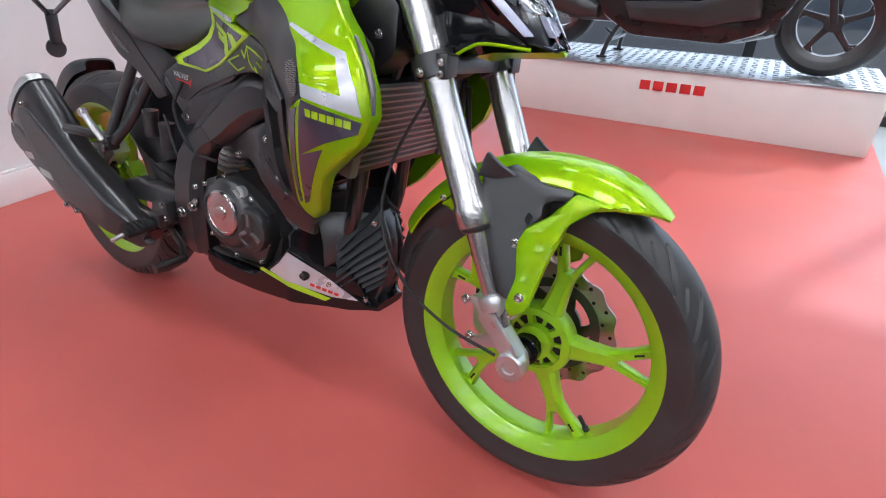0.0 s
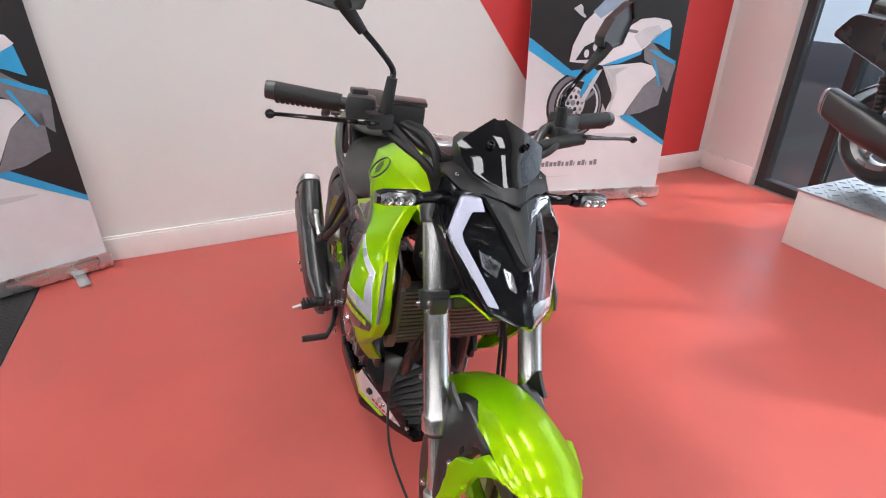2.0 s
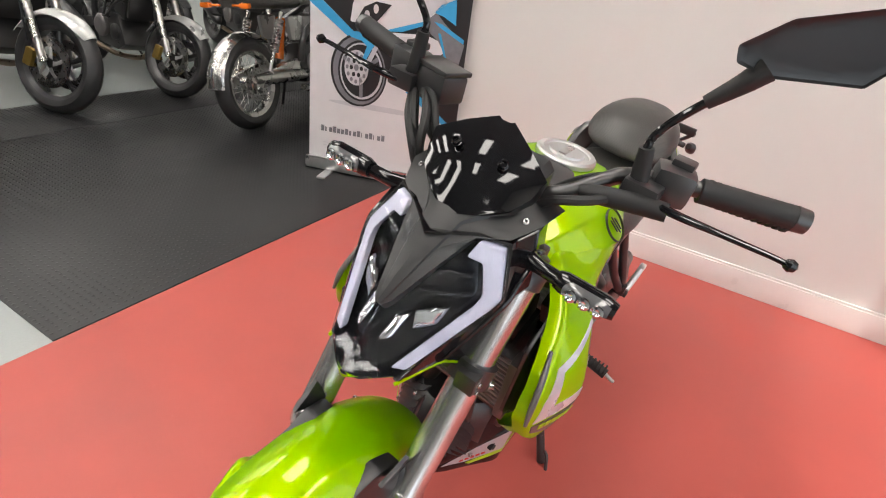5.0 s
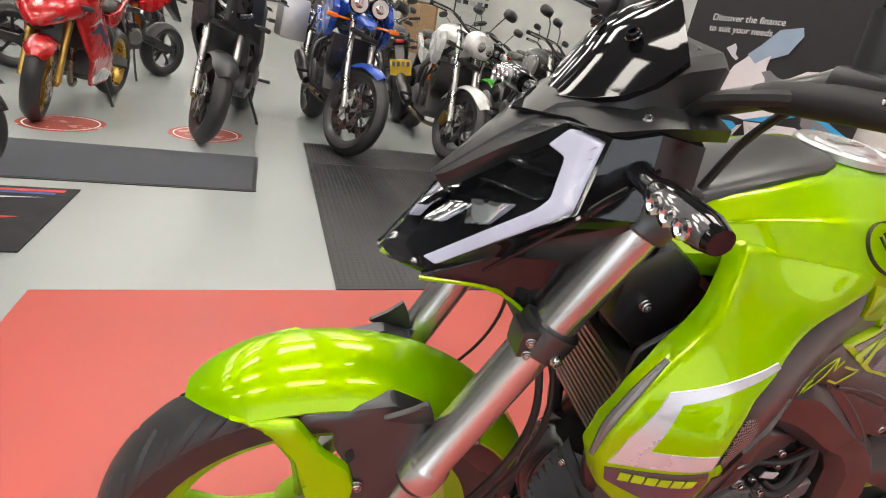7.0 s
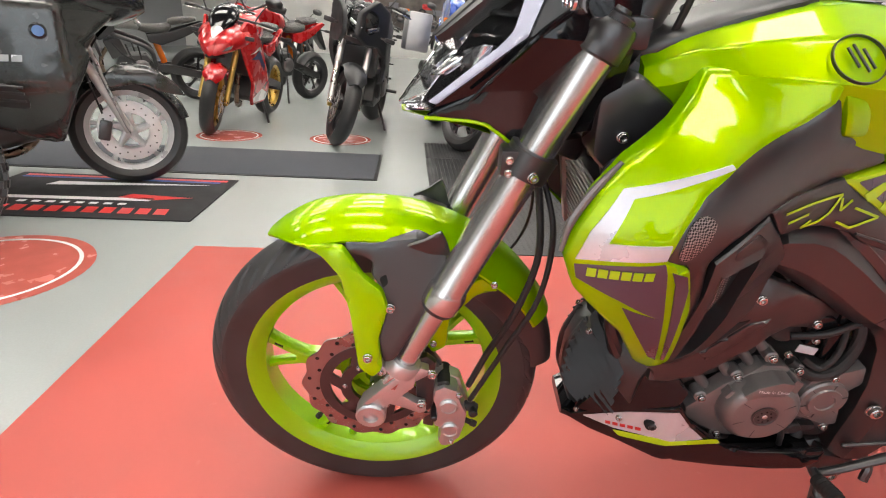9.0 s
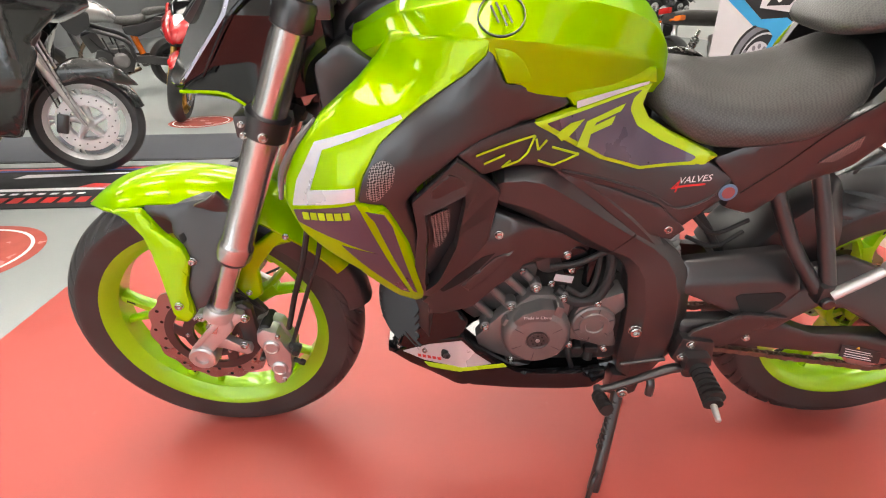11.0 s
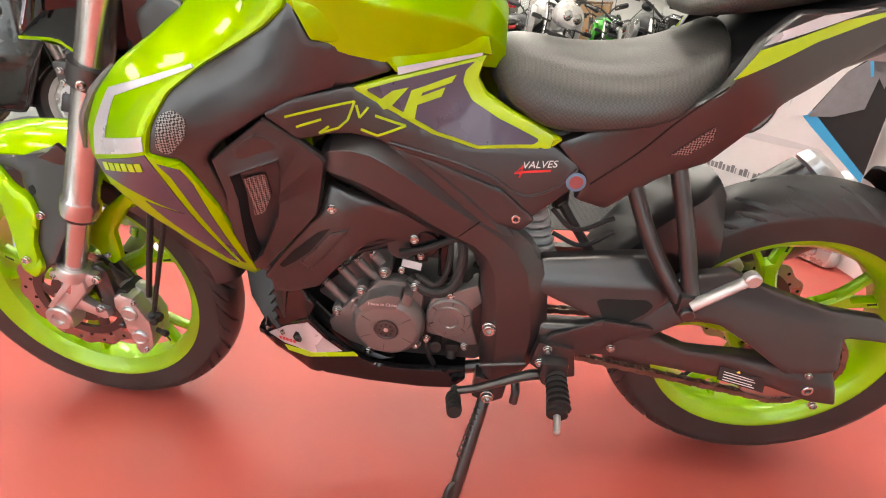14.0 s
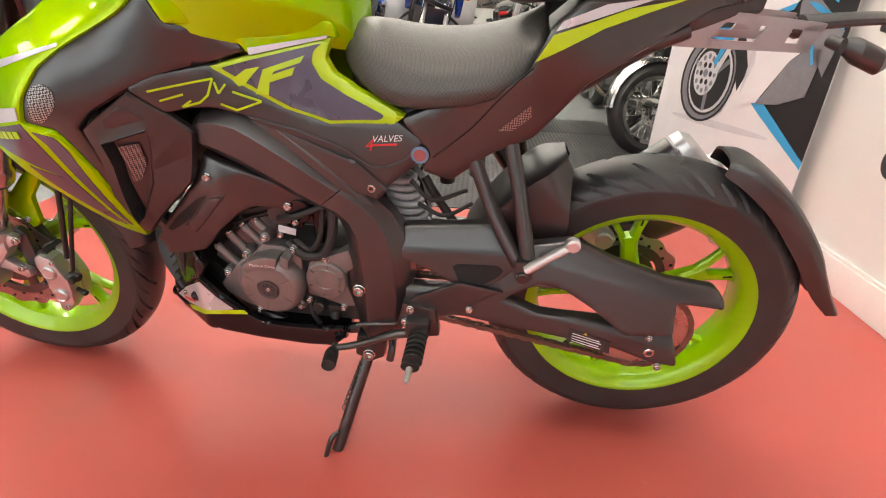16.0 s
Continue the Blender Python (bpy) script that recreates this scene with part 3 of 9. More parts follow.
# wheels
def tyre(c, R, hw, bead, n_groove, lean, n=800, m=88):
    """A radial tyre with slanting slits cut into its tread and a rib on each sidewall."""
    loops = []
    for i in range(n):
        th = 2 * math.pi * i / n
        ct, st = math.cos(th), math.sin(th)
        loop = []
        for j in range(m + 1):
            s = -1 + 2 * j / m
            a = s * 2.05
            y = hw * math.sin(a) if abs(a) < math.pi / 2 else hw * (1 - 0.22 * (abs(a) - math.pi / 2)) * (1 if a > 0 else -1)
            depth = R - bead
            r = R - depth * (0.5 * (1 - math.cos(a)) ** 1.05 if abs(a) < math.pi / 2 else 0.5 + 0.5 * (abs(a) - math.pi / 2) / 0.48)
            q = abs(s)
            cut = 0.0
            for shift, mid, half, wide in ((0.0, 0.40, 0.26, 0.055), (0.45, 0.52, 0.15, 0.045)):
                u = (q - mid) / half
                if abs(u) < 1:
                    ph = (th * n_groove / (2 * math.pi) + shift + (0.5 if s > 0 else 0.0) + lean * 1.6 * q ** 1.2) % 1
                    cut = max(cut, 1.35 - abs(ph - 0.5) / (wide * (1 - u * u) ** 0.5))
            r -= 0.0065 * min(1.0, max(0.0, cut) * 1.6)
            if 0.70 < q < 0.735:
                r += 0.0014
            loop.append((c[0] + r * ct, c[1] + y, c[2] + r * st))
        loops.append(loop)
    return rings(loops + loops[:1], wrap=False)


def spoke(c, a0, a1, r0, r1, w0, w1, d0, d1, y):
    """A cast arm from radius r0 at angle a0 to r1 at a1, of widths w and depths d."""
    loops = []
    for t in (0, 0.15, 0.5, 0.85, 1.0):
        a, r = a0 + (a1 - a0) * t, r0 + (r1 - r0) * t
        flare = 1 + 0.5 * max(0, (t - 0.75) * 4) ** 2 + 0.35 * max(0, (0.2 - t) * 5)
        w, d = (w0 + (w1 - w0) * t) * flare / 2, (d0 + (d1 - d0) * t) / 2
        ctr, nx = Vector((r * math.cos(a), 0, r * math.sin(a))), Vector((-math.sin(a), 0, math.cos(a)))
        loop = []
        for u, v in ((-1, -0.55), (-0.6, -1), (0.6, -1), (1, -0.55), (1, 0.55), (0.6, 1), (-0.6, 1), (-1, 0.55)):
            loop.append(Vector(c) + ctr + nx * (u * w) + Vector((0, y + v * d, 0)))
        loops.append(loop)
    return rings(loops)


def wheel(name, c, R, hw, rim_r, rw, turn, grooves):
    w = part(name, joined(
        lathe([(rim_r - 0.002, -rw), (rim_r + 0.004, -rw + 0.003), (rim_r - 0.004, -rw + 0.008), (rim_r - 0.02, -rw * 0.55), (rim_r - 0.024, 0), (rim_r - 0.02, rw * 0.55),
               (rim_r - 0.004, rw - 0.008), (rim_r + 0.004, rw - 0.003), (rim_r - 0.002, rw), (rim_r - 0.014, rw - 0.004), (rim_r - 0.032, rw * 0.5), (rim_r - 0.034, 0), (rim_r - 0.032, -rw * 0.5),
               (rim_r - 0.014, -rw + 0.004)], c, (c[0], c[1] + 1, c[2]), 96, closed=True)), GREEN_RIM, bike, "lime green five-spoke cast wheel")
    part("tyre", tyre(c, R, hw, rim_r - 0.004, abs(grooves), math.copysign(1, grooves)), RUBBER, w, "black road tyre")
    for k in range(5):
        a = radians(turn) + 2 * math.pi * k / 5
        part("spoke", joined(spoke(c, a, a + 0.03, 0.05, 0.150, 0.042, 0.026, 0.042, 0.028, 0), spoke(c, a + 0.05, a + 0.21, 0.125, rim_r - 0.028, 0.018, 0.019, 0.028, 0.026, 0), spoke(c, a - 0.03, a - 0.13, 0.130, rim_r - 0.028, 0.013, 0.012, 0.026, 0.020, 0)), GREEN_RIM, w)
        part("spoke_slot", spoke(c, a + 0.155, a + 0.175, 0.176, 0.192, 0.006, 0.006, 0.0280, 0.0275, 0), DARKHOLE, w)
    hub = [lathe([(0.066, -0.022), (0.069, -0.016), (0.069, 0.016), (0.066, 0.022), (0.054, 0.024), (0.052, 0.012), (0.052, -0.012), (0.054, -0.024)], c, (c[0], c[1] + 1, c[2]), 48, closed=True),
           lathe([(0.034, -0.03), (0.034, 0.03), (0.018, 0.034), (0.018, -0.034)], c, (c[0], c[1] + 1, c[2]), 32, closed=True)]
    for k in range(5):
        a = radians(turn + 36) + 2 * math.pi * k / 5
        hub.append(spoke(c, a, a, 0.03, 0.058, 0.016, 0.02, 0.04, 0.036, 0))
        a += radians(36)
        hub.append(spoke(c, a, a, 0.03, 0.058, 0.010, 0.012, 0.03, 0.03, 0))
    part("hub", joined(*hub), GREEN_RIM, w, kind="stuff")
    part("hub_core", rod((c[0], c[1] - 0.012, c[2]), (c[0], c[1] + 0.012, c[2]), 0.05), DARKHOLE, w)
    va = radians(turn - 128)
    d = Vector((math.cos(va), 0, math.sin(va)))
    base = Vector(c) + d * (rim_r - 0.034)
    part("valve", joined(rod(base, base - d * 0.012, 0.006), rod(base - d * 0.012, base - d * 0.034, 0.0042)), GRIP, w)
    return w


FA, RA = (0.003, -0.004, 0.3035), (-1.354, -0.018, 0.315)
front = wheel("front_wheel", FA, 0.303, 0.050, 0.236, 0.045, 76, 22)
rear = wheel("rear_wheel", RA, 0.310, 0.064, 0.228, 0.056, 74, -24)


def brake_disc(parent, c, r_in, r_out, y, waves):
    n = 144
    loops = []
    for yy, inner in ((y - 0.002, 1), (y - 0.002, 0), (y + 0.002, 0), (y + 0.002, 1)):
        loop = []
        for k in range(n):
            a = 2 * math.pi * k / n
            r = r_in if inner else r_out + 0.0035 * math.cos(a * waves)
            loop.append((c[0] + r * math.cos(a), c[1] + yy, c[2] + r * math.sin(a)))
        loops.append(loop)
    bm = rings(loops + loops[:1], close_ends=False)
    d = part("brake_disc", bm, DISC, parent, "drilled wavy steel brake disc")
    holes = []
    for k in range(waves * 2):
        a = 2 * math.pi * (k + 0.5) / (waves * 2)
        r = r_in + (r_out - r_in) * (0.35 if k % 2 else 0.72)
        p = Vector((c[0] + r * math.cos(a), c[1] + y - 0.0026, c[2] + r * math.sin(a)))
        holes.append(rod(p, p + Vector((0, 0.0052, 0)), 0.0036, n=10, b=0.0002))
    part("drilling", joined(*holes), DARKHOLE, d, kind="stuff")
    part("carrier_ring", lathe([(r_in - 0.010, y - 0.0035), (r_in + 0.008, y - 0.0035), (r_in + 0.008, y + 0.0035), (r_in - 0.010, y + 0.0035)], c, (c[0], c[1] + 1, c[2]), 56, closed=True), SATIN, d, "satin black disc carrier")
    part("carrier_hub", lathe([(0.040, y - 0.004), (0.060, y - 0.004), (0.060, y + 0.004), (0.040, y + 0.004)], c, (c[0], c[1] + 1, c[2]), 40, closed=True), SATIN, d)
    for k in range(6):
        a = math.pi * k / 3
        part("carrier_arm", spoke(c, a, a + 0.25, 0.055, r_in - 0.004, 0.026, 0.024, 0.006, 0.006, y), SATIN, d)
        bolt(d, (c[0] + 0.051 * math.cos(a), c[1] + y + math.copysign(0.004, y), c[2] + 0.051 * math.sin(a)), (0, math.copysign(1, y), 0), 0.0045)
    return d


brake_disc(front, FA, 0.088, 0.125, 0.062, 14)
brake_disc(rear, RA, 0.075, 0.105, -0.075, 12)

# fork
def fork_x(z):
    return -0.100 + 0.435 * (0.515 - z)


for s in (1, -1):
    y = 0.105 * s
    leg = part("fork_leg", lathe([(0.0255, 0), (0.0300, 0.003), (0.0305, 0.006), (0.0305, 0.030), (0.0290, 0.036), (0.0265, 0.040), (0.0262, 0.2), (0.0258, 0.440)], (fork_x(0.524), y, 0.524), (fork_x(0.95), y, 0.95), 40), CHROME, bike, "bright metal upside-down fork leg")
    part("slider", rod((fork_x(0.36), y, 0.36), (fork_x(0.53), y, 0.53), 0.0185, n=32), CHROME, leg)
    part("dust_seal", lathe([(0.020, 0), (0.0255, 0.003), (0.0265, 0.009), (0.021, 0.011)], (fork_x(0.516), y, 0.516), (fork_x(0.6), y, 0.6), 32), MATT, leg)
    fx = fork_x(0.40)
    foot = part("fork_foot", prism([(fx - 0.024, 0.390), (fx + 0.022, 0.402), (fx + 0.018, 0.372), (0.018, 0.318), (0.024, 0.300), (0.021, 0.281), (0.004, 0.270), (-0.018, 0.274), (-0.026, 0.292), (-0.022, 0.312), (fx - 0.022, 0.365)], y - 0.017, y + 0.017, 0.006), ALU, leg, "cast aluminium axle foot")
    part("foot_collar", lathe([(0.019, 0.0), (0.0275, 0.0), (0.0285, 0.004), (0.0285, 0.022), (0.026, 0.026), (0.019, 0.026)], (fork_x(0.392), y, 0.392), (fork_x(0.6), y, 0.6), 32), ALU, foot)
    part("axle_boss", lathe([(0.026, 0), (0.026, 0.022), (0.023, 0.025), (0.013, 0.025), (0.012, 0.020), (0, 0.019)], (0, y, FA[2] - 0.003), (0, y + s, FA[2] - 0.003), 32), ALU, foot)
    part("foot_rib", prism([(fx - 0.004, 0.385), (fx + 0.010, 0.388), (0.016, 0.325), (0.004, 0.325)], y + s * 0.014, y + s * 0.022, 0.003), ALU, foot)
    part("upper_lug", prism([(-0.036, 0.372), (-0.05, 0.384), (-0.082, 0.403), (-0.095, 0.398), (-0.094, 0.386), (-0.066, 0.366), (-0.045, 0.352)], y - 0.008, y + 0.010, 0.004), ALU, foot)
    part("lower_lug", prism([(-0.022, 0.345), (-0.048, 0.342), (-0.076, 0.322), (-0.092, 0.318), (-0.094, 0.302), (-0.082, 0.298), (-0.050, 0.312), (-0.026, 0.318)], y - 0.008, y + 0.010, 0.004), ALU, foot)
    part("pinch_lug", rod((fx + 0.034, y - 0.012, 0.394), (fx + 0.034, y + 0.012, 0.394), 0.010, n=18, b=0.002), ALU, foot)
    bolt(foot, (fx + 0.034, y + s * 0.012, 0.394), (0, s, 0), 0.0055)
    for p in ((-0.100, 0.394), (-0.085, 0.326)):
        bolt(bike, (p[0], y + 0.011 * s, p[1]), (0, s, 0), 0.0085)
    cz = 0.763
    cl = part("lower_clamp", joined(lathe([(0.028, -0.019), (0.034, -0.017), (0.034, 0.017), (0.028, 0.019)], (fork_x(cz), y, cz), (fork_x(cz + 1), y, cz + 1), 36),
                                     box((fork_x(cz) + 0.028, y + 0.008 * s, cz + 0.004), (0.022, 0.034, 0.034), 0.004)), MATT, bike, "matt black fork clamp")
    for dz in (-0.008, 0.009):
        bolt(bike, (fork_x(cz) + 0.028, y + 0.025 * s, cz + dz), (0.2, s, 0), 0.0055)
    bolt(bike, (fork_x(cz) - 0.002, y + 0.033 * s, cz - 0.009), (-0.3, s, 0), 0.0075)
part("lower_yoke", box((fork_x(0.763) - 0.01, 0, 0.765), (0.06, 0.18, 0.03), 0.008), MATT, bike)
for s in (1, -1):
    part("top_clamp", joined(lathe([(0.026, -0.03), (0.031, -0.027), (0.031, 0.006), (0.028, 0.012), (0.02, 0.014)], (fork_x(0.925), 0.105 * s, 0.925), (fork_x(1.925), 0.105 * s, 1.925), 36), box((fork_x(0.925) - 0.032, s * 0.098, 0.925), (0.03, 0.03, 0.036), 0.005)), SATIN, bike, "black fork top clamp")
    part("fork_cap", lathe([(0.022, 0), (0.022, 0.008), (0.017, 0.011), (0.012, 0.011), (0.011, 0.016), (0, 0.016)], (fork_x(0.936), 0.105 * s, 0.936), (fork_x(1.936), 0.105 * s, 1.936), 24), SATIN, bike)
part("top_yoke", joined(box((fork_x(0.930) - 0.012, 0, 0.930), (0.065, 0.19, 0.024), 0.008), rod((fork_x(0.72) - 0.03, 0, 0.74), (fork_x(0.99) - 0.03, 0, 1.0), 0.022)), MATT, bike)
part("front_axle", rod((0, -0.1, FA[2]), (0, 0.1, FA[2]), 0.011), STEEL, bike)
part("axle_spacer", joined(rod((0, -0.085, FA[2]), (0, -0.03, FA[2]), 0.02), rod((0, -0.07, FA[2]), (0, -0.05, FA[2]), 0.028)), GLOSS, bike)

# front brake caliper and its bracket
cal = part("brake_caliper", prism([(-0.106, 0.345), (-0.122, 0.356), (-0.146, 0.346), (-0.152, 0.322), (-0.166, 0.292), (-0.164, 0.262), (-0.158, 0.232), (-0.140, 0.208), (-0.124, 0.205), (-0.118, 0.222), (-0.122, 0.246), (-0.112, 0.264), (-0.112, 0.298), (-0.104, 0.322)], 0.072, 0.108, 0.008), ALU, bike, "cast aluminium two-piston brake caliper")
part("inner_half", prism([(-0.098, 0.352), (-0.12, 0.36), (-0.150, 0.345), (-0.170, 0.29), (-0.162, 0.235), (-0.138, 0.212), (-0.110, 0.22), (-0.112, 0.29)], 0.048, 0.074, 0.006), ALU, cal)
for x, z, r in ((-0.132, 0.312, 0.0165), (-0.138, 0.254, 0.0165)):
    part("piston_cap", lathe([(r, 0), (r, 0.008), (r * 0.8, 0.011), (r * 0.72, 0.009), (0, 0.009)], (x, 0.103, z), (x, 1, z), 28), ALU, cal)
part("pad_pin", rod((-0.108, 0.060, 0.280), (-0.108, 0.112, 0.280), 0.006, n=14), SATIN, cal)
part("hose_fitting", joined(rod((-0.160, 0.092, 0.300), (-0.184, 0.094, 0.294), 0.009, n=14), rod((-0.176, 0.085, 0.296), (-0.176, 0.112, 0.296), 0.008, n=12)), GRIP, cal, "black hose fitting")
part("bleed_nipple", joined(rod((-0.160, 0.09, 0.262), (-0.176, 0.092, 0.256), 0.005, n=12), rod((-0.174, 0.092, 0.257), (-0.186, 0.094, 0.253), 0.0065, n=12)), GRIP, cal, "black rubber nipple cap")
part("slider_boot", rod((-0.122, 0.045, 0.348), (-0.122, 0.100, 0.348), 0.0115, n=18, b=0.003), GRIP, cal)
cb = part("caliper_bracket", prism([(-0.070, 0.405), (-0.090, 0.412), (-0.106, 0.398), (-0.106, 0.30), (-0.098, 0.286), (-0.076, 0.292), (-0.074, 0.345)], 0.082, 0.097, 0.004), SATIN, bike, "black steel caliper bracket")
part("bracket_arm", prism([(-0.055, 0.47), (-0.072, 0.47), (-0.10, 0.39), (-0.118, 0.36), (-0.11, 0.20), (-0.09, 0.205), (-0.088, 0.34)], 0.045, 0.057, 0.003), SATIN, cb)
for p in ((-0.142, 0.222), (-0.148, 0.338)):
    bolt(bike, (p[0], 0.107, p[1]), (0, 1, 0), 0.0055)

# front mudguard: lime top with a black saddle piece on each side
def guard_point(a, v, R=0.338, hw=0.073):
    """Round the tyre by the angle a, v from -1 to 1 across."""
    wide = hw * (0.62 + 0.38 * min(1, max(0, (160 - a) / 30)) * min(1, max(0, (a - 38) / 34)))
    r = R - 0.006 * v * v - 0.026 * abs(v) ** 3
    t = radians(a)
    return Vector((FA[0] + r * math.cos(t), wide * v, FA[2] + r * math.sin(t)))


loops = []
for a in np.linspace(58.5, 152, 42):
    tip = max(0, (74 - a) / 15.5)
    k = 1 - 0.75 * tip**2
    outer = [guard_point(a, v * k, 0.342 - 0.013 * min(1, tip) ** 1.5) for v in np.linspace(-1, 1, 19)]
    ctr = Vector((FA[0], 0, FA[2]))
    inner = [p + (ctr - p).normalized() * 0.004 for p in reversed(outer)]
    loops.append(outer + inner)
fg = part("front_mudguard", rings(loops), GREEN, bike, "glossy lime front mudguard")
loops = []
for a in np.linspace(127, 171, 18):
    ctr = Vector((FA[0], 0, FA[2]))
    outer = []
    for v in np.linspace(-1, 1, 21):
        p = guard_point(a, v, 0.334 - 0.006 * max(0, a - 150) / 21, 0.070)
        outer.append(p + (ctr - p).normalized() * (0.034 * max(0, abs(v) - 0.75) / 0.25 * min(1, max(0.2, (168 - a) / 20))))
    loops.append(outer + [p + (ctr - p).normalized() * 0.004 for p in reversed(outer)])
part("rear_flap", rings(loops), MATT, fg, "black plastic mudguard flap")
for s in (1, -1):
    part("side_blade", panel([(0.150, 0.586), (0.125, 0.599), (0.044, 0.608), (0.012, 0.566), (-0.018, 0.544), (-0.027, 0.517), (-0.014, 0.466), (-0.021, 0.418), (-0.006, 0.404), (0.017, 0.420), (0.030, 0.501), (0.046, 0.562), (0.075, 0.588), (0.12, 0.597)],
                             lambda x, z: 0.082 + 0.28 * max(0, 0.612 - z) - 0.36 * max(0, x - 0.055) - 0.7 * max(0, x - 0.12), 0.004, thick=0.007, side=s), GREEN, fg)
    part("saddle", panel([(0.043, 0.612), (-0.002, 0.612), (-0.068, 0.627), (-0.114, 0.606), (-0.106, 0.541), (-0.060, 0.463), (-0.040, 0.427), (-0.022, 0.421), (-0.003, 0.460), (-0.020, 0.514), (-0.013, 0.541), (0.002, 0.563), (-0.001, 0.581), (0.014, 0.588), (0.040, 0.593)],
                         lambda x, z: 0.076 + 0.28 * max(0, 0.612 - z) + 0.10 * max(0, -0.03 - x), 0.0, thick=0.018, rnd=0.008, side=s), MATT, fg, "matt black plastic side piece")
    part("saddle_window", panel([(-0.012, 0.560), (-0.022, 0.566), (-0.026, 0.553), (-0.018, 0.545)], lambda x, z: 0.076 + 0.28 * max(0, 0.612 - z), 0.0012, 0.002, 0.0004, 0.01, 0.003, s), DARKHOLE, fg)
    part("saddle_horn", panel([(-0.052, 0.618), (-0.080, 0.632), (-0.101, 0.648), (-0.109, 0.632), (-0.118, 0.604), (-0.085, 0.606)], lambda x, z: 0.092 + 0.22 * max(0, z - 0.61), 0.0, 0.006, 0.002, 0.01, 0.003, s), MATT, fg)
    bolt(bike, (-0.030, s * 0.104, 0.515), (0, s, 0), 0.008)
    bolt(bike, (0.002, s * 0.1345, 0.440), (0, s, 0), 0.008)
    part("rear_stay", panel([(-0.03, 0.46), (-0.074, 0.470), (-0.117, 0.515), (-0.17, 0.555), (-0.20, 0.53), (-0.165, 0.52), (-0.125, 0.47), (-0.122, 0.41), (-0.10, 0.395), (-0.075, 0.43)], lambda x, z: 0.070, thick=0.006, side=s), GREEN, fg)
    bolt(bike, (-0.10, s * 0.072, 0.42), (0, s, 0), 0.006)
    bolt(bike, (-0.19, s * 0.072, 0.545), (0, s, 0), 0.006)

# bodywork, both sides
for s in (1, -1):
    sh = part("tank_shroud", panel([(-0.247, 0.686), (-0.253, 0.722), (-0.274, 0.764), (-0.305, 0.801), (-0.356, 0.840), (-0.382, 0.866), (-0.400, 0.893), (-0.470, 0.898), (-0.536, 0.897), (-0.530, 0.872), (-0.502, 0.848), (-0.430, 0.806), (-0.390, 0.775), (-0.368, 0.738), (-0.356, 0.702), (-0.366, 0.700),
                                    (-0.394, 0.685), (-0.405, 0.660), (-0.421, 0.618), (-0.440, 0.500), (-0.437, 0.476), (-0.424, 0.462), (-0.394, 0.486), (-0.340, 0.572), (-0.266, 0.641)], skin, 0.004, 0.02, 0.007, 0.011, 0.005, s), GREEN, bike, "glossy lime tank shroud")
    part("silver_flash", panel([(-0.260, 0.684), (-0.271, 0.722), (-0.301, 0.774), (-0.417, 0.808), (-0.420, 0.804), (-0.312, 0.766), (-0.291, 0.713), (-0.356, 0.725), (-0.354, 0.706)], skin, 0.0052, 0.0015, 0.0004, 0.009, 0.001, s), SILVER, sh)
    part("name_field", panel([(-0.260, 0.677), (-0.354, 0.701), (-0.360, 0.687), (-0.416, 0.503), (-0.402, 0.512), (-0.325, 0.627), (-0.378, 0.608), (-0.321, 0.637), (-0.265, 0.659)], skin, 0.0052, 0.0015, 0.0004, 0.009, 0.001, s), PLUM, sh)
    part("fin_field", panel([(-0.366, 0.689), (-0.390, 0.679), (-0.400, 0.656), (-0.428, 0.503), (-0.422, 0.507), (-0.377, 0.669)], skin, 0.0054, 0.0015, 0.0004, 0.009, 0.001, s), PLUM, sh)
    for k in range(6):  # the maker's name as plain blocks
        x = -0.274 - 0.0122 * k
        z = 0.6775 + 0.002 * k
        part("name_block", panel([(x, z), (x - 0.0098, z + 0.0016), (x - 0.0104, z - 0.0100), (x - 0.0006, z - 0.0116)], skin, 0.0072, 0.001, 0.0002, 0.006, 0.0, s), LIME, sh)
    part("edge_trim", tube([(-0.243, s * (skin(-0.252, 0.684) + 0.001), 0.690), (-0.250, s * (skin(-0.257, 0.726) + 0.0), 0.728), (-0.272, s * (skin(-0.279, 0.769) + 0.0), 0.766), (-0.30, s * (skin(-0.306, 0.800) - 0.001), 0.797)], [0.003, 0.0055, 0.0055, 0.003], 8), ENGINE_GREY, sh)
    # dark panel behind the shroud, with a grille and a scoop
    dk = part("side_cowl", panel([(-0.352, 0.690), (-0.362, 0.742), (-0.386, 0.782), (-0.430, 0.812), (-0.505, 0.855), (-0.534, 0.884), (-0.557, 0.835), (-0.584, 0.832), (-0.618, 0.830), (-0.649, 0.806), (-0.655, 0.795), (-0.601, 0.777), (-0.553, 0.767), (-0.500, 0.748), (-0.44, 0.712), (-0.42, 0.690), (-0.432, 0.641), (-0.440, 0.56), (-0.452, 0.49), (-0.444, 0.490), (-0.416, 0.615), (-0.398, 0.668), (-0.388, 0.692)],
                                  skin, -0.002, 0.012, 0.006, 0.012, 0.007, s), SATIN, bike, "satin black side cowl")
    part("grille", panel([(-0.375, 0.748), (-0.393, 0.758), (-0.409, 0.747), (-0.405, 0.723), (-0.383, 0.699), (-0.368, 0.706)], skin, 0.0002, 0.003, 0.0004, 0.008, 0.008, s), GRILLE, dk)
    SCOOP = [(-0.427, 0.690), (-0.492, 0.741), (-0.533, 0.702), (-0.560, 0.672), (-0.543, 0.587), (-0.476, 0.516), (-0.444, 0.480), (-0.432, 0.484), (-0.424, 0.547), (-0.433, 0.637)]
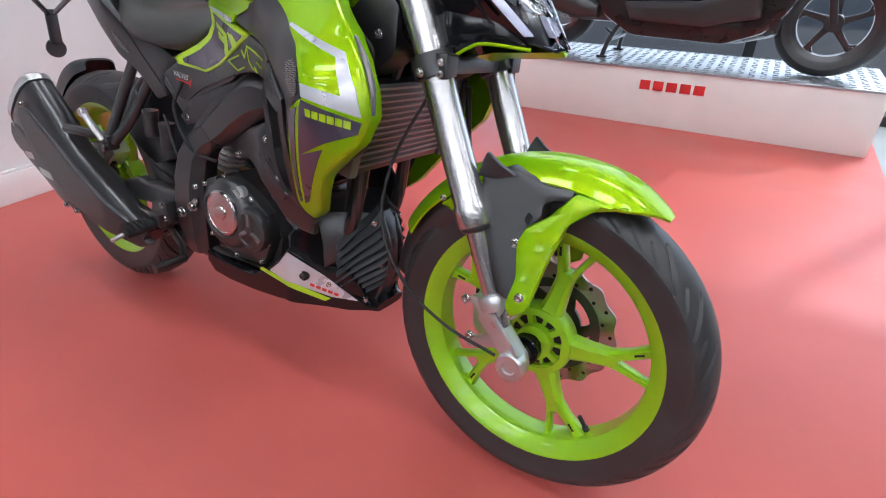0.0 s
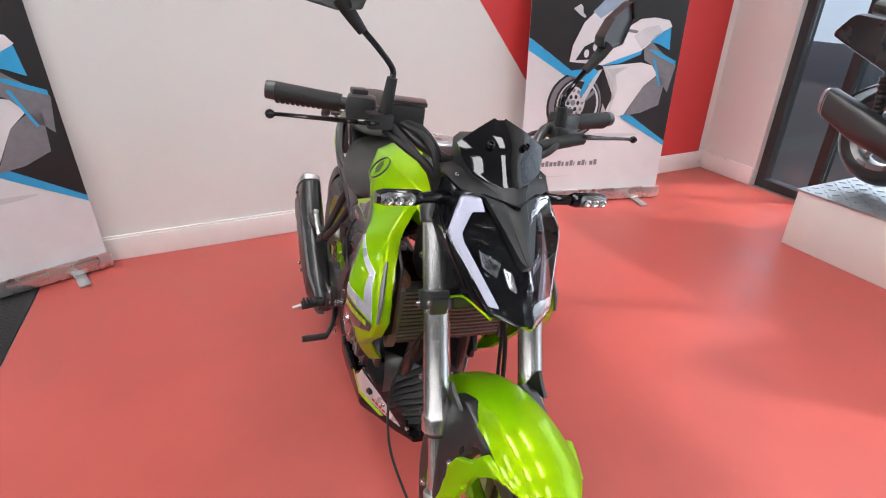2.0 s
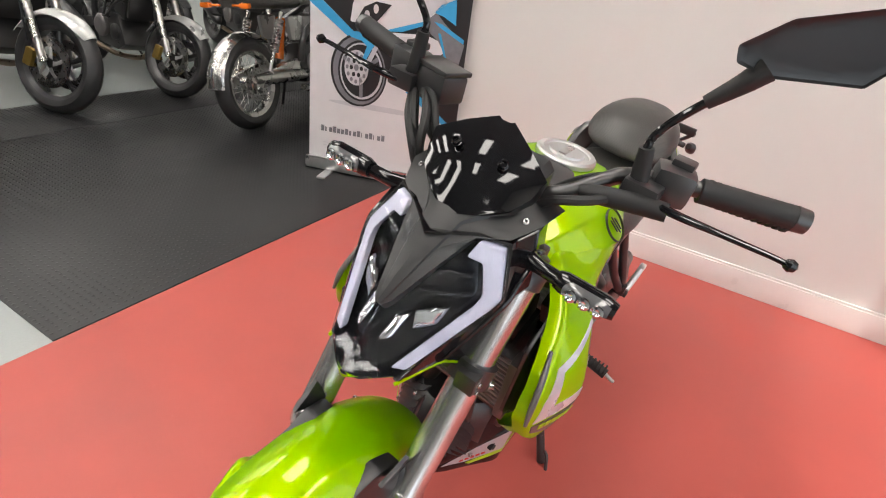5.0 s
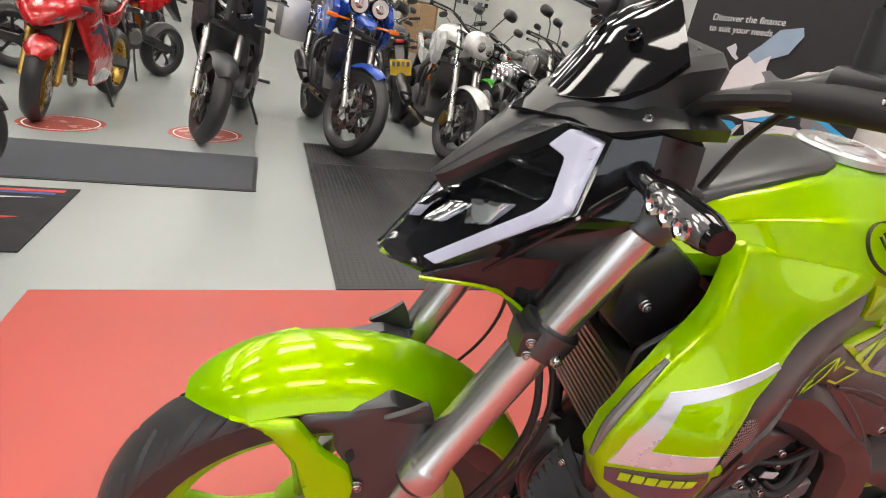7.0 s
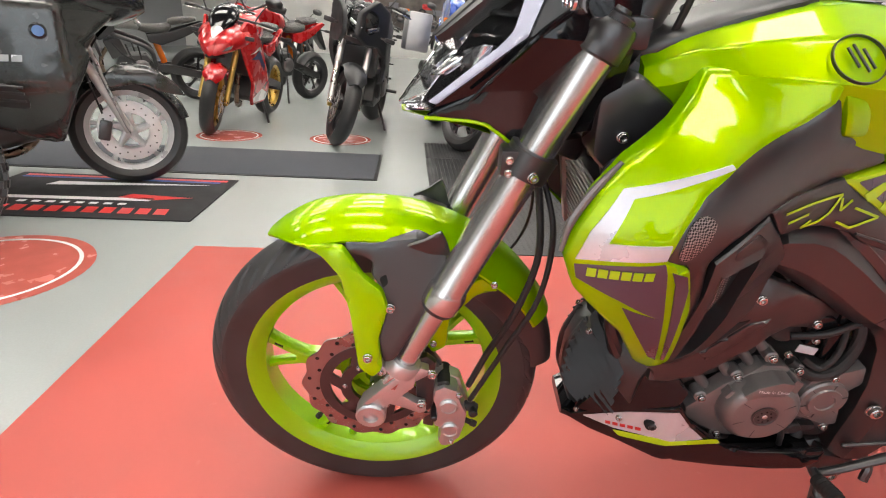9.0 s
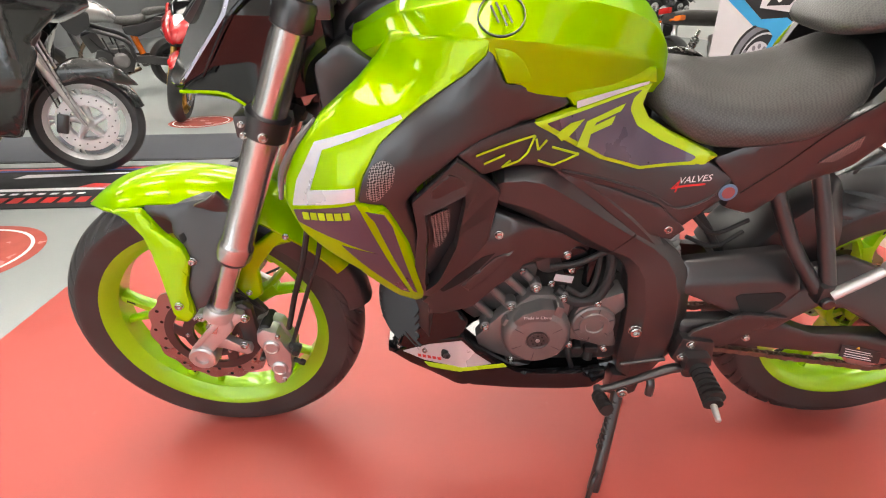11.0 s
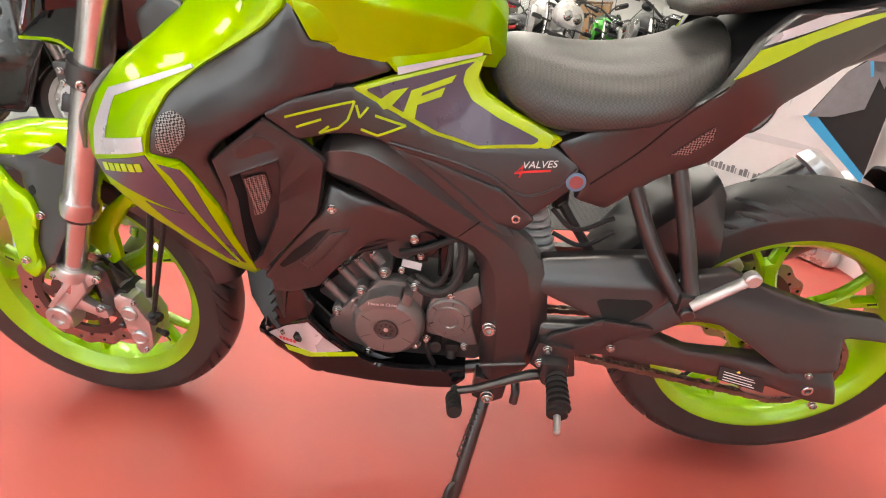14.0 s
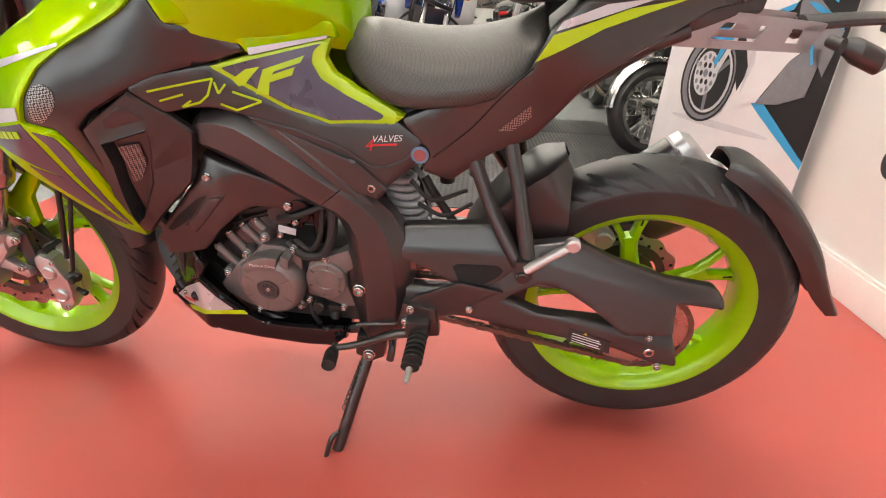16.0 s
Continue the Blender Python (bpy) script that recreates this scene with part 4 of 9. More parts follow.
    MOUTH = [(-0.446, 0.664), (-0.506, 0.680), (-0.502, 0.661), (-0.490, 0.592), (-0.462, 0.530), (-0.440, 0.508), (-0.445, 0.572), (-0.449, 0.627)]
    part("scoop_panel", scoop(SCOOP, MOUTH, s), MATT, dk, "black scoop with a deep mouth", smooth=30)
    part("scoop_grille", panel([(-0.452, 0.652), (-0.480, 0.657), (-0.482, 0.622), (-0.468, 0.592), (-0.456, 0.590), (-0.456, 0.626)], skin, -0.012, 0.002, 0.0004, 0.008, 0.003, s), GRILLE, dk)
    part("scoop_inset", panel([(-0.454, 0.702), (-0.480, 0.722), (-0.503, 0.707), (-0.507, 0.691), (-0.476, 0.681), (-0.455, 0.690)], skin, 0.0028, 0.003, 0.0015, 0.008, 0.003, s), SATIN, dk)
    # middle cover with green lines
    mc = part("middle_cover", panel([(-0.490, 0.746), (-0.526, 0.763), (-0.602, 0.777), (-0.679, 0.730), (-0.763, 0.693), (-0.882, 0.702), (-0.924, 0.675), (-0.932, 0.648), (-0.892, 0.610), (-0.845, 0.566), (-0.818, 0.583), (-0.808, 0.627), (-0.744, 0.656), (-0.667, 0.684), (-0.642, 0.700), (-0.598, 0.710), (-0.566, 0.710), (-0.529, 0.704)], skin, 0.0, 0.012, 0.006, 0.012, 0.007, s), MATT, bike, "matt black frame cover")
    part("cover_crease", tube([(x, s * (skin(x, z) + 0.0005), z) for x, z in ((-0.651, 0.699), (-0.733, 0.674), (-0.796, 0.651), (-0.848, 0.623), (-0.893, 0.638), (-0.922, 0.670))], 0.0022, 6), SATIN, mc)
    rk = part("model_badge", panel([(-0.600, 0.773), (-0.658, 0.789), (-0.781, 0.815), (-0.775, 0.802), (-0.770, 0.785), (-0.783, 0.764), (-0.820, 0.742), (-0.896, 0.709), (-0.878, 0.694), (-0.775, 0.688), (-0.709, 0.710)], skin, 0.002, 0.012, 0.004, 0.012, 0.003, s), LIME, bike, "violet badge panel with lime edges")
    part("badge_field", panel([(-0.620, 0.772), (-0.659, 0.783), (-0.765, 0.807), (-0.752, 0.796), (-0.749, 0.780), (-0.763, 0.756), (-0.802, 0.733), (-0.863, 0.707), (-0.855, 0.700), (-0.776, 0.695), (-0.716, 0.715)], skin, 0.0032, 0.0015, 0.0004, 0.012, 0.004, s), PLUM, rk)
    for q in ([(-0.635, 0.756), (-0.656, 0.771), (-0.677, 0.775), (-0.652, 0.748), (-0.644, 0.746)], [(-0.668, 0.735), (-0.681, 0.771), (-0.740, 0.790), (-0.734, 0.780), (-0.696, 0.768), (-0.693, 0.763), (-0.726, 0.774), (-0.721, 0.762), (-0.689, 0.752), (-0.686, 0.733)]):
        part("badge_stroke", panel(q, skin, 0.0045, 0.001, 0.0002, 0.01, 0.0, s), LIME, rk)
    W = 0.0016
    for q in ([(-0.518, 0.740), (-0.605, 0.756)], [(-0.530, 0.725), (-0.561, 0.733)], [(-0.605, 0.756), (-0.595, 0.731), (-0.582, 0.720)], [(-0.582, 0.720), (-0.557, 0.714)], [(-0.557, 0.714), (-0.570, 0.723)], [(-0.607, 0.751), (-0.611, 0.734), (-0.623, 0.748)], [(-0.632, 0.737), (-0.674, 0.723), (-0.635, 0.709), (-0.612, 0.718)]):
        for (xa, za), (xb, zb) in zip(q, q[1:]):
            dx, dz = xb - xa, zb - za
            L = math.hypot(dx, dz)
            nx, nz = -dz / L * W, dx / L * W
            part("line_stroke", panel([(xa + nx, za + nz), (xb + nx, zb + nz), (xb - nx, zb - nz), (xa - nx, za - nz)], skin, 0.0022, 0.001, 0.0002, 0.01, 0.0, s), LIME, mc)
    for word, size, x0, z0, inkm in (("4", 0.028, -0.830, 0.649, REDINK), ("VALVES", 0.0150, -0.842, 0.664, WHITEINK)):
        bm = lettering(word, size)
        length = max(v.co.x for v in bm.verts)
        for v in bm.verts:
            t = v.co.x if s > 0 else length - v.co.x
            x, z = x0 - t - 0.2 * v.co.y * s, z0 + v.co.y + 0.13 * t
            v.co = (x, s * (skin(x, z) + 0.0016), z)
        part("lettering", bm, inkm, mc)
    part("red_underline", panel([(-0.839, 0.660), (-0.884, 0.666), (-0.884, 0.663), (-0.839, 0.657)], skin, 0.0018, 0.001, 0.0002, 0.01, 0, s), REDINK, mc)
    if s > 0:
        st = (-0.922, s * (skin(-0.919, 0.649) + 0.0015), 0.651)
        ring = part("round_sticker", lathe([(0.0145, 0), (0.0145, 0.0015), (0.011, 0.002)], st, (st[0], st[1] + 1, st[2]), 28), mat("blue_grey_ring", (0.12, 0.22, 0.34), 0.3), mc)
        part("sticker_centre", lathe([(0.010, 0.0005), (0.010, 0.0025), (0, 0.003)], st, (st[0], st[1] + 1, st[2]), 24), mat("dull_red", (0.3, 0.08, 0.08), 0.4), ring)
    bolt(bike, (-0.841, s * skin(-0.841, 0.586), 0.586), (0, s, 0), 0.0085)
    # frame arch cover: a bevelled beam falling to the rear and a leg below it
    gap = tuple(tuple(a + (b - a) * 0.05 for a, b in zip(p, q)) for p, q in zip(ARCH[7][:2], ARCH[8][:2]))
    part("frame_cover", rings([arch_ring(st, s) for st in ARCH[:8]]), SATIN, bike, "satin black bevelled frame cover", smooth=22)
    part("frame_leg", rings([arch_ring((*gap, 0.1365), s)] + [arch_ring(st, s) for st in ARCH[8:]]), SATIN, bike, "satin black pivot cover", smooth=22)
    part("frame_plate", panel([(-0.60, 0.690), (-0.65, 0.690), (-0.72, 0.668), (-0.82, 0.63), (-0.87, 0.585), (-0.85, 0.565), (-0.80, 0.578), (-0.74, 0.608), (-0.68, 0.645), (-0.62, 0.675)], lambda x, z: 0.128, 0, 0.006, 0.003, 0.012, 0.004, s), MATT, bike)
    gy = lambda x, z: 0.148 - 0.30 * max(0, -0.58 - x) - 0.10 * max(0, 0.50 - z) - 0.30 * max(0, z - 0.585 + 0.35 * (x + 0.58))
    part("engine_guard", panel([(-0.552, 0.628), (-0.615, 0.605), (-0.696, 0.565), (-0.738, 0.541), (-0.722, 0.529), (-0.690, 0.520), (-0.632, 0.533), (-0.604, 0.522), (-0.565, 0.486), (-0.523, 0.436), (-0.472, 0.419), (-0.442, 0.419), (-0.443, 0.444), (-0.431, 0.449), (-0.481, 0.516), (-0.530, 0.574), (-0.545, 0.606)], gy, 0.0, 0.010, 0.005, 0.010, 0.004, s), SATIN, bike, "satin black engine side cover")
    part("guard_slot", panel([(-0.464, 0.480), (-0.490, 0.509), (-0.537, 0.549), (-0.556, 0.556), (-0.520, 0.512), (-0.492, 0.489), (-0.470, 0.475)], gy, 0.0008, 0.002, 0.0004, 0.010, 0.002, s), DARKHOLE, bike)
    part("guard_rib", panel([(-0.500, 0.489), (-0.556, 0.549), (-0.590, 0.560), (-0.540, 0.500), (-0.515, 0.474)], gy, 0.003, 0.004, 0.003, 0.010, 0.003, s), SATIN, bike)
    for p in ((-0.561, 0.590), (-0.684, 0.531)):
        bolt(bike, (p[0], s * gy(*p), p[1]), (0, s, 0), 0.0075)
    bolt(bike, (-0.816, s * 0.152, 0.389), (0, s, 0), 0.0125)

# fuel tank
TANK = [(-0.343, (0.070, 0.845), (0.078, 0.858), (0.068, 0.882), (0.046, 0.890), 0.892), (-0.372, (0.078, 0.828), (0.093, 0.866), (0.080, 0.897), (0.054, 0.907), 0.911), (-0.405, (0.100, 0.845), (0.112, 0.887), (0.096, 0.913), (0.060, 0.924), 0.928),
        (-0.47, (0.132, 0.850), (0.143, 0.893), (0.111, 0.926), (0.068, 0.945), 0.949), (-0.535, (0.158, 0.840), (0.170, 0.894), (0.129, 0.938), (0.07, 0.965), 0.969), (-0.60, (0.146, 0.815), (0.162, 0.887), (0.129, 0.938), (0.07, 0.969), 0.974),
        (-0.68, (0.118, 0.80), (0.140, 0.872), (0.122, 0.928), (0.06, 0.957), 0.962), (-0.745, (0.090, 0.80), (0.112, 0.858), (0.103, 0.908), (0.05, 0.933), 0.937), (-0.785, (0.070, 0.795), (0.086, 0.84), (0.082, 0.882), (0.04, 0.902), 0.905), (-0.805, (0.055, 0.79), (0.066, 0.82), (0.06, 0.85), (0.03, 0.864), 0.866)]
loops = []
for x, *half, top in TANK:
    fine = []
    for (y0, z0), (y1, z1) in zip(half, half[1:] + [(0.0, top)]):
        fine += [(y0 + (y1 - y0) * t, z0 + (z1 - z0) * t) for t in (0.0, 0.12, 0.88)]
    loop = [(x, y, z) for y, z in fine] + [(x, 0, top)]
    loops.append(loop + [(a, -b, c) for a, b, c in loop[-2::-1]])
dense = []
for a, b in zip(loops, loops[1:]):
    dense += [[tuple(Vector(p).lerp(Vector(q), t)) for p, q in zip(a, b)] for t in (0, 0.5)]
dense = [dense[0]] + [[tuple((Vector(p) + 2 * Vector(q) + Vector(r)) / 4) for p, q, r in zip(a, b, c)] for a, b, c in zip(dense, dense[1:], dense[2:] + [loops[-1]])] + [loops[-1]]
tank = part("fuel_tank", rings(dense), GREEN, bike, "glossy lime fuel tank", smooth=40)
part("filler_cap", joined(lathe([(0.059, -0.004), (0.059, 0.004), (0.055, 0.008), (0.046, 0.008), (0.044, 0.005), (0.036, 0.005), (0.034, 0.009), (0, 0.010)], (-0.603, 0, 0.974), (-0.600, 0, 1.3), 48)), ALU, tank, "brushed aluminium filler cap")
part("cap_hinge", box((-0.600, 0, 0.983), (0.05, 0.014, 0.006), 0.002), STEEL, tank)
part("tank_cover", loft([(-0.325, 0, 0.885, 0.03, 0.016), (-0.36, 0, 0.902, 0.056, 0.018), (-0.45, 0, 0.938, 0.060, 0.016), (-0.52, 0, 0.960, 0.058, 0.013), (-0.545, 0, 0.966, 0.046, 0.010)], 24, 3), MATT, tank, "matt black tank top cover")
for s in (1, -1):
    lp, ln = Vector((-0.547, s * 0.1490, 0.9185)), Vector((0.05, s * 0.72, 0.69))
    part("emblem", joined(lathe([(0.0292, -0.003), (0.0293, 0.0010), (0.0306, 0.0010), (0.0308, -0.003)], lp, lp + ln, 40, closed=True), *(moved(box((0, 0, 0.001), (0.0022, 0.036 - 0.010 * abs(k), 0.002), 0), along(lp, lp + ln) @ pose(0.0085 * k, 0, 0, 0, 0, 24)) for k in (-1, 0, 1))), SATIN, tank, "round black emblem")
    part("tank_side", panel([(-0.536, 0.883), (-0.557, 0.834), (-0.618, 0.829), (-0.651, 0.803), (-0.659, 0.792), (-0.772, 0.816), (-0.788, 0.813), (-0.782, 0.838), (-0.695, 0.856), (-0.621, 0.872)], skin, 0.001, 0.010, 0.005, 0.012, 0.004, s), GREEN, tank)
    part("silver_line", panel([(-0.662, 0.801), (-0.774, 0.818), (-0.773, 0.814), (-0.663, 0.791)], skin, 0.0026, 0.001, 0.0002, 0.01, 0.001, s), SILVER, tank)

# seats and tail
seat = part("rider_seat", rings([[(x, sg * y, z) for sg, y, z in ((1, w * 0.9, zb - 0.012), (1, w * 1.03, zb - 0.004), (1, w * 1.05, zb + (zt - zb) * 0.30), (1, w * 0.82, zb + (zt - zb) * 0.78), (1, w * 0.40, zt), (1, 0, zt + 0.005), (-1, w * 0.40, zt), (-1, w * 0.82, zb + (zt - zb) * 0.78), (-1, w * 1.05, zb + (zt - zb) * 0.30), (-1, w * 1.03, zb - 0.004), (-1, w * 0.9, zb - 0.012))] for x, w, zb, zt in
                                  ((-0.782, 0.045, 0.79, 0.822), (-0.80, 0.078, 0.772, 0.828), (-0.84, 0.104, 0.742, 0.830), (-0.88, 0.120, 0.728, 0.822), (-0.94, 0.134, 0.734, 0.818), (-1.00, 0.138, 0.744, 0.824), (-1.05, 0.130, 0.760, 0.838), (-1.09, 0.110, 0.79, 0.858), (-1.105, 0.09, 0.81, 0.868))]), SEAT, bike, "black grained vinyl rider seat", smooth=60)
sub = seat.modifiers.new("round", "SUBSURF")
sub.levels = sub.render_levels = 2
pil = part("pillion_seat", rings([[(x, sg * y, z) for sg, y, z in ((1, w, zb), (1, w, zb + (zt - zb) * 0.6), (1, w * 0.7, zt), (1, 0, zt + 0.006), (-1, w * 0.7, zt), (-1, w, zb + (zt - zb) * 0.6), (-1, w, zb))] for x, w, zb, zt in
                                   ((-1.035, 0.06, 0.868, 0.886), (-1.06, 0.102, 0.868, 0.920), (-1.11, 0.124, 0.872, 0.955), (-1.18, 0.122, 0.885, 0.98), (-1.27, 0.085, 0.905, 0.985), (-1.31, 0.05, 0.92, 0.965))]), SEAT, bike, "black vinyl pillion seat", smooth=60)
sub = pil.modifiers.new("round", "SUBSURF")
sub.levels = sub.render_levels = 2
for s in (1, -1):
    tl = part("tail_panel", panel([(-0.935, 0.653), (-0.886, 0.704), (-0.936, 0.728), (-1.035, 0.762), (-1.079, 0.794), (-1.106, 0.859), (-1.142, 0.890), (-1.345, 0.899), (-1.400, 0.895), (-1.324, 0.882), (-1.226, 0.824), (-1.163, 0.782), (-1.136, 0.744), (-1.098, 0.692), (-1.038, 0.661), (-0.973, 0.604), (-0.923, 0.620)], skin, 0.0, 0.012, 0.008, 0.013, 0.008, s), SATIN, bike, "satin black tail panel")
    part("tail_seam", tube([(x, s * (skin(x, z) + 0.0002), z) for x, z in ((-0.943, 0.648), (-0.998, 0.698), (-1.043, 0.755), (-1.083, 0.803))], 0.0012, 6), DARKHOLE, tl)
    part("tail_flash", panel([(-1.084, 0.812), (-1.104, 0.848), (-1.20, 0.882), (-1.290, 0.897), (-1.235, 0.880), (-1.171, 0.858), (-1.118, 0.830)], skin, 0.0022, 0.0015, 0.0004, 0.012, 0.001, s), LIME, tl, "lime tail stripe")
    part("tail_silver", panel([(-1.106, 0.853), (-1.115, 0.866), (-1.169, 0.887), (-1.240, 0.896), (-1.162, 0.871)], skin, 0.0030, 0.0015, 0.0004, 0.012, 0.001, s), SILVER, tl, "silver tail stripe")
    part("tail_grille", panel([(-1.042, 0.701), (-1.088, 0.749), (-1.090, 0.729), (-1.066, 0.705)], skin, 0.0022, 0.0015, 0.0004, 0.01, 0.003, s), GRILLE, tl)
    part("seat_rail", tube([(-0.80, s * 0.075, 0.62), (-0.95, s * 0.085, 0.66), (-1.10, s * 0.085, 0.76), (-1.30, s * 0.06, 0.85)], 0.013, 12), SATIN, bike)
part("tail_under", joined(loft([(-0.86, 0, 0.68, 0.08, 0.04), (-1.0, 0, 0.70, 0.085, 0.06), (-1.15, 0, 0.79, 0.085, 0.06), (-1.30, 0, 0.87, 0.065, 0.035), (-1.40, 0, 0.89, 0.045, 0.02)], 20, 3)), MATT, bike)
part("seat_base", loft([(-0.80, 0, 0.755, 0.06, 0.02), (-0.9, 0, 0.735, 0.11, 0.02), (-1.05, 0, 0.765, 0.11, 0.02), (-1.15, 0, 0.86, 0.09, 0.02), (-1.30, 0, 0.90, 0.07, 0.015)], 20, 3), MATT, bike)

# number plate holder and tail light
BRACKET = (((-1.274, 0.825), (-1.320, 0.872), (-1.345, 0.877), (-1.353, 0.862), (-1.338, 0.842), (-1.342, 0.825)), ((-1.334, 0.8252), (-1.334, 0.838), (-1.397, 0.837), (-1.478, 0.839), (-1.475, 0.8262)), ((-1.345, 0.8768), (-1.49, 0.867), (-1.487, 0.856), (-1.350, 0.862)),
           ((-1.412, 0.862), (-1.396, 0.832), (-1.440, 0.832), (-1.446, 0.860)), ((-1.462, 0.862), (-1.490, 0.8665), (-1.475, 0.8265), (-1.458, 0.832)))
bracket_metal = mat("brushed_bracket", (0.40, 0.40, 0.41), 0.42, 0.6)
pb = part("plate_bracket", joined(*(panel(list(q), lambda x, z: 0.052, 0, 0.004, 0.0012, 0.02, 0.002, s) for q in BRACKET for s in (1, -1))), bracket_metal, bike, "pierced metal tail bracket")
part("plate_arm", joined(tube([(-1.48, 0, 0.86), (-1.60, 0, 0.872), (-1.68, 0, 0.855)], [0.02, 0.016, 0.01], 10, flat=0.5), box((-1.655, 0, 0.855), (0.012, 0.20, 0.03), 0.004),
                         *(tube([(-1.655, q * 0.092, 0.856), (-1.672, q * 0.085, 0.835), (-1.69, q * 0.035, 0.782), (-1.700, q * 0.008, 0.752)], [0.012, 0.013, 0.014, 0.013], 10, 3, flat=0.5) for q in (1, -1)),
                         box((-1.70, 0, 0.715), (0.010, 0.034, 0.10), 0.004), lathe([(0.028, 0), (0.028, 0.008), (0.022, 0.012), (0, 0.012)], (-1.705, 0, 0.652), (-1.8, 0, 0.652), 24)), MATT, bike, "matt black number plate hanger")
part("tail_light", box((-1.385, 0, 0.886), (0.02, 0.05, 0.022), 0.006), mat("dark_red_lens", (0.25, 0.01, 0.01), 0.12, coat=1), bike)
for s in (1, -1):
    part("rear_indicator", joined(rod((-1.50, s * 0.05, 0.845), (-1.515, s * 0.10, 0.84), 0.009), loft([(-1.545, s * 0.115, 0.83, 0.006, 0.008), (-1.53, s * 0.12, 0.834, 0.017, 0.017), (-1.50, s * 0.12, 0.845, 0.017, 0.017), (-1.485, s * 0.115, 0.85, 0.008, 0.01)], 14)), MATT, bike)

# rear mudguards: a deep-sided hugger ahead of the wheel and a narrow guard behind it
def guard(name, line, hw):
    """Stations x, z, relative width and depth of the side skirt, round the rear axle."""
    loops = []
    fine = zip(smoothed([(x, w, z) for x, z, w, k in line], 6), smoothed([(k, 0, 0) for x, z, w, k in line], 6))
    for p, side in fine:
        out = Vector((p.x - RA[0], 0, p.z - RA[2])).normalized()
        lp = []
        for v in np.linspace(-1, 1, 25):
            q = abs(v)
            yy = hw * p.y * (math.sin(min(1.0, q / 0.6) * math.pi / 2)) * (1 if v > 0 else -1)
            drop = 0.016 * min(1.0, q / 0.6) ** 2.4 + side.x * max(0.0, q - 0.5) / 0.5
            lp.append(Vector((p.x, RA[1] * 0.5 + yy, p.z)) - out * drop)
        loops.append(lp + [q - out * 0.005 for q in reversed(lp)])
    return part(name, rings(loops), MATT, bike, "matt black plastic rear mudguard")


guard("rear_hugger", ((-0.995, 0.455, 1.0, 0.05), (-1.02, 0.502, 1.0, 0.085), (-1.06, 0.556, 1.0, 0.105), (-1.10, 0.596, 1.0, 0.10), (-1.13, 0.617, 0.92, 0.065), (-1.165, 0.634, 0.50, 0.012)), 0.082)
guard("rear_guard", ((-1.440, 0.650, 0.60, 0.01), (-1.490, 0.640, 0.9, 0.025), (-1.556, 0.594, 1.0, 0.03), (-1.632, 0.508, 1.0, 0.03), (-1.675, 0.440, 0.9, 0.025), (-1.705, 0.395, 0.75, 0.02), (-1.738, 0.350, 0.6, 0.01)), 0.068)

# swing arm, chain and sprockets
for s in (1, -1):
    sa = part("swing_arm", panel([(-0.90, 0.40), (-0.998, 0.402), (-1.03, 0.396), (-1.069, 0.402), (-1.106, 0.388), (-1.145, 0.374), (-1.220, 0.370), (-1.284, 0.366), (-1.368, 0.392), (-1.390, 0.36), (-1.408, 0.294), (-1.361, 0.297), (-1.289, 0.318), (-1.090, 0.340), (-1.013, 0.350), (-0.90, 0.352)], lambda x, z: 0.154 - 0.22 * (z - 0.35) - 0.5 * max(0, z - 0.392 - 0.25 * max(0, -1.069 - x) * 0 + 0.20 * max(0, -1.08 - x)), 0, 0.016, 0.006, 0.009, 0.006, s), SATIN, bike, "matt black swing arm")
    if s > 0:  # the bent brace stands on the chain side
        part("swing_brace", panel([(-0.985, 0.398), (-1.005, 0.420), (-1.068, 0.460), (-1.120, 0.498), (-1.193, 0.508), (-1.262, 0.484), (-1.351, 0.461), (-1.444, 0.447), (-1.463, 0.429), (-1.466, 0.411), (-1.430, 0.416), (-1.381, 0.421), (-1.385, 0.365), (-1.300, 0.356), (-1.245, 0.394), (-1.187, 0.426), (-1.141, 0.433), (-1.094, 0.408), (-1.063, 0.388)], lambda x, z: 0.154 - 0.32 * (z - 0.40) - 0.12 * max(0, -1.36 - x) - 0.35 * max(0, z - (0.414 + 0.65 * min(0.1, max(0, -1.027 - x)) - 0.19 * max(0, -1.135 - x))), 0, 0.012, 0.005, 0.009, 0.006, s), SATIN, sa)
        part("swing_top", panel([(-0.890, 0.460), (-0.890, 0.510), (-1.071, 0.527), (-1.090, 0.500), (-1.10, 0.46), (-1.06, 0.42), (-1.0, 0.412), (-0.965, 0.43)], lambda x, z: 0.140 - 0.25 * (z - 0.45) - 0.5 * max(0, z - 0.478 - 0.05 * (-0.9 - x)), 0, 0.012, 0.005, 0.009, 0.006, s), SATIN, sa)
part("swing_slot", panel([(-0.985, 0.453), (-0.994, 0.458), (-1.065, 0.461), (-1.076, 0.453), (-1.067, 0.441), (-1.025, 0.412), (-1.002, 0.420)], lambda x, z: 0.140 - 0.25 * (z - 0.45), 0.0012, 0.004, 0.0004, 0.012, 0.004, 1), DARKHOLE, bike)
part("warning_label", panel([(-1.205, 0.352), (-1.282, 0.334), (-1.283, 0.310), (-1.204, 0.328)], lambda x, z: 0.154 - 0.22 * (z - 0.35), 0.0028, 0.001, 0.0002, 0.02, 0.0, 1), mat("dark_label", (0.025, 0.024, 0.025), 0.35), bike)
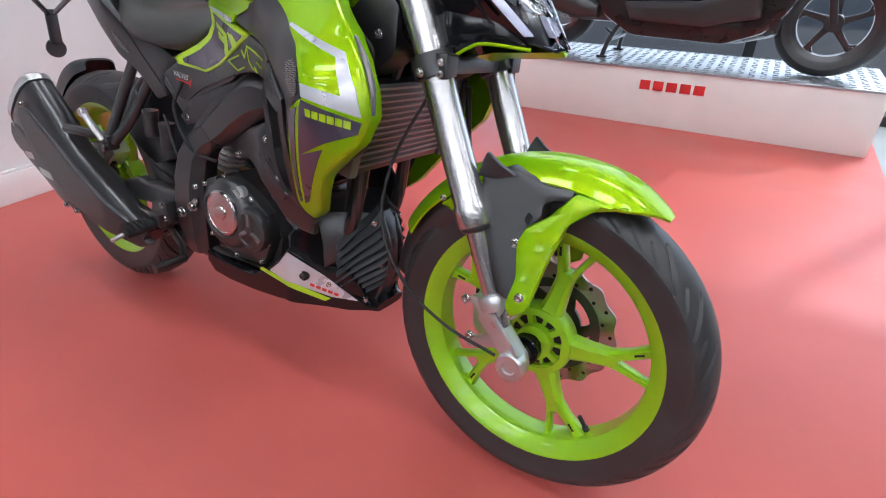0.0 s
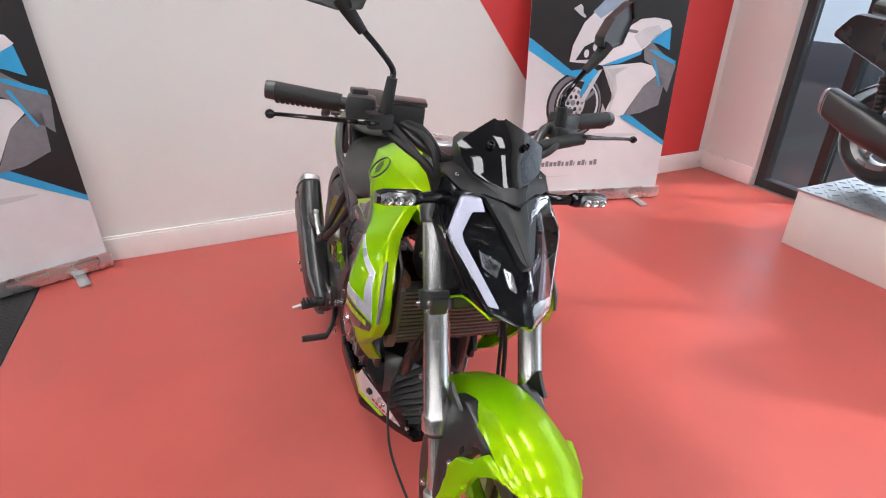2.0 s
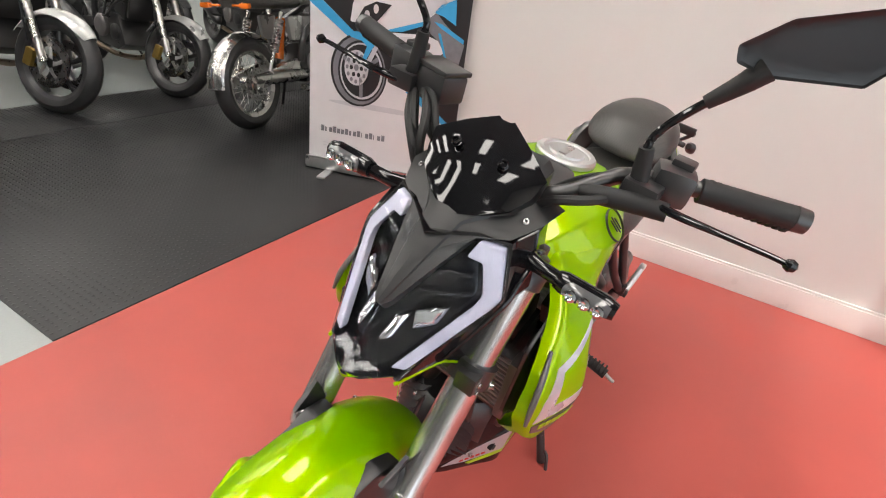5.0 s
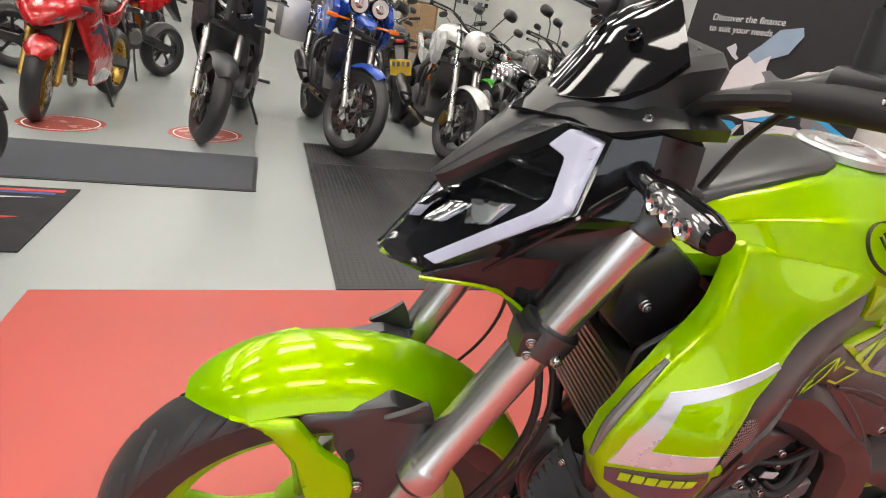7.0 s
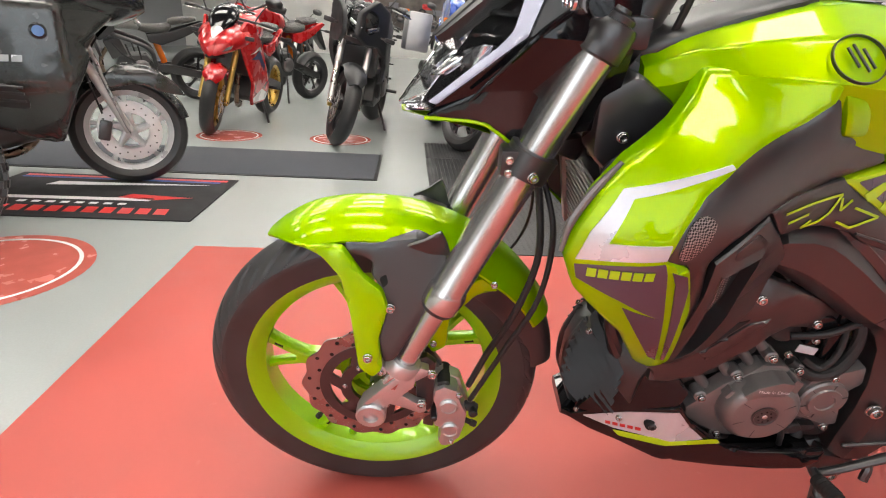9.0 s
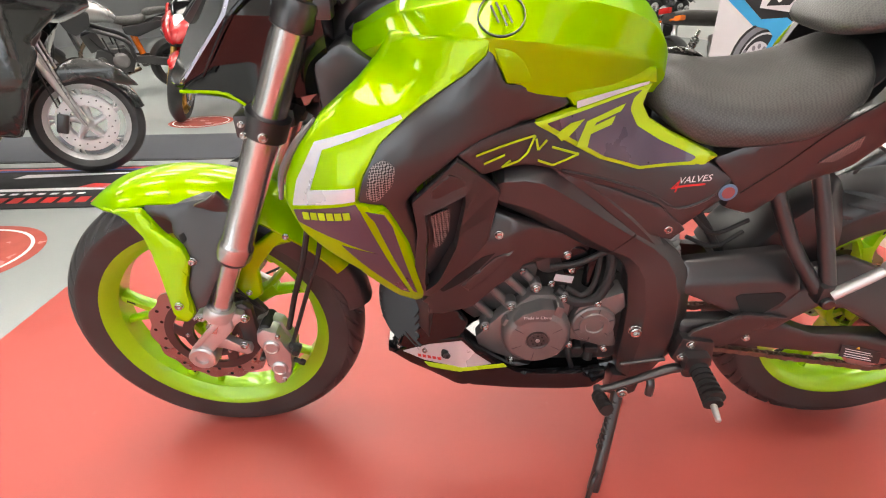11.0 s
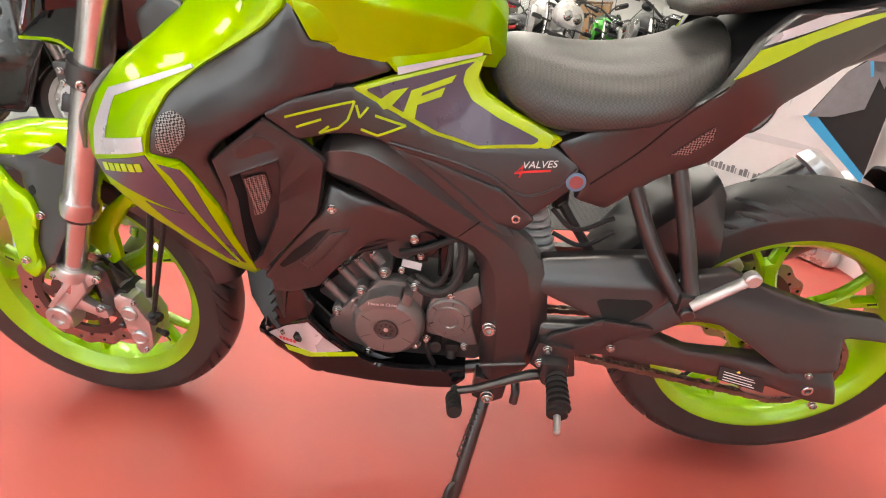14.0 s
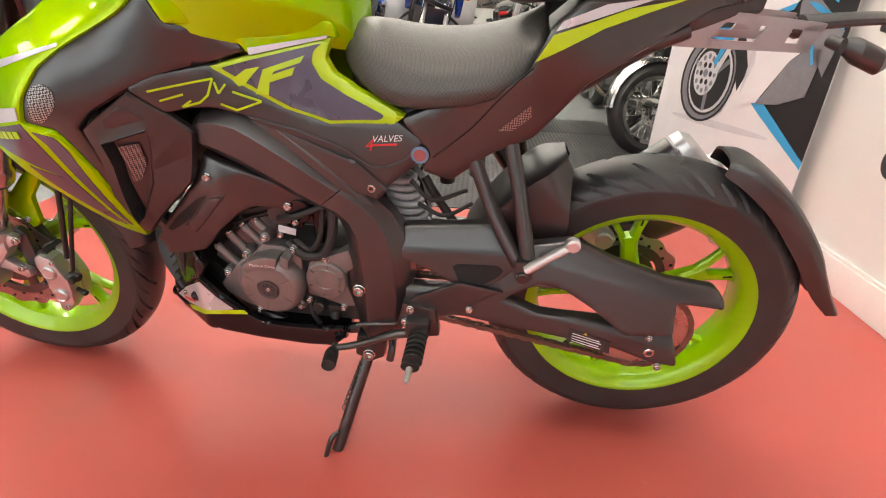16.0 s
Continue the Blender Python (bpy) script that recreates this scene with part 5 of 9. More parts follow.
part("label_mark", panel([(-1.232, 0.3440), (-1.239, 0.3425), (-1.2365, 0.3475)], lambda x, z: 0.154 - 0.22 * (z - 0.35), 0.0042, 0.001, 0.0002, 0.02, 0.0, 1), mat("yellow_print", (0.7, 0.5, 0.05), 0.5), bike)
for k in range(4):
    part("label_bar", panel([(-1.212, 0.3445 - 0.0048 * k), (-1.262 - 0.004 * (k % 2), 0.333 - 0.0048 * k), (-1.262 - 0.004 * (k % 2), 0.3322 - 0.0048 * k), (-1.212, 0.3437 - 0.0048 * k)], lambda x, z: 0.154 - 0.22 * (z - 0.35), 0.0042, 0.001, 0.0002, 0.02, 0.0, 1), WHITEINK, bike)
bolt(bike, (-1.021, 0.154, 0.371), (0, 1, 0), 0.007)
bolt(bike, (-1.353, 0.154, 0.320), (0, 1, 0), 0.0115)
bolt(bike, (-1.348, 0.154, 0.348), (0, 1, 0), 0.006)
bolt(bike, (-1.378, 0.154, 0.283), (0, 1, 0), 0.008)
bolt(bike, (-1.353, -0.154, 0.320), (0, -1, 0), 0.016)
part("rear_caliper", joined(box((RA[0] + 0.085, -0.088, RA[2] + 0.105), (0.075, 0.05, 0.05), 0.012, m=pose(0, 0, 0, 0, -40, 0)), rod((RA[0] + 0.07, -0.055, RA[2] + 0.10), (RA[0] + 0.07, -0.12, RA[2] + 0.10), 0.018)), ALU, bike, "bare cast rear brake caliper")
part("caliper_bracket", prism([(RA[0] + 0.04, RA[2] + 0.04), (RA[0] + 0.10, RA[2] + 0.075), (RA[0] + 0.06, RA[2] + 0.13), (RA[0] + 0.0, RA[2] + 0.12), (RA[0] - 0.03, RA[2] + 0.03)], -0.105, -0.095, 0.002), SATIN, bike)
part("sprocket", lathe([(0.05, 0.0865), (0.092, 0.0865), (0.092, 0.0935), (0.05, 0.0935)], (RA[0], 0, RA[2]), (RA[0], 1, RA[2]), 60, closed=True), STEEL, rear)
links = []
run = [Vector((RA[0] + 0.09 * math.cos(radians(a)), 0.090, RA[2] + 0.09 * math.sin(radians(a)))) for a in range(90, 286, 12)]
c2 = Vector((-0.80, 0.090, 0.355))
run += [Vector((-1.335, 0.090, 0.228)) + (Vector((c2.x, 0.090, c2.z - 0.034)) - Vector((-1.335, 0.090, 0.228))) * (k / 36) for k in range(1, 36)]
run += [c2 + Vector((0.034 * math.cos(radians(a)), 0, 0.034 * math.sin(radians(a)))) for a in range(-80, 91, 25)]
run += [Vector((c2.x, 0.090, c2.z + 0.034)) + (Vector((RA[0], 0.090, RA[2] + 0.09)) - Vector((c2.x, 0.090, c2.z + 0.034))) * (k / 36) for k in range(1, 36)]
for i, p in enumerate(run):
    q = run[(i + 1) % len(run)]
    mid, d = (p + q) / 2, (q - p)
    ang = math.degrees(math.atan2(d.z, d.x))
    for yy in (-0.006, 0.006):
        links.append(box((mid.x, mid.y + yy * (1 if i % 2 else 0.7), mid.z), (d.length * 1.05, 0.002, 0.0105), 0.0, m=pose(0, 0, 0, 0, -ang, 0)))
    links.append(rod((p.x, p.y - 0.006, p.z), (p.x, p.y + 0.006, p.z), 0.0042, n=8, b=0.0))
tagged(part("chain", joined(*links), mat("oiled_chain", (0.24, 0.20, 0.17), 0.38, 0.9), bike, "oily steel drive chain"), kind="stuff")
part("rear_shock", joined(rod((-0.860, 0.02, 0.58), (-0.915, 0.02, 0.40), 0.016)), ALU, bike)
part("shock_spring", tube([(-0.864 - 0.042 * t + 0.030 * math.cos(2 * math.pi * 9 * t), 0.030 * math.sin(2 * math.pi * 9 * t) + 0.02, 0.57 - 0.14 * t) for t in np.linspace(0, 1, 112)], 0.006, 8, 1), mat("white_spring", (0.6, 0.62, 0.62), 0.35), bike, "pale shock spring")

# footrest hangers
for s in (1, -1):
    part("rear_hanger", joined(tube([(-1.000, s * 0.10, 0.665), (-1.05, s * 0.135, 0.56), (-1.098, s * 0.168, 0.488)], 0.0125, 12), tube([(-1.055, s * 0.10, 0.71), (-1.088, s * 0.135, 0.60), (-1.112, s * 0.168, 0.50)], 0.0125, 12)), SATIN, bike, "satin black tubular footrest hanger")
    part("peg_clamp", joined(box((-1.108, s * 0.172, 0.488), (0.032, 0.03, 0.036), 0.007), rod((-1.106, s * 0.16, 0.478), (-1.106, s * 0.196, 0.478), 0.011, n=16)), SATIN, bike)
    part("rear_footrest", joined(tube([(-1.110, s * 0.186, 0.492), (-1.145, s * 0.19, 0.524), (-1.178, s * 0.192, 0.553)], [0.010, 0.0095, 0.009], 12, flat=0.8), rod((-1.176, s * 0.183, 0.551), (-1.176, s * 0.201, 0.551), 0.0115, n=18, b=0.003)), ALU, bike, "folded bare aluminium pillion footrest")
for s in (1, -1):
    x0, y0, z0 = -0.930, s * 0.158, 0.322
    peg = part("footrest", tube([(x0 - 0.005, y0 + s * 0.025, z0 + 0.005), (x0, y0 + s * 0.105, z0 - 0.005)], 0.017, 12, 2, flat=0.8), GRIP, bike, "ribbed black rubber rider footrest")
    ribs = [tube([(x0 - 0.003, y0 + s * (0.035 + 0.012 * k), z0 + 0.004), (x0 - 0.003, y0 + s * (0.040 + 0.012 * k), z0 + 0.004)], 0.0185, 12, 1, flat=0.85) for k in range(6)]
    part("rib", joined(*ribs), GRIP, peg)
    part("peg_end", rod((x0, y0 + s * 0.105, z0 - 0.005), (x0 + 0.002, y0 + s * 0.135, z0 - 0.012), 0.006, 0.005), ALU, peg)
    part("peg_bracket", joined(box((x0, y0 + s * 0.005, z0 + 0.012), (0.045, 0.05, 0.035), 0.006), prism([(-0.90, 0.38), (-0.96, 0.37), (-0.97, 0.31), (-0.93, 0.30), (-0.89, 0.33)], y0 - 0.015, y0 + 0.01, 0.004)), SATIN, peg)
    for p in ((-0.905, 0.34), (-0.915, 0.37)):
        bolt(bike, (p[0], y0 + s * 0.012, p[1]), (0, s, 0), 0.008)
part("heel_guard", panel([(-0.90, 0.355), (-0.92, 0.39), (-1.0, 0.43), (-1.08, 0.42), (-1.02, 0.385), (-1.0, 0.36), (-0.95, 0.345)], lambda x, z: 0.160, 0, 0.005, 0.002, 0.014, 0.004, 1), MATT, bike)

# gear lever, brake pedal
part("gear_lever", joined(tube([(-0.925, 0.165, 0.308), (-0.889, 0.17, 0.306), (-0.838, 0.17, 0.281), (-0.798, 0.17, 0.262), (-0.764, 0.172, 0.254)], [0.010, 0.010, 0.008, 0.0075, 0.0075], 10, flat=0.8), tube([(-0.766, 0.165, 0.254), (-0.763, 0.19, 0.253)], 0.0085, 10, 2), rod((-0.925, 0.14, 0.308), (-0.925, 0.18, 0.308), 0.015)), SATIN, bike, "black gear lever")
part("gear_rod", rod((-0.886, 0.155, 0.318), (-0.805, 0.150, 0.300), 0.004), SATIN, bike)
rub = part("lever_rubber", tube([(-0.763, 0.182, 0.252), (-0.768, 0.226, 0.259)], 0.0125, 14, 2), GRIP, bike, "ribbed lever rubber")
part("rib", joined(*(tube([(-0.7635 - 0.001 * k, 0.188 + 0.007 * k, 0.253 + 0.001 * k), (-0.7639 - 0.001 * k, 0.1915 + 0.007 * k, 0.2535 + 0.001 * k)], 0.0138, 14, 1) for k in range(5))), GRIP, rub)
part("brake_pedal", joined(tube([(-0.93, -0.15, 0.30), (-0.86, -0.17, 0.285), (-0.80, -0.20, 0.278)], 0.008, 8), tube([(-0.80, -0.2, 0.278), (-0.795, -0.275, 0.277)], 0.011, 10, 2)), SATIN, bike)

# side stand
part("side_stand", joined(tube([(-0.825, 0.125, 0.222), (-0.815, 0.150, 0.185), (-0.79, 0.205, 0.09), (-0.773, 0.238, 0.030)], 0.0125, 12), prism([(-0.86, 0.25), (-0.80, 0.262), (-0.795, 0.21), (-0.83, 0.195), (-0.855, 0.21)], 0.105, 0.14, 0.005),
                          box((-0.772, 0.240, 0.026), (0.05, 0.03, 0.008), 0.003, m=pose(0, 0, 0, 8.5, 0, 20))), SATIN, bike, "black side stand")
part("stand_spring", tube([(-0.812 + 0.03 * t + 0.006 * math.cos(60 * t), 0.150 + 0.05 * t + 0.006 * math.sin(60 * t), 0.20 - 0.09 * t) for t in np.linspace(0, 1, 90)], 0.0015, 6, 1), SATIN, bike)
part("stand_tang", tube([(-0.775, 0.232, 0.075), (-0.765, 0.245, 0.07), (-0.755, 0.262, 0.03), (-0.748, 0.270, 0.012), (-0.745, 0.285, 0.0)], 0.0055, 8), SATIN, bike)
bolt(bike, (-0.825, 0.140, 0.217), (0, 1, 0), 0.013)
part("kill_switch", tube([(-0.87, 0.12, 0.265), (-0.875, 0.15, 0.25), (-0.872, 0.16, 0.225)], 0.008, 8), SATIN, bike)

# engine
eng = part("engine", joined(prism([(-0.575, 0.36), (-0.585, 0.30), (-0.62, 0.275), (-0.80, 0.275), (-0.86, 0.33), (-0.86, 0.43), (-0.80, 0.455), (-0.70, 0.44), (-0.64, 0.44), (-0.60, 0.42)], -0.105, 0.112, 0.012)), ENGINE, bike, "black painted single-cylinder engine")
part("barrel", prism([(-0.500, 0.385), (-0.590, 0.478), (-0.646, 0.494), (-0.640, 0.44), (-0.60, 0.40), (-0.531, 0.358)], -0.08, 0.085, 0.008), ENGINE_GREY, eng, "grey cast cylinder barrel")
for p0, p1 in (((-0.525, 0.105, 0.425), (-0.572, 0.105, 0.372)), ((-0.555, 0.105, 0.455), (-0.598, 0.105, 0.405)), ((-0.585, 0.105, 0.475), (-0.622, 0.105, 0.435)), ((-0.612, 0.105, 0.488), (-0.640, 0.105, 0.460))):
    part("stud_tube", rod(p0, p1, 0.0085), ENGINE_GREY, eng)
    bolt(bike, p0, (0, 1, 0), 0.006)
part("cover_flange", prism([(-0.530, 0.351), (-0.577, 0.406), (-0.602, 0.424), (-0.627, 0.451), (-0.666, 0.450), (-0.682, 0.437), (-0.701, 0.429), (-0.698, 0.360), (-0.687, 0.319), (-0.660, 0.297), (-0.633, 0.287), (-0.610, 0.289), (-0.565, 0.308), (-0.535, 0.330)], 0.098, 0.126, 0.005), ENGINE_GREY, eng, "grey cast engine side flange")
part("throttle_body", joined(rod((-0.70, 0.03, 0.52), (-0.70, 0.115, 0.52), 0.024), rod((-0.735, 0.10, 0.55), (-0.735, 0.10, 0.455), 0.013), box((-0.695, 0.105, 0.497), (0.022, 0.02, 0.022), 0.004)), GLOSS, eng)
for pts, r in ((((-0.674, 0.115, 0.454), (-0.708, 0.125, 0.434), (-0.747, 0.125, 0.444), (-0.764, 0.118, 0.496), (-0.756, 0.10, 0.56)), 0.009), (((-0.690, 0.118, 0.462), (-0.72, 0.124, 0.448), (-0.74, 0.12, 0.48), (-0.745, 0.10, 0.55)), 0.005), (((-0.66, 0.11, 0.50), (-0.70, 0.122, 0.515), (-0.745, 0.118, 0.535), (-0.78, 0.10, 0.54)), 0.006), (((-0.53, 0.09, 0.46), (-0.57, 0.105, 0.50), (-0.63, 0.11, 0.52), (-0.69, 0.10, 0.54)), 0.007), (((-0.92, 0.05, 0.58), (-0.945, 0.06, 0.545), (-0.99, 0.06, 0.48)), 0.008), (((-0.90, 0.08, 0.585), (-0.94, 0.09, 0.555), (-1.0, 0.08, 0.575)), 0.004), (((-0.91, 0.06, 0.53), (-0.96, 0.07, 0.515), (-1.01, 0.06, 0.54)), 0.004), (((-0.705, 0.125, 0.335), (-0.712, 0.13, 0.30), (-0.722, 0.125, 0.27)), 0.005)):
    part("hose", tube(pts, r, 10), GRIP, bike)
for q in ((-0.695, 0.118, 0.500), (-0.663, 0.118, 0.470)):
    bolt(bike, q, (0, 1, 0), 0.006)
cyl = []
for k in range(9):
    t = k / 8
    p = Vector((-0.615 + 0.05 * t, 0, 0.47 + 0.115 * t))
    cyl.append(box(p, (0.135 - 0.01 * (k % 2), 0.16, 0.006), 0.002, m=pose(0, 0, 0, 0, 23, 0)))
cyl.append(box((-0.59, 0, 0.525), (0.105, 0.125, 0.15), 0.01, m=pose(0, 0, 0, 0, 23, 0)))
cyl.append(box((-0.555, 0, 0.62), (0.13, 0.14, 0.075), 0.015, m=pose(0, 0, 0, 0, 23, 0)))
part("cylinder", joined(*cyl), ENGINE, eng, kind="stuff")
CX, CZ = -0.641, 0.370
stator = part("stator_cover", lathe([(0.064, 0), (0.0645, 0.012), (0.061, 0.026), (0.052, 0.0345), (0.050, 0.0350), (0.022, 0.036), (0.021, 0.0335), (0.019, 0.0335), (0.018, 0.0355), (0.0165, 0.0362), (0, 0.0364)], (CX, 0.122, CZ), (CX, 1, CZ), 64), ENGINE_GREY, eng, "grey cast round engine cover")
for a in (32, 148, 205, 262, 330):  # cast lines on the face
    a = radians(a)
    part("face_line", box((CX - 0.039 * math.cos(a), 0.1570, CZ + 0.039 * math.sin(a)), (0.022, 0.0014, 0.0013), 0.0004, m=pose(0, 0, 0, 0, math.degrees(a), 0)), ENGINE, stator)
part("centre_ring", lathe([(0.020, 0.034), (0.0205, 0.0372), (0.018, 0.0378), (0.0165, 0.0366)], (CX, 0.122, CZ), (CX, 1, CZ), 40), ENGINE, stator)
for k in range(8):
    a = radians(45 * k)
    part("pin_hole", rod((CX + 0.011 * math.cos(a), 0.155, CZ + 0.011 * math.sin(a)), (CX + 0.011 * math.cos(a), 0.1590, CZ + 0.011 * math.sin(a)), 0.0017, n=8, b=0.0), DARKHOLE, stator)
part("centre_pin", rod((CX, 0.155, CZ), (CX, 0.1602, CZ), 0.0042, n=12, b=0.001), STEEL, stator)
part("name_ledge", prism([(CX - 0.026, 0.441), (CX - 0.002, 0.443), (CX + 0.030, 0.430), (CX + 0.047, 0.412), (CX + 0.036, 0.400), (CX + 0.018, 0.410), (CX - 0.018, 0.411)], 0.122, 0.1575, 0.004), ENGINE_GREY, stator)
part("buttress", prism([(CX - 0.020, 0.410), (CX - 0.030, 0.444), (CX - 0.045, 0.436), (CX - 0.038, 0.402)], 0.122, 0.150, 0.004), ENGINE_GREY, stator)
part("buttress", prism([(CX + 0.036, 0.398), (CX + 0.058, 0.408), (CX + 0.066, 0.392), (CX + 0.050, 0.384)], 0.122, 0.142, 0.004), ENGINE_GREY, stator)
for p in ((-0.635, 0.466), (-0.593, 0.425), (-0.686, 0.444), (-0.548, 0.376), (-0.687, 0.314), (-0.600, 0.292)):
    part("bolt_boss", rod((p[0], 0.100, p[1]), (p[0], 0.1255, p[1]), 0.0105, n=20, b=0.002), ENGINE_GREY, eng)
    bolt(bike, (p[0], 0.1262, p[1]), (0, 1, 0), 0.0072)
tw = lettering("Made in China", 0.0085)
for v in tw.verts:
    v.co = (-0.612 - v.co.x, 0.1580, 0.421 + v.co.y)
part("lettering", tw, WHITEINK, eng)
sprk = part("sprocket_cover", prism([(-0.704, 0.381), (-0.712, 0.412), (-0.717, 0.422), (-0.793, 0.457), (-0.803, 0.421), (-0.786, 0.403), (-0.787, 0.374), (-0.800, 0.326), (-0.778, 0.323), (-0.742, 0.336), (-0.707, 0.345)], 0.085, 0.128, 0.006), ENGINE_GREY, eng, "grey cast sprocket cover")
part("cover_dome", lathe([(0.040, 0), (0.040, 0.006), (0.037, 0.009), (0.028, 0.0095), (0.0265, 0.0125), (0.017, 0.013), (0.0155, 0.0105), (0, 0.0105)], (-0.747, 0.126, 0.386), (-0.747, 1, 0.386), 48), ENGINE_GREY, sprk)
for k in range(6):
    a = radians(20 + 60 * k)
    part("face_line", box((-0.747 + 0.0325 * math.cos(a), 0.1360, 0.386 - 0.0325 * math.sin(a)), (0.009, 0.0014, 0.0016), 0.0004, m=pose(0, 0, 0, 0, math.degrees(a), 0)), ENGINE, sprk)
for p in ((-0.748, 0.433), (-0.776, 0.323), (-0.708, 0.334)):
    bolt(bike, (p[0], 0.1285, p[1]), (0, 1, 0), 0.0072)
part("drain_switch", joined(rod((-0.725, 0.09, 0.318), (-0.725, 0.135, 0.318), 0.012), rod((-0.757, 0.10, 0.330), (-0.752, 0.118, 0.282), 0.010), box((-0.755, 0.115, 0.312), (0.026, 0.022, 0.016), 0.004)), GRIP, eng)
# engine, right: two round covers, the rear one with a polished cap
clutch = part("clutch_cover", joined(lathe([(0.082, 0), (0.085, 0.02), (0.080, 0.036), (0.070, 0.046), (0.056, 0.050), (0.054, 0.046), (0, 0.046)], (-0.712, -0.105, 0.395), (-0.712, -1, 0.395), 56), prism([(-0.580, 0.36), (-0.590, 0.42), (-0.64, 0.455), (-0.72, 0.485), (-0.80, 0.452), (-0.825, 0.39), (-0.79, 0.315), (-0.70, 0.285), (-0.61, 0.295)], -0.130, -0.100, 0.008)), ENGINE, eng, "black cast clutch cover")
part("polished_cap", lathe([(0.052, 0.044), (0.051, 0.054), (0.046, 0.057), (0.044, 0.0555), (0.016, 0.0555), (0.014, 0.059), (0, 0.060)], (-0.705, -0.105, 0.403), (-0.705, -1, 0.403), 48), mat("turned_aluminium", (0.62, 0.62, 0.62), 0.22, 1.0, vary=0.05), clutch, "bright turned aluminium cap")
pump = part("pump_cover", lathe([(0.050, 0), (0.051, 0.016), (0.047, 0.024), (0.038, 0.027), (0.036, 0.024), (0.012, 0.024), (0.010, 0.028), (0, 0.028)], (-0.627, -0.125, 0.380), (-0.627, -1, 0.380), 44), ENGINE, eng, "round black cast cover with three arms")
for k in range(3):
    a = radians(30 + 120 * k)
    part("arm", box((-0.627 + 0.023 * math.cos(a), -0.1505, 0.380 - 0.023 * math.sin(a)), (0.030, 0.006, 0.009), 0.002, m=pose(0, 0, 0, 0, math.degrees(a), 0)), ENGINE_GREY, pump)
part("oil_filler", joined(lathe([(0.016, 0), (0.016, 0.012), (0.012, 0.014)], (-0.665, -0.128, 0.452), (-0.665, -1, 0.48), 20), box((-0.665, -0.145, 0.4525), (0.024, 0.008, 0.008), 0.003, m=pose(0, 0, 0, 0, 40, 0))), ALU, eng)
for p in ((-0.590, 0.405), (-0.635, 0.445), (-0.720, 0.476), (-0.795, 0.445), (-0.815, 0.392), (-0.785, 0.325), (-0.700, 0.295), (-0.615, 0.304), (-0.588, 0.355)):
    bolt(bike, (p[0], -0.131, p[1]), (0, -1, 0), 0.0065)
for p in ((-0.801, 0.440), (-0.807, 0.404), (-0.886, 0.256), (-0.886, 0.231), (-0.939, 0.286), (-0.950, 0.324)):
    bolt(bike, (p[0], -0.152, p[1]), (0, -1, 0), 0.0065)
bolt(bike, (-0.853, -0.158, 0.367), (0, -1, 0), 0.013)
for x, z in ((-1.006, 0.543), (-0.943, 0.522)):
    pot = part("rear_reservoir", lathe([(0.014, -0.030), (0.017, -0.028), (0.017, 0.020), (0.0185, 0.022), (0.0185, 0.034), (0, 0.036)], (x, -0.120, z), (x + 0.05, -0.120, z + 1), 24), MATT, bike, "small black fluid pot")
for pts, r in ((((-0.76, -0.12, 0.50), (-0.82, -0.14, 0.52), (-0.87, -0.14, 0.60), (-0.86, -0.12, 0.66)), 0.004), (((-0.80, -0.12, 0.46), (-0.87, -0.14, 0.49), (-0.92, -0.135, 0.58)), 0.0035)):
    part("hose", tube(pts, r, 10), GRIP, bike)
part("tag", box((-0.681, 0.1265, 0.487), (0.033, 0.002, 0.014), 0.0005, m=pose(0, 0, 0, 0, -11, 0)), mat("grey_paper_tag", (0.50, 0.53, 0.56), 0.5), bike)
part("starter", joined(rod((-0.66, 0.02, 0.505), (-0.66, 0.10, 0.505), 0.026), box((-0.72, 0.06, 0.505), (0.05, 0.07, 0.05), 0.01)), ENGINE, eng)
part("lower_frame", joined(*(tube([(-0.47, s * 0.06, 0.34), (-0.60, s * 0.10, 0.258), (-0.78, s * 0.10, 0.245), (-0.90, s * 0.09, 0.30)], 0.012, 10) for s in (1, -1))), SATIN, bike)
part("main_frame", joined(*(tube([(-0.34, s * 0.03, 0.88), (-0.5, s * 0.09, 0.78), (-0.70, s * 0.11, 0.66), (-0.86, s * 0.11, 0.50), (-0.87, s * 0.10, 0.33)], 0.02, 10) for s in (1, -1)), *(tube([(-0.32, s * 0.025, 0.80), (-0.37, s * 0.06, 0.62), (-0.40, s * 0.07, 0.45), (-0.46, s * 0.06, 0.34)], 0.014, 10) for s in (1, -1)), rod((-0.27, 0, 0.745), (-0.36, 0, 0.97), 0.032)), SATIN, bike, "satin black tubular frame")

# belly pan and oil cooler grille
def belly_y(x, z):
    return 0.05 + 0.75 * min(0.14, max(0.0, -0.36 - x))


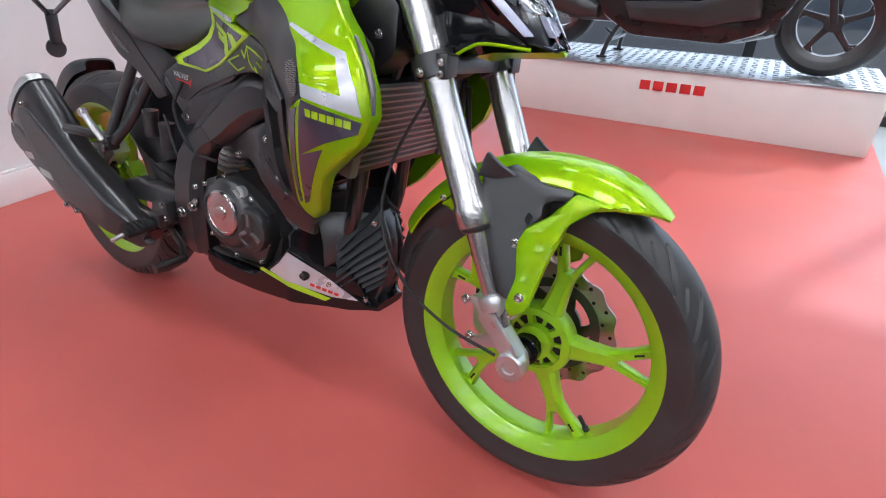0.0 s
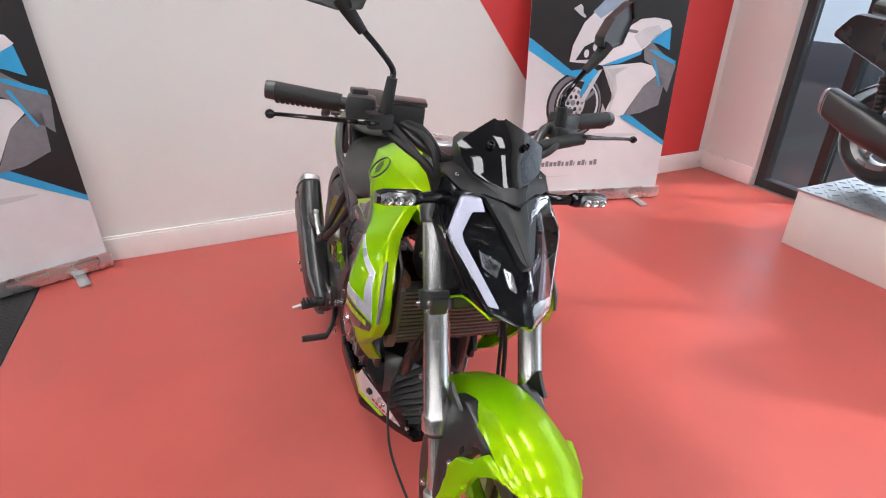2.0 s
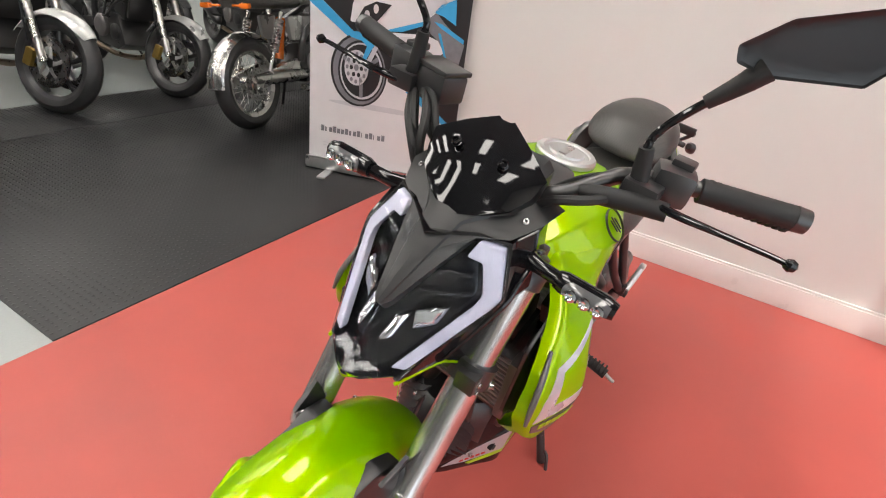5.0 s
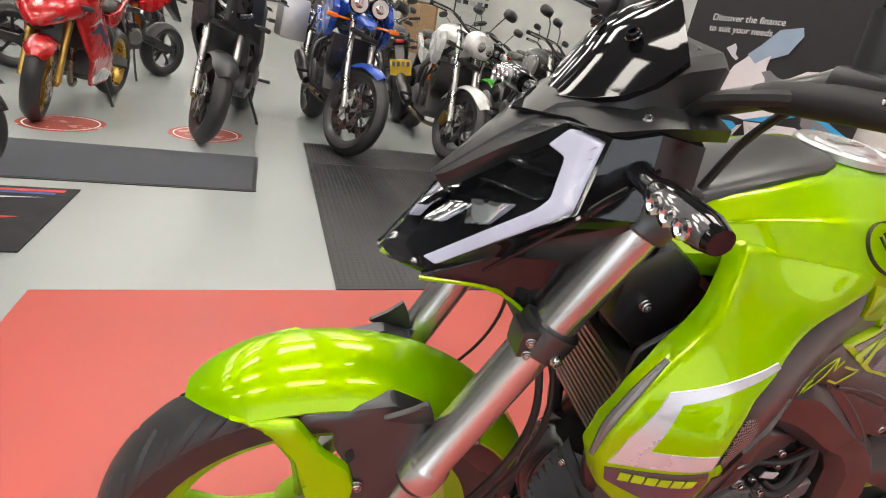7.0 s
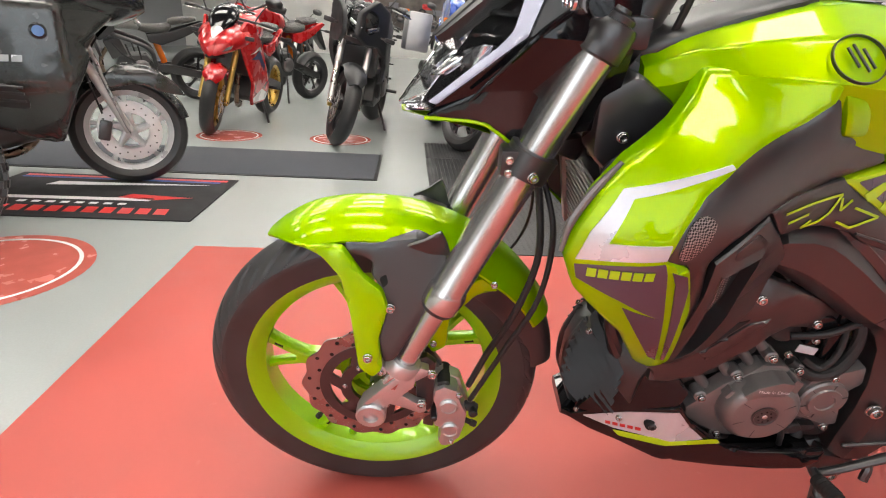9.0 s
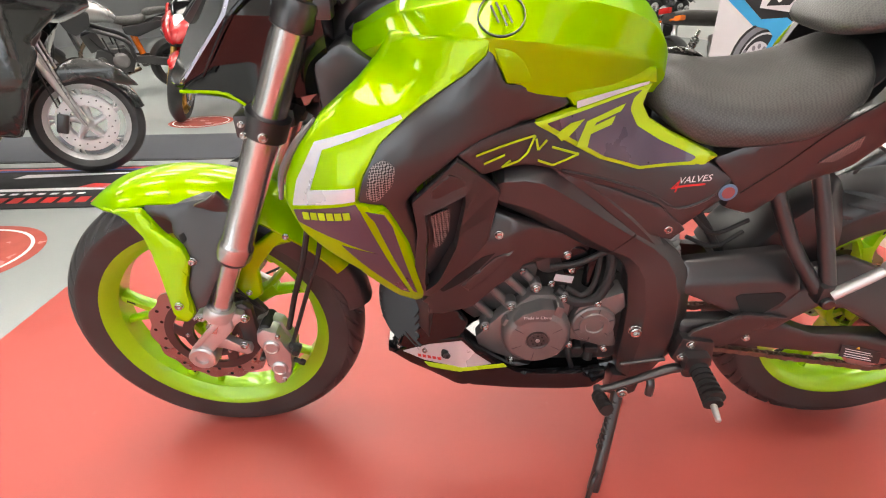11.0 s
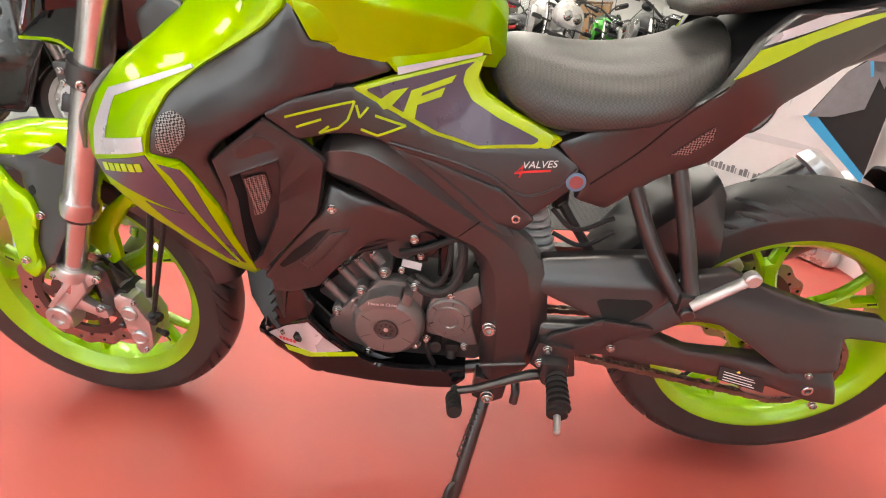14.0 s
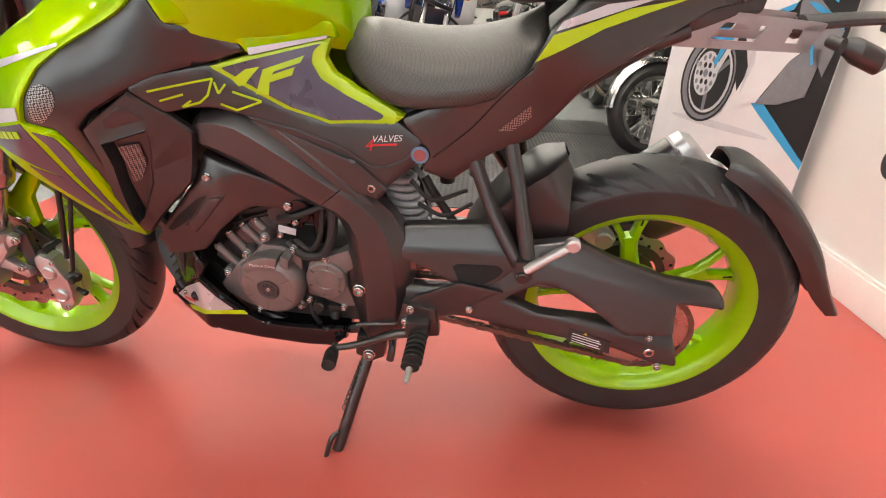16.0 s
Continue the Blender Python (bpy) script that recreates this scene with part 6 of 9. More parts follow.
for s in (1, -1):
    bp = part("belly_pan", panel([(-0.357, 0.238), (-0.400, 0.285), (-0.442, 0.328), (-0.503, 0.378), (-0.531, 0.343), (-0.570, 0.311), (-0.609, 0.286), (-0.650, 0.280), (-0.720, 0.281), (-0.780, 0.290), (-0.782, 0.264), (-0.757, 0.241), (-0.700, 0.237), (-0.605, 0.241), (-0.510, 0.252), (-0.44, 0.244), (-0.40, 0.236)], belly_y, 0.0, 0.008, 0.004, 0.012, 0.004, s), GLOSS, bike, "gloss black belly pan")
    part("belly_shoulder", panel([(-0.372, 0.268), (-0.395, 0.33), (-0.42, 0.385), (-0.455, 0.425), (-0.495, 0.425), (-0.515, 0.40), (-0.503, 0.372), (-0.442, 0.322), (-0.400, 0.279)], lambda x, z: belly_y(x, z) + 0.002 - 0.18 * max(0, z - 0.33), 0, 0.008, 0.005, 0.011, 0.004, s), GLOSS, bp)
    part("belly_silver", panel([(-0.385, 0.262), (-0.442, 0.320), (-0.502, 0.370), (-0.530, 0.336), (-0.560, 0.310), (-0.490, 0.297), (-0.430, 0.270)], belly_y, 0.0015, 0.001, 0.0002, 0.012, 0.002, s), SILVER, bp, "silver decal")
    part("belly_lime", panel([(-0.430, 0.266), (-0.491, 0.299), (-0.582, 0.312), (-0.590, 0.303), (-0.504, 0.292), (-0.44, 0.260)], belly_y, 0.0028, 0.001, 0.0002, 0.012, 0.002, s), LIME, bp, "lime decal")
    part("belly_recess", rod((-0.476, s * 0.130, 0.318), (-0.476, s * 0.1405, 0.318), 0.011, b=0.001), DARKHOLE, bp)
    bolt(bike, (-0.476, s * 0.138, 0.318), (0, s, 0), 0.008, SATIN)
    for k in range(5):
        x = -0.418 - 0.010 * k
        part("belly_mark", panel([(x, 0.272 + 0.005 * k), (x - 0.007, 0.2755 + 0.005 * k), (x - 0.006, 0.2815 + 0.005 * k), (x + 0.001, 0.278 + 0.005 * k)], belly_y, 0.003, 0.001, 0.0002, 0.013, 0, s), REDINK, bp)
part("belly_keel", loft([(-0.352, 0, 0.243, 0.045, 0.010), (-0.45, 0, 0.246, 0.105, 0.010), (-0.60, 0, 0.248, 0.145, 0.010), (-0.78, 0, 0.258, 0.145, 0.010)], 20, 4), GLOSS, bike, "gloss black belly pan floor")
GLOUVRE = mat("louvre_black", (0.012, 0.0125, 0.014), 0.45, vary=0.08)
grille_box = part("belly_grille", rings([[(x0, y, z) for y, x0 in ((-0.112, x - 0.100), (-0.030, x - 0.008), (0, x), (0.030, x - 0.008), (0.112, x - 0.100), (0.100, x - 0.125), (-0.100, x - 0.125))] for x, z in ((-0.372, 0.245), (-0.355, 0.29), (-0.342, 0.33), (-0.342, 0.39), (-0.356, 0.44), (-0.372, 0.455))]), MATT, bike, "black ribbed belly grille")
for s in (1, -1):
    for k in range(9):  # curved louvres falling steeply from the middle to the sides
        z = 0.300 + 0.0195 * k
        lp = []
        for y, drop, back in ((0.020, -0.004, 0.006), (0.040, 0.010, 0.018), (0.068, 0.036, 0.048), (0.096, 0.072, 0.080)):
            zz = max(0.262, z - drop)
            xz = np.interp(zz, (0.245, 0.29, 0.33, 0.39, 0.44, 0.455), (-0.372, -0.355, -0.342, -0.342, -0.356, -0.372))
            lp.append((xz - back, s * y, zz))
        part("louvre", rings([[p + Vector(d) for d in ((0.006, s * 0.004, -0.006), (0.008, s * 0.006, -0.003), (-0.003, -s * 0.001, 0.010), (-0.007, -s * 0.004, 0.009))] for p in smoothed(lp, 5)]), GLOUVRE, grille_box)
    part("grille_edge", tube([(-0.376, s * 0.020, 0.252), (-0.360, s * 0.020, 0.29), (-0.346, s * 0.020, 0.33), (-0.346, s * 0.020, 0.39), (-0.366, s * 0.020, 0.445)], 0.006, 8), SATIN, grille_box)
    for q in ((-0.384, 0.050, 0.262), (-0.440, 0.104, 0.300), (-0.360, 0.030, 0.345), (-0.376, 0.036, 0.437)):
        bolt(bike, (q[0] + 0.006, s * (q[1] + 0.004), q[2]), (0.75, s * 0.66, 0), 0.0062)
part("exhaust_header", tube([(-0.53, 0, 0.60), (-0.47, -0.01, 0.60), (-0.43, -0.03, 0.52), (-0.43, -0.06, 0.40), (-0.52, -0.07, 0.28), (-0.70, -0.09, 0.25), (-0.92, -0.13, 0.28), (-1.05, -0.17, 0.33)], 0.019, 14), mat("burnt_pipe", (0.08, 0.07, 0.065), 0.4, 0.8), bike)

# radiator
rad = part("radiator", box((-0.345, 0, 0.645), (0.03, 0.30, 0.165), 0.005, m=pose(0, 0, 0, 0, 12, 0)), SATIN, bike, "finned radiator between the shrouds")
for k in range(13):
    part("cooling_tube", box((-0.3295 + 0.0025 * (k - 6) * 0.98, 0, 0.645 + 0.0115 * (k - 6)), (0.006, 0.27, 0.0045), 0.001, m=pose(0, 0, 0, 0, 12, 0)), mat("radiator_fin", (0.30, 0.29, 0.28), 0.4, 0.8), rad)
for s in (1, -1):
    part("side_tank", box((-0.338, s * 0.142, 0.645), (0.036, 0.022, 0.17), 0.005, m=pose(0, 0, 0, 0, 12, 0)), ENGINE_GREY, rad)
    part("inner_duct", panel([(-0.29, 0.78), (-0.36, 0.84), (-0.42, 0.80), (-0.44, 0.62), (-0.38, 0.56), (-0.30, 0.62)], lambda x, z: 0.155 + 0.3 * max(0, -0.34 - x), 0, 0.004, 0.002, 0.02, 0.01, s), MATT, bike)
    part("side_box", panel([(-0.285, 0.85), (-0.33, 0.88), (-0.39, 0.84), (-0.40, 0.75), (-0.34, 0.73), (-0.29, 0.77)], lambda x, z: 0.098, 0, 0.05, 0.01, 0.02, 0.012, s), MATT, bike)
    bolt(bike, (-0.325, s * 0.099, 0.80), (0, s, 0), 0.008)
    bolt(bike, (-0.325, s * 0.156, 0.795), (0, s, 0), 0.008)
part("horn", lathe([(0.03, 0), (0.034, 0.01), (0.034, 0.02), (0.026, 0.026), (0.02, 0.024), (0.012, 0.03), (0, 0.03)], (-0.345, -0.150, 0.732), (-0.1, -0.165, 0.732), 32), mat("horn_bronze", (0.30, 0.26, 0.2), 0.35, 0.9), bike)

# exhaust silencer: along an axis rising 34 degrees to the rear
def on_axis(t, n, y):
    return Vector((-0.829 * t + 0.559 * n, y, 0.559 * t + 0.829 * n))


def sil_ring(t, n, h, w, lean=0.0, m=28):
    out = []
    for k in range(m):
        a = 2 * math.pi * k / m
        ca, sa = math.cos(a), math.sin(a)
        dn = h * math.copysign(abs(sa) ** 0.75, sa)
        out.append(on_axis(t - lean * dn, n + dn, -0.182 - w * math.copysign(abs(ca) ** 0.7, ca)))
    return out


ex = part("silencer", rings([sil_ring(0.95, -0.30, 0.024, 0.024), sil_ring(1.03, -0.325, 0.034, 0.03), sil_ring(1.08, -0.345, 0.054, 0.04), sil_ring(1.18, -0.375, 0.072, 0.044), sil_ring(1.27, -0.398, 0.084, 0.045, 0.1), sil_ring(1.40, -0.393, 0.100, 0.045, 0.2), sil_ring(1.515, -0.384, 0.104, 0.044, 0.25)]), SATIN, bike, "satin black angular exhaust silencer")
part("end_cap", rings([sil_ring(1.522, -0.384, 0.105, 0.046, 0.25), sil_ring(1.542, -0.382, 0.104, 0.045, 0.25), sil_ring(1.555, -0.382, 0.090, 0.036, 0.25)]), ALU, ex, "bare aluminium end cap")
part("tail_pipe", rings([sil_ring(1.54, -0.39, 0.034, 0.026), sil_ring(1.565, -0.39, 0.034, 0.026), sil_ring(1.565, -0.39, 0.028, 0.021), sil_ring(1.545, -0.39, 0.026, 0.020)]), ALU, ex)
part("heat_shield", panel([(-0.829 * t + 0.559 * n, 0.559 * t + 0.829 * n) for t, n in ((0.93, -0.305), (1.02, -0.300), (1.12, -0.316), (1.22, -0.328), (1.33, -0.334), (1.45, -0.340), (1.505, -0.36), (1.50, -0.405), (1.44, -0.445), (1.33, -0.452), (1.22, -0.445), (1.12, -0.42), (1.03, -0.375), (0.95, -0.34))], lambda x, z: 0.229 - 0.20 * max(0, x + 1.08), 0, 0.010, 0.008, 0.012, 0.010, -1), MATT, ex, "matt black heat shield")
part("lower_shield", panel([(-1.19, 0.315), (-1.28, 0.352), (-1.38, 0.412), (-1.48, 0.47), (-1.53, 0.475), (-1.545, 0.44), (-1.53, 0.415), (-1.472, 0.382), (-1.391, 0.342), (-1.320, 0.300), (-1.25, 0.282), (-1.21, 0.283)], lambda x, z: 0.226, 0, 0.006, 0.004, 0.02, 0.008, -1), SATIN, ex)
for q in ((-1.410, 0.540), (-1.275, 0.297), (-1.223, 0.292)):
    bolt(bike, (q[0], -0.230 if q[1] > 0.4 else -0.228, q[1]), (0, -1, 0), 0.009)
for poly in ([(-1.478, 0.402), (-1.436, 0.405), (-1.425, 0.388), (-1.463, 0.386)], [(-1.408, 0.371), (-1.346, 0.368), (-1.334, 0.347), (-1.395, 0.352)]):
    part("shield_slot", panel(poly, lambda a, b: 0.2262, 0.001, 0.002, 0.0004, 0.02, 0.004, -1), ALU, ex)
part("silencer_hanger", tube([(-1.12, -0.165, 0.495), (-1.20, -0.19, 0.50), (-1.26, -0.20, 0.50)], 0.012, 8), SATIN, bike)

# handlebar and controls
BY = -0.015
part("handlebar", tube([(-0.440, BY - 0.375, 1.088), (-0.40, BY - 0.25, 1.083), (-0.366, BY - 0.175, 1.073), (-0.350, BY - 0.15, 1.058), (-0.312, BY - 0.112, 1.030), (-0.302, BY - 0.05, 1.006), (-0.302, BY + 0.05, 1.006), (-0.312, BY + 0.112, 1.030), (-0.350, BY + 0.15, 1.058), (-0.366, BY + 0.175, 1.073), (-0.40, BY + 0.25, 1.083), (-0.440, BY + 0.375, 1.088)], 0.0115, 14), SATIN, bike, "black handlebar")
for s in (1, -1):
    part("bar_clamp", box((-0.304, BY + s * 0.045, 0.998), (0.042, 0.033, 0.046), 0.008), SATIN, bike)
for s in (1, -1):
    def H(x, y, z):
        return (x, BY + s * y, z)
    gr = part("grip", tube([H(-0.403, 0.26, 1.083), H(-0.441, 0.374, 1.089)], 0.0168, 18, 2), GRIP, bike, "black rubber grip")
    part("grip_rib", joined(*(tube([H(-0.407 - 0.0032 * k, 0.268 + 0.009 * k, 1.0835), H(-0.4085 - 0.0032 * k, 0.272 + 0.009 * k, 1.0837)], 0.0174, 16, 1) for k in range(12))), GRIP, gr)
    part("bar_end", tube([H(-0.441, 0.374, 1.089), H(-0.446, 0.390, 1.0895)], [0.0175, 0.0165], 16, 2), SATIN, gr)
    part("switch_box", joined(box(H(-0.388, 0.225, 1.08), (0.052, 0.055, 0.05), 0.012, m=pose(0, 0, 0, 0, 0, s * 16)), box(H(-0.40, 0.228, 1.108), (0.03, 0.03, 0.012), 0.004)), MATT, bike, "black switch housing")
    part("switch", box(H(-0.415, 0.228, 1.10), (0.008, 0.018, 0.012), 0.003), REDINK if s < 0 else SATIN, bike)
    part("lever_perch", joined(box(H(-0.352, 0.20, 1.068), (0.05, 0.05, 0.03), 0.008), lathe([(0.018, 0), (0.018, 0.028)], H(-0.38, 0.19, 1.068), H(-0.37, 0.26, 1.072), 16)), SATIN, bike)
    part("lever", tube([H(-0.335, 0.205, 1.066), H(-0.325, 0.25, 1.068), H(-0.338, 0.31, 1.066), H(-0.345, 0.365, 1.066), H(-0.345, 0.388, 1.066)], [0.009, 0.0075, 0.0055, 0.005, 0.005], 10, flat=0.7), GLOSS, bike, "black hand lever")
    part("lever_ball", lathe([(0.001, -0.0085), (0.006, -0.006), (0.0085, 0), (0.006, 0.006), (0.001, 0.0085)], H(-0.345, 0.39, 1.066), H(-0.345, 1, 1.066), 16), GLOSS, bike)
    my = 0.0 if s > 0 else 0.022
    part("mirror_boot", tube([H(-0.347, 0.193, 1.070), H(-0.345, 0.188, 1.098), H(-0.342, 0.183, 1.124 + my)], [0.0125, 0.0118, 0.0098], 12), GRIP, bike)
    part("mirror_stem", tube([H(-0.342, 0.183, 1.118 + my), H(-0.345, 0.184, 1.139 + my), H(-0.346, 0.199 + my * 0.5, 1.168 + my), H(-0.347, 0.226 + my, 1.206 + my * 0.8)], 0.0055, 10), GLOSS, bike)
    part("mirror_knuckle", tube([H(-0.347, 0.219 + my, 1.197 + my * 0.8), H(-0.348, 0.245 + my, 1.230 + my * 0.6), H(-0.352, 0.258 + my, 1.250 + my * 0.5)], [0.0085, 0.012, 0.0155], 12), GRIP, bike)
    mi = part("mirror", panel([(0.203, 1.266), (0.237, 1.302), (0.329, 1.343), (0.370, 1.314), (0.333, 1.256), (0.244, 1.242), (0.209, 1.249)], lambda a, b: 0.185 + 0.82 * a, 0, 0.028, 0.008, 0.012, 0.003, 1), NOSE, bike, "angular black rear-view mirror")
    gl = part("mirror_glass", panel([(0.213, 1.267), (0.242, 1.296), (0.327, 1.334), (0.361, 1.312), (0.329, 1.264), (0.247, 1.251), (0.218, 1.256)], lambda a, b: 0.1855 + 0.82 * a, 0.001, 0.001, 0.0004, 0.012, 0.008, 1), mat("mirror_silver", (0.8, 0.8, 0.8), 0.02, 1.0, vary=0.0, fine=0, rvary=0.0), mi)
    for ob in (mi, gl):
        for v in ob.data.vertices:
            a, d, b = v.co
            v.co = (-d, BY + s * (a + 0.020 + my), b)
part("lever_sleeve", tube([(-0.314, 0.118, 1.043), (-0.318, 0.135, 1.047), (-0.326, 0.185, 1.057), (-0.331, 0.228, 1.063)], [0.009, 0.013, 0.014, 0.0125], 14), GRIP, bike, "black rubber lever sleeve")
res = part("brake_reservoir", box((-0.360, -0.163, 1.079), (0.052, 0.074, 0.044), 0.007, m=pose(0, 0, 0, 0, 0, -14)), MATT, bike, "square black brake fluid reservoir")
part("reservoir_lid", box((-0.360, -0.163, 1.105), (0.056, 0.079, 0.008), 0.003, m=pose(0, 0, 0, 0, 0, -14)), SATIN, res)
for pts, r in ((((-0.34, -0.19, 1.06), (-0.30, -0.15, 1.02), (-0.275, -0.11, 0.97), (-0.29, -0.09, 0.90), (-0.30, -0.06, 0.80)), 0.0075), (((-0.35, -0.2, 1.05), (-0.31, -0.17, 1.03), (-0.28, -0.13, 1.0), (-0.29, -0.10, 0.93)), 0.008), (((-0.365, -0.21, 1.065), (-0.33, -0.15, 1.07), (-0.30, -0.11, 1.03), (-0.31, -0.08, 0.95), (-0.33, -0.06, 0.86)), 0.006), (((-0.35, -0.18, 1.07), (-0.30, -0.135, 1.05), (-0.275, -0.115, 1.0), (-0.30, -0.10, 0.92), (-0.35, -0.09, 0.86)), 0.007),
               (((-0.36, 0.19, 1.06), (-0.30, 0.14, 1.045), (-0.29, 0.08, 1.01), (-0.33, 0.05, 0.92)), 0.007), (((-0.37, 0.19, 1.075), (-0.38, 0.12, 1.05), (-0.39, 0.06, 0.99), (-0.38, 0.04, 0.92)), 0.005),
               (((-0.235, 0.06, 0.72), (-0.245, 0.095, 0.62), (-0.225, 0.10, 0.52), (-0.19, 0.09, 0.42), (-0.165, 0.085, 0.34)), 0.0055), (((-0.24, 0.05, 0.73), (-0.262, 0.09, 0.65), (-0.255, 0.10, 0.54), (-0.215, 0.095, 0.43), (-0.17, 0.09, 0.31)), 0.0045),
               (((-0.24, -0.06, 0.72), (-0.27, -0.12, 0.60), (-0.26, -0.155, 0.50), (-0.20, -0.165, 0.41), (-0.12, -0.145, 0.345), (-0.03, -0.122, 0.31)), 0.003)):
    part("cable", tube(pts, r, 8), GRIP, bike)

# headlight, nose and fly screen
CHEEK = [(-0.070, 0.801), (-0.138, 0.804), (-0.166, 0.794), (-0.198, 0.772), (-0.220, 0.786), (-0.240, 0.830), (-0.268, 0.888), (-0.280, 0.930), (-0.235, 0.925), (-0.190, 0.893), (-0.130, 0.838), (-0.085, 0.812)]
def face(y, z):
    """The front of the lamp: how far ahead it stands at y, z."""
    return -0.048 - 0.66 * abs(y) - 0.66 * (z - 0.824)


OUT = [(0.0, 0.800), (0.020, 0.797), (0.057, 0.808), (0.119, 0.916), (0.092, 0.982), (0.052, 0.985), (0.0, 0.975)]
BACK = [(0.0, 0.772), (0.05, 0.772), (0.088, 0.795), (0.124, 0.915), (0.108, 0.995), (0.05, 1.015), (0.0, 1.015)]
hb = bmesh.new()
rows_ = []
for off, pts, x in ((-0.026, [(y * 0.93, 0.89 + (z - 0.89) * 0.93) for y, z in OUT], None), (-0.001, [(y * 0.965, 0.89 + (z - 0.89) * 0.965) for y, z in OUT], None), (0.0, OUT, None), (-0.014, [(y * 1.01, z) for y, z in OUT], None), (0, BACK, -0.25), (0, [(y * 0.9, 0.9 + (z - 0.9) * 0.9) for y, z in BACK], -0.31)):
    full = pts + [(-y, z) for y, z in pts[-2:0:-1]]
    rows_.append([hb.verts.new(((face(y, z) + off) if x is None else x, y, z)) for y, z in full])
for a, b in zip(rows_, rows_[1:]):
    for k in range(12):
        hb.faces.new((a[k], a[(k + 1) % 12], b[(k + 1) % 12], b[k]))
hb.faces.new(rows_[0][:7])
hb.faces.new(rows_[0][6:] + rows_[0][:1])
hb.faces.new(rows_[-1])
hl = part("headlight", hb, GLOSS, bike, "faceted black headlight with pale daylight strips", smooth=25)


def lamp_piece(name, poly, material, off, thick, parent, s, label="", tilt=0.0):
    ob = part(name, panel(poly, lambda a, b: face(a, b) + tilt * (b - 0.87), off, thick, min(0.003, thick * 0.5), 0.009, 0.003, 1), material, parent, label)
    for v in ob.data.vertices:
        a, d, b = v.co
        v.co = (d, s * a, b)
    return ob


for s in (1, -1):
    lamp_piece("daylight_strip", [(0.058, 0.977), (0.087, 0.974), (0.113, 0.920), (0.110, 0.906), (0.061, 0.817), (0.044, 0.817), (0.090, 0.905), (0.092, 0.918), (0.074, 0.953), (0.054, 0.957)], STRIP, 0.002, 0.012, hl, s, "pale violet daylight strip")
    lamp_piece("reflector", [(0.034, 0.885), (0.068, 0.898), (0.062, 0.868), (0.038, 0.855)], REFLECT, -0.010, 0.01, hl, s, "chrome reflector", 0.5)
    lamp_piece("reflector", [(0.016, 0.872), (0.030, 0.876), (0.028, 0.85), (0.016, 0.846)], REFLECT, -0.008, 0.012, hl, s, "", -0.5)
    lamp_piece("reflector", [(0.044, 0.852), (0.058, 0.862), (0.052, 0.838), (0.040, 0.832)], REFLECT, -0.012, 0.008, hl, s, "", 0.8)
    lamp_piece("reflector_fin", [(0.028, 0.935), (0.068, 0.935), (0.07, 0.930), (0.030, 0.927)], GLOSS, -0.006, 0.012, hl, s)
    lamp_piece("reflector_fin", [(0.020, 0.905), (0.076, 0.912), (0.077, 0.907), (0.022, 0.899)], GLOSS, -0.010, 0.012, hl, s)
    lens = lamp_piece("lens", [(0.001, 0.804), (0.001, 0.888), (0.024, 0.962), (0.056, 0.982), (0.090, 0.979), (0.117, 0.918), (0.113, 0.904), (0.058, 0.810), (0.020, 0.802)], LENS, 0.006, 0.003, hl, s, "clear lens")
    lens.visible_shadow = False
    bolt(bike, (-0.245, s * 0.086, 1.000), (0.3, s * 0.35, 0.8), 0.0055)
    part("cheek_trim", tube([(-0.255, s * 0.118, 0.965), (-0.21, s * 0.119, 0.93), (-0.185, s * 0.117, 0.905), (-0.125, s * 0.088, 0.83)], [0.003, 0.004, 0.004, 0.002], 8), GLOSS, hl)
beak = []
for x, z, w, drop in ((-0.315, 1.030, 0.112, 0.022), (-0.255, 1.022, 0.108, 0.020), (-0.212, 1.004, 0.088, 0.018), (-0.185, 0.990, 0.052, 0.010), (-0.135, 0.948, 0.032, 0.007), (-0.090, 0.905, 0.013, 0.004), (-0.080, 0.895, 0.005, 0.002)):
    beak.append([(x, -w, z - drop), (x + 0.001, -w * 0.55, z - drop * 0.35), (x + 0.002, -w * 0.5, z), (x + 0.003, 0, z + 0.004), (x + 0.002, w * 0.5, z), (x + 0.001, w * 0.55, z - drop * 0.35), (x, w, z - drop), (x - 0.012, w * 0.9, z - drop - 0.014), (x - 0.012, -w * 0.9, z - drop - 0.014)])
part("beak", rings(beak), NOSE, hl, "matt black nose cover", smooth=30)
part("chin", rings([[(x, y, z) for y, z in ((-w, z0), (-w * 0.5, z0 - 0.006), (0, z0 - 0.009), (w * 0.5, z0 - 0.006), (w, z0), (0, z0 + 0.002))] for x, w, z0 in ((-0.036, 0.010, 0.800), (-0.055, 0.030, 0.797), (-0.085, 0.046, 0.794), (-0.13, 0.058, 0.790), (-0.16, 0.060, 0.782))]), GREEN, hl, "lime chin trim")
for s in (1, -1):
    cheek_y = lambda x, z: 0.094 - 0.26 * max(0, x + 0.20) - 0.10 * max(0, 0.80 - z)
    part("cheek", panel(CHEEK, cheek_y, 0.0, 0.006, 0.003, 0.012, 0.006, s), GLOSS, hl, "gloss black cowl side")
    part("chin_rim", tube([(x, s * (cheek_y(x, z) - 0.002), z - 0.002) for x, z in CHEEK[:4]], 0.0028, 8, 4), GREEN, hl, "thin lime rim")
scr = []
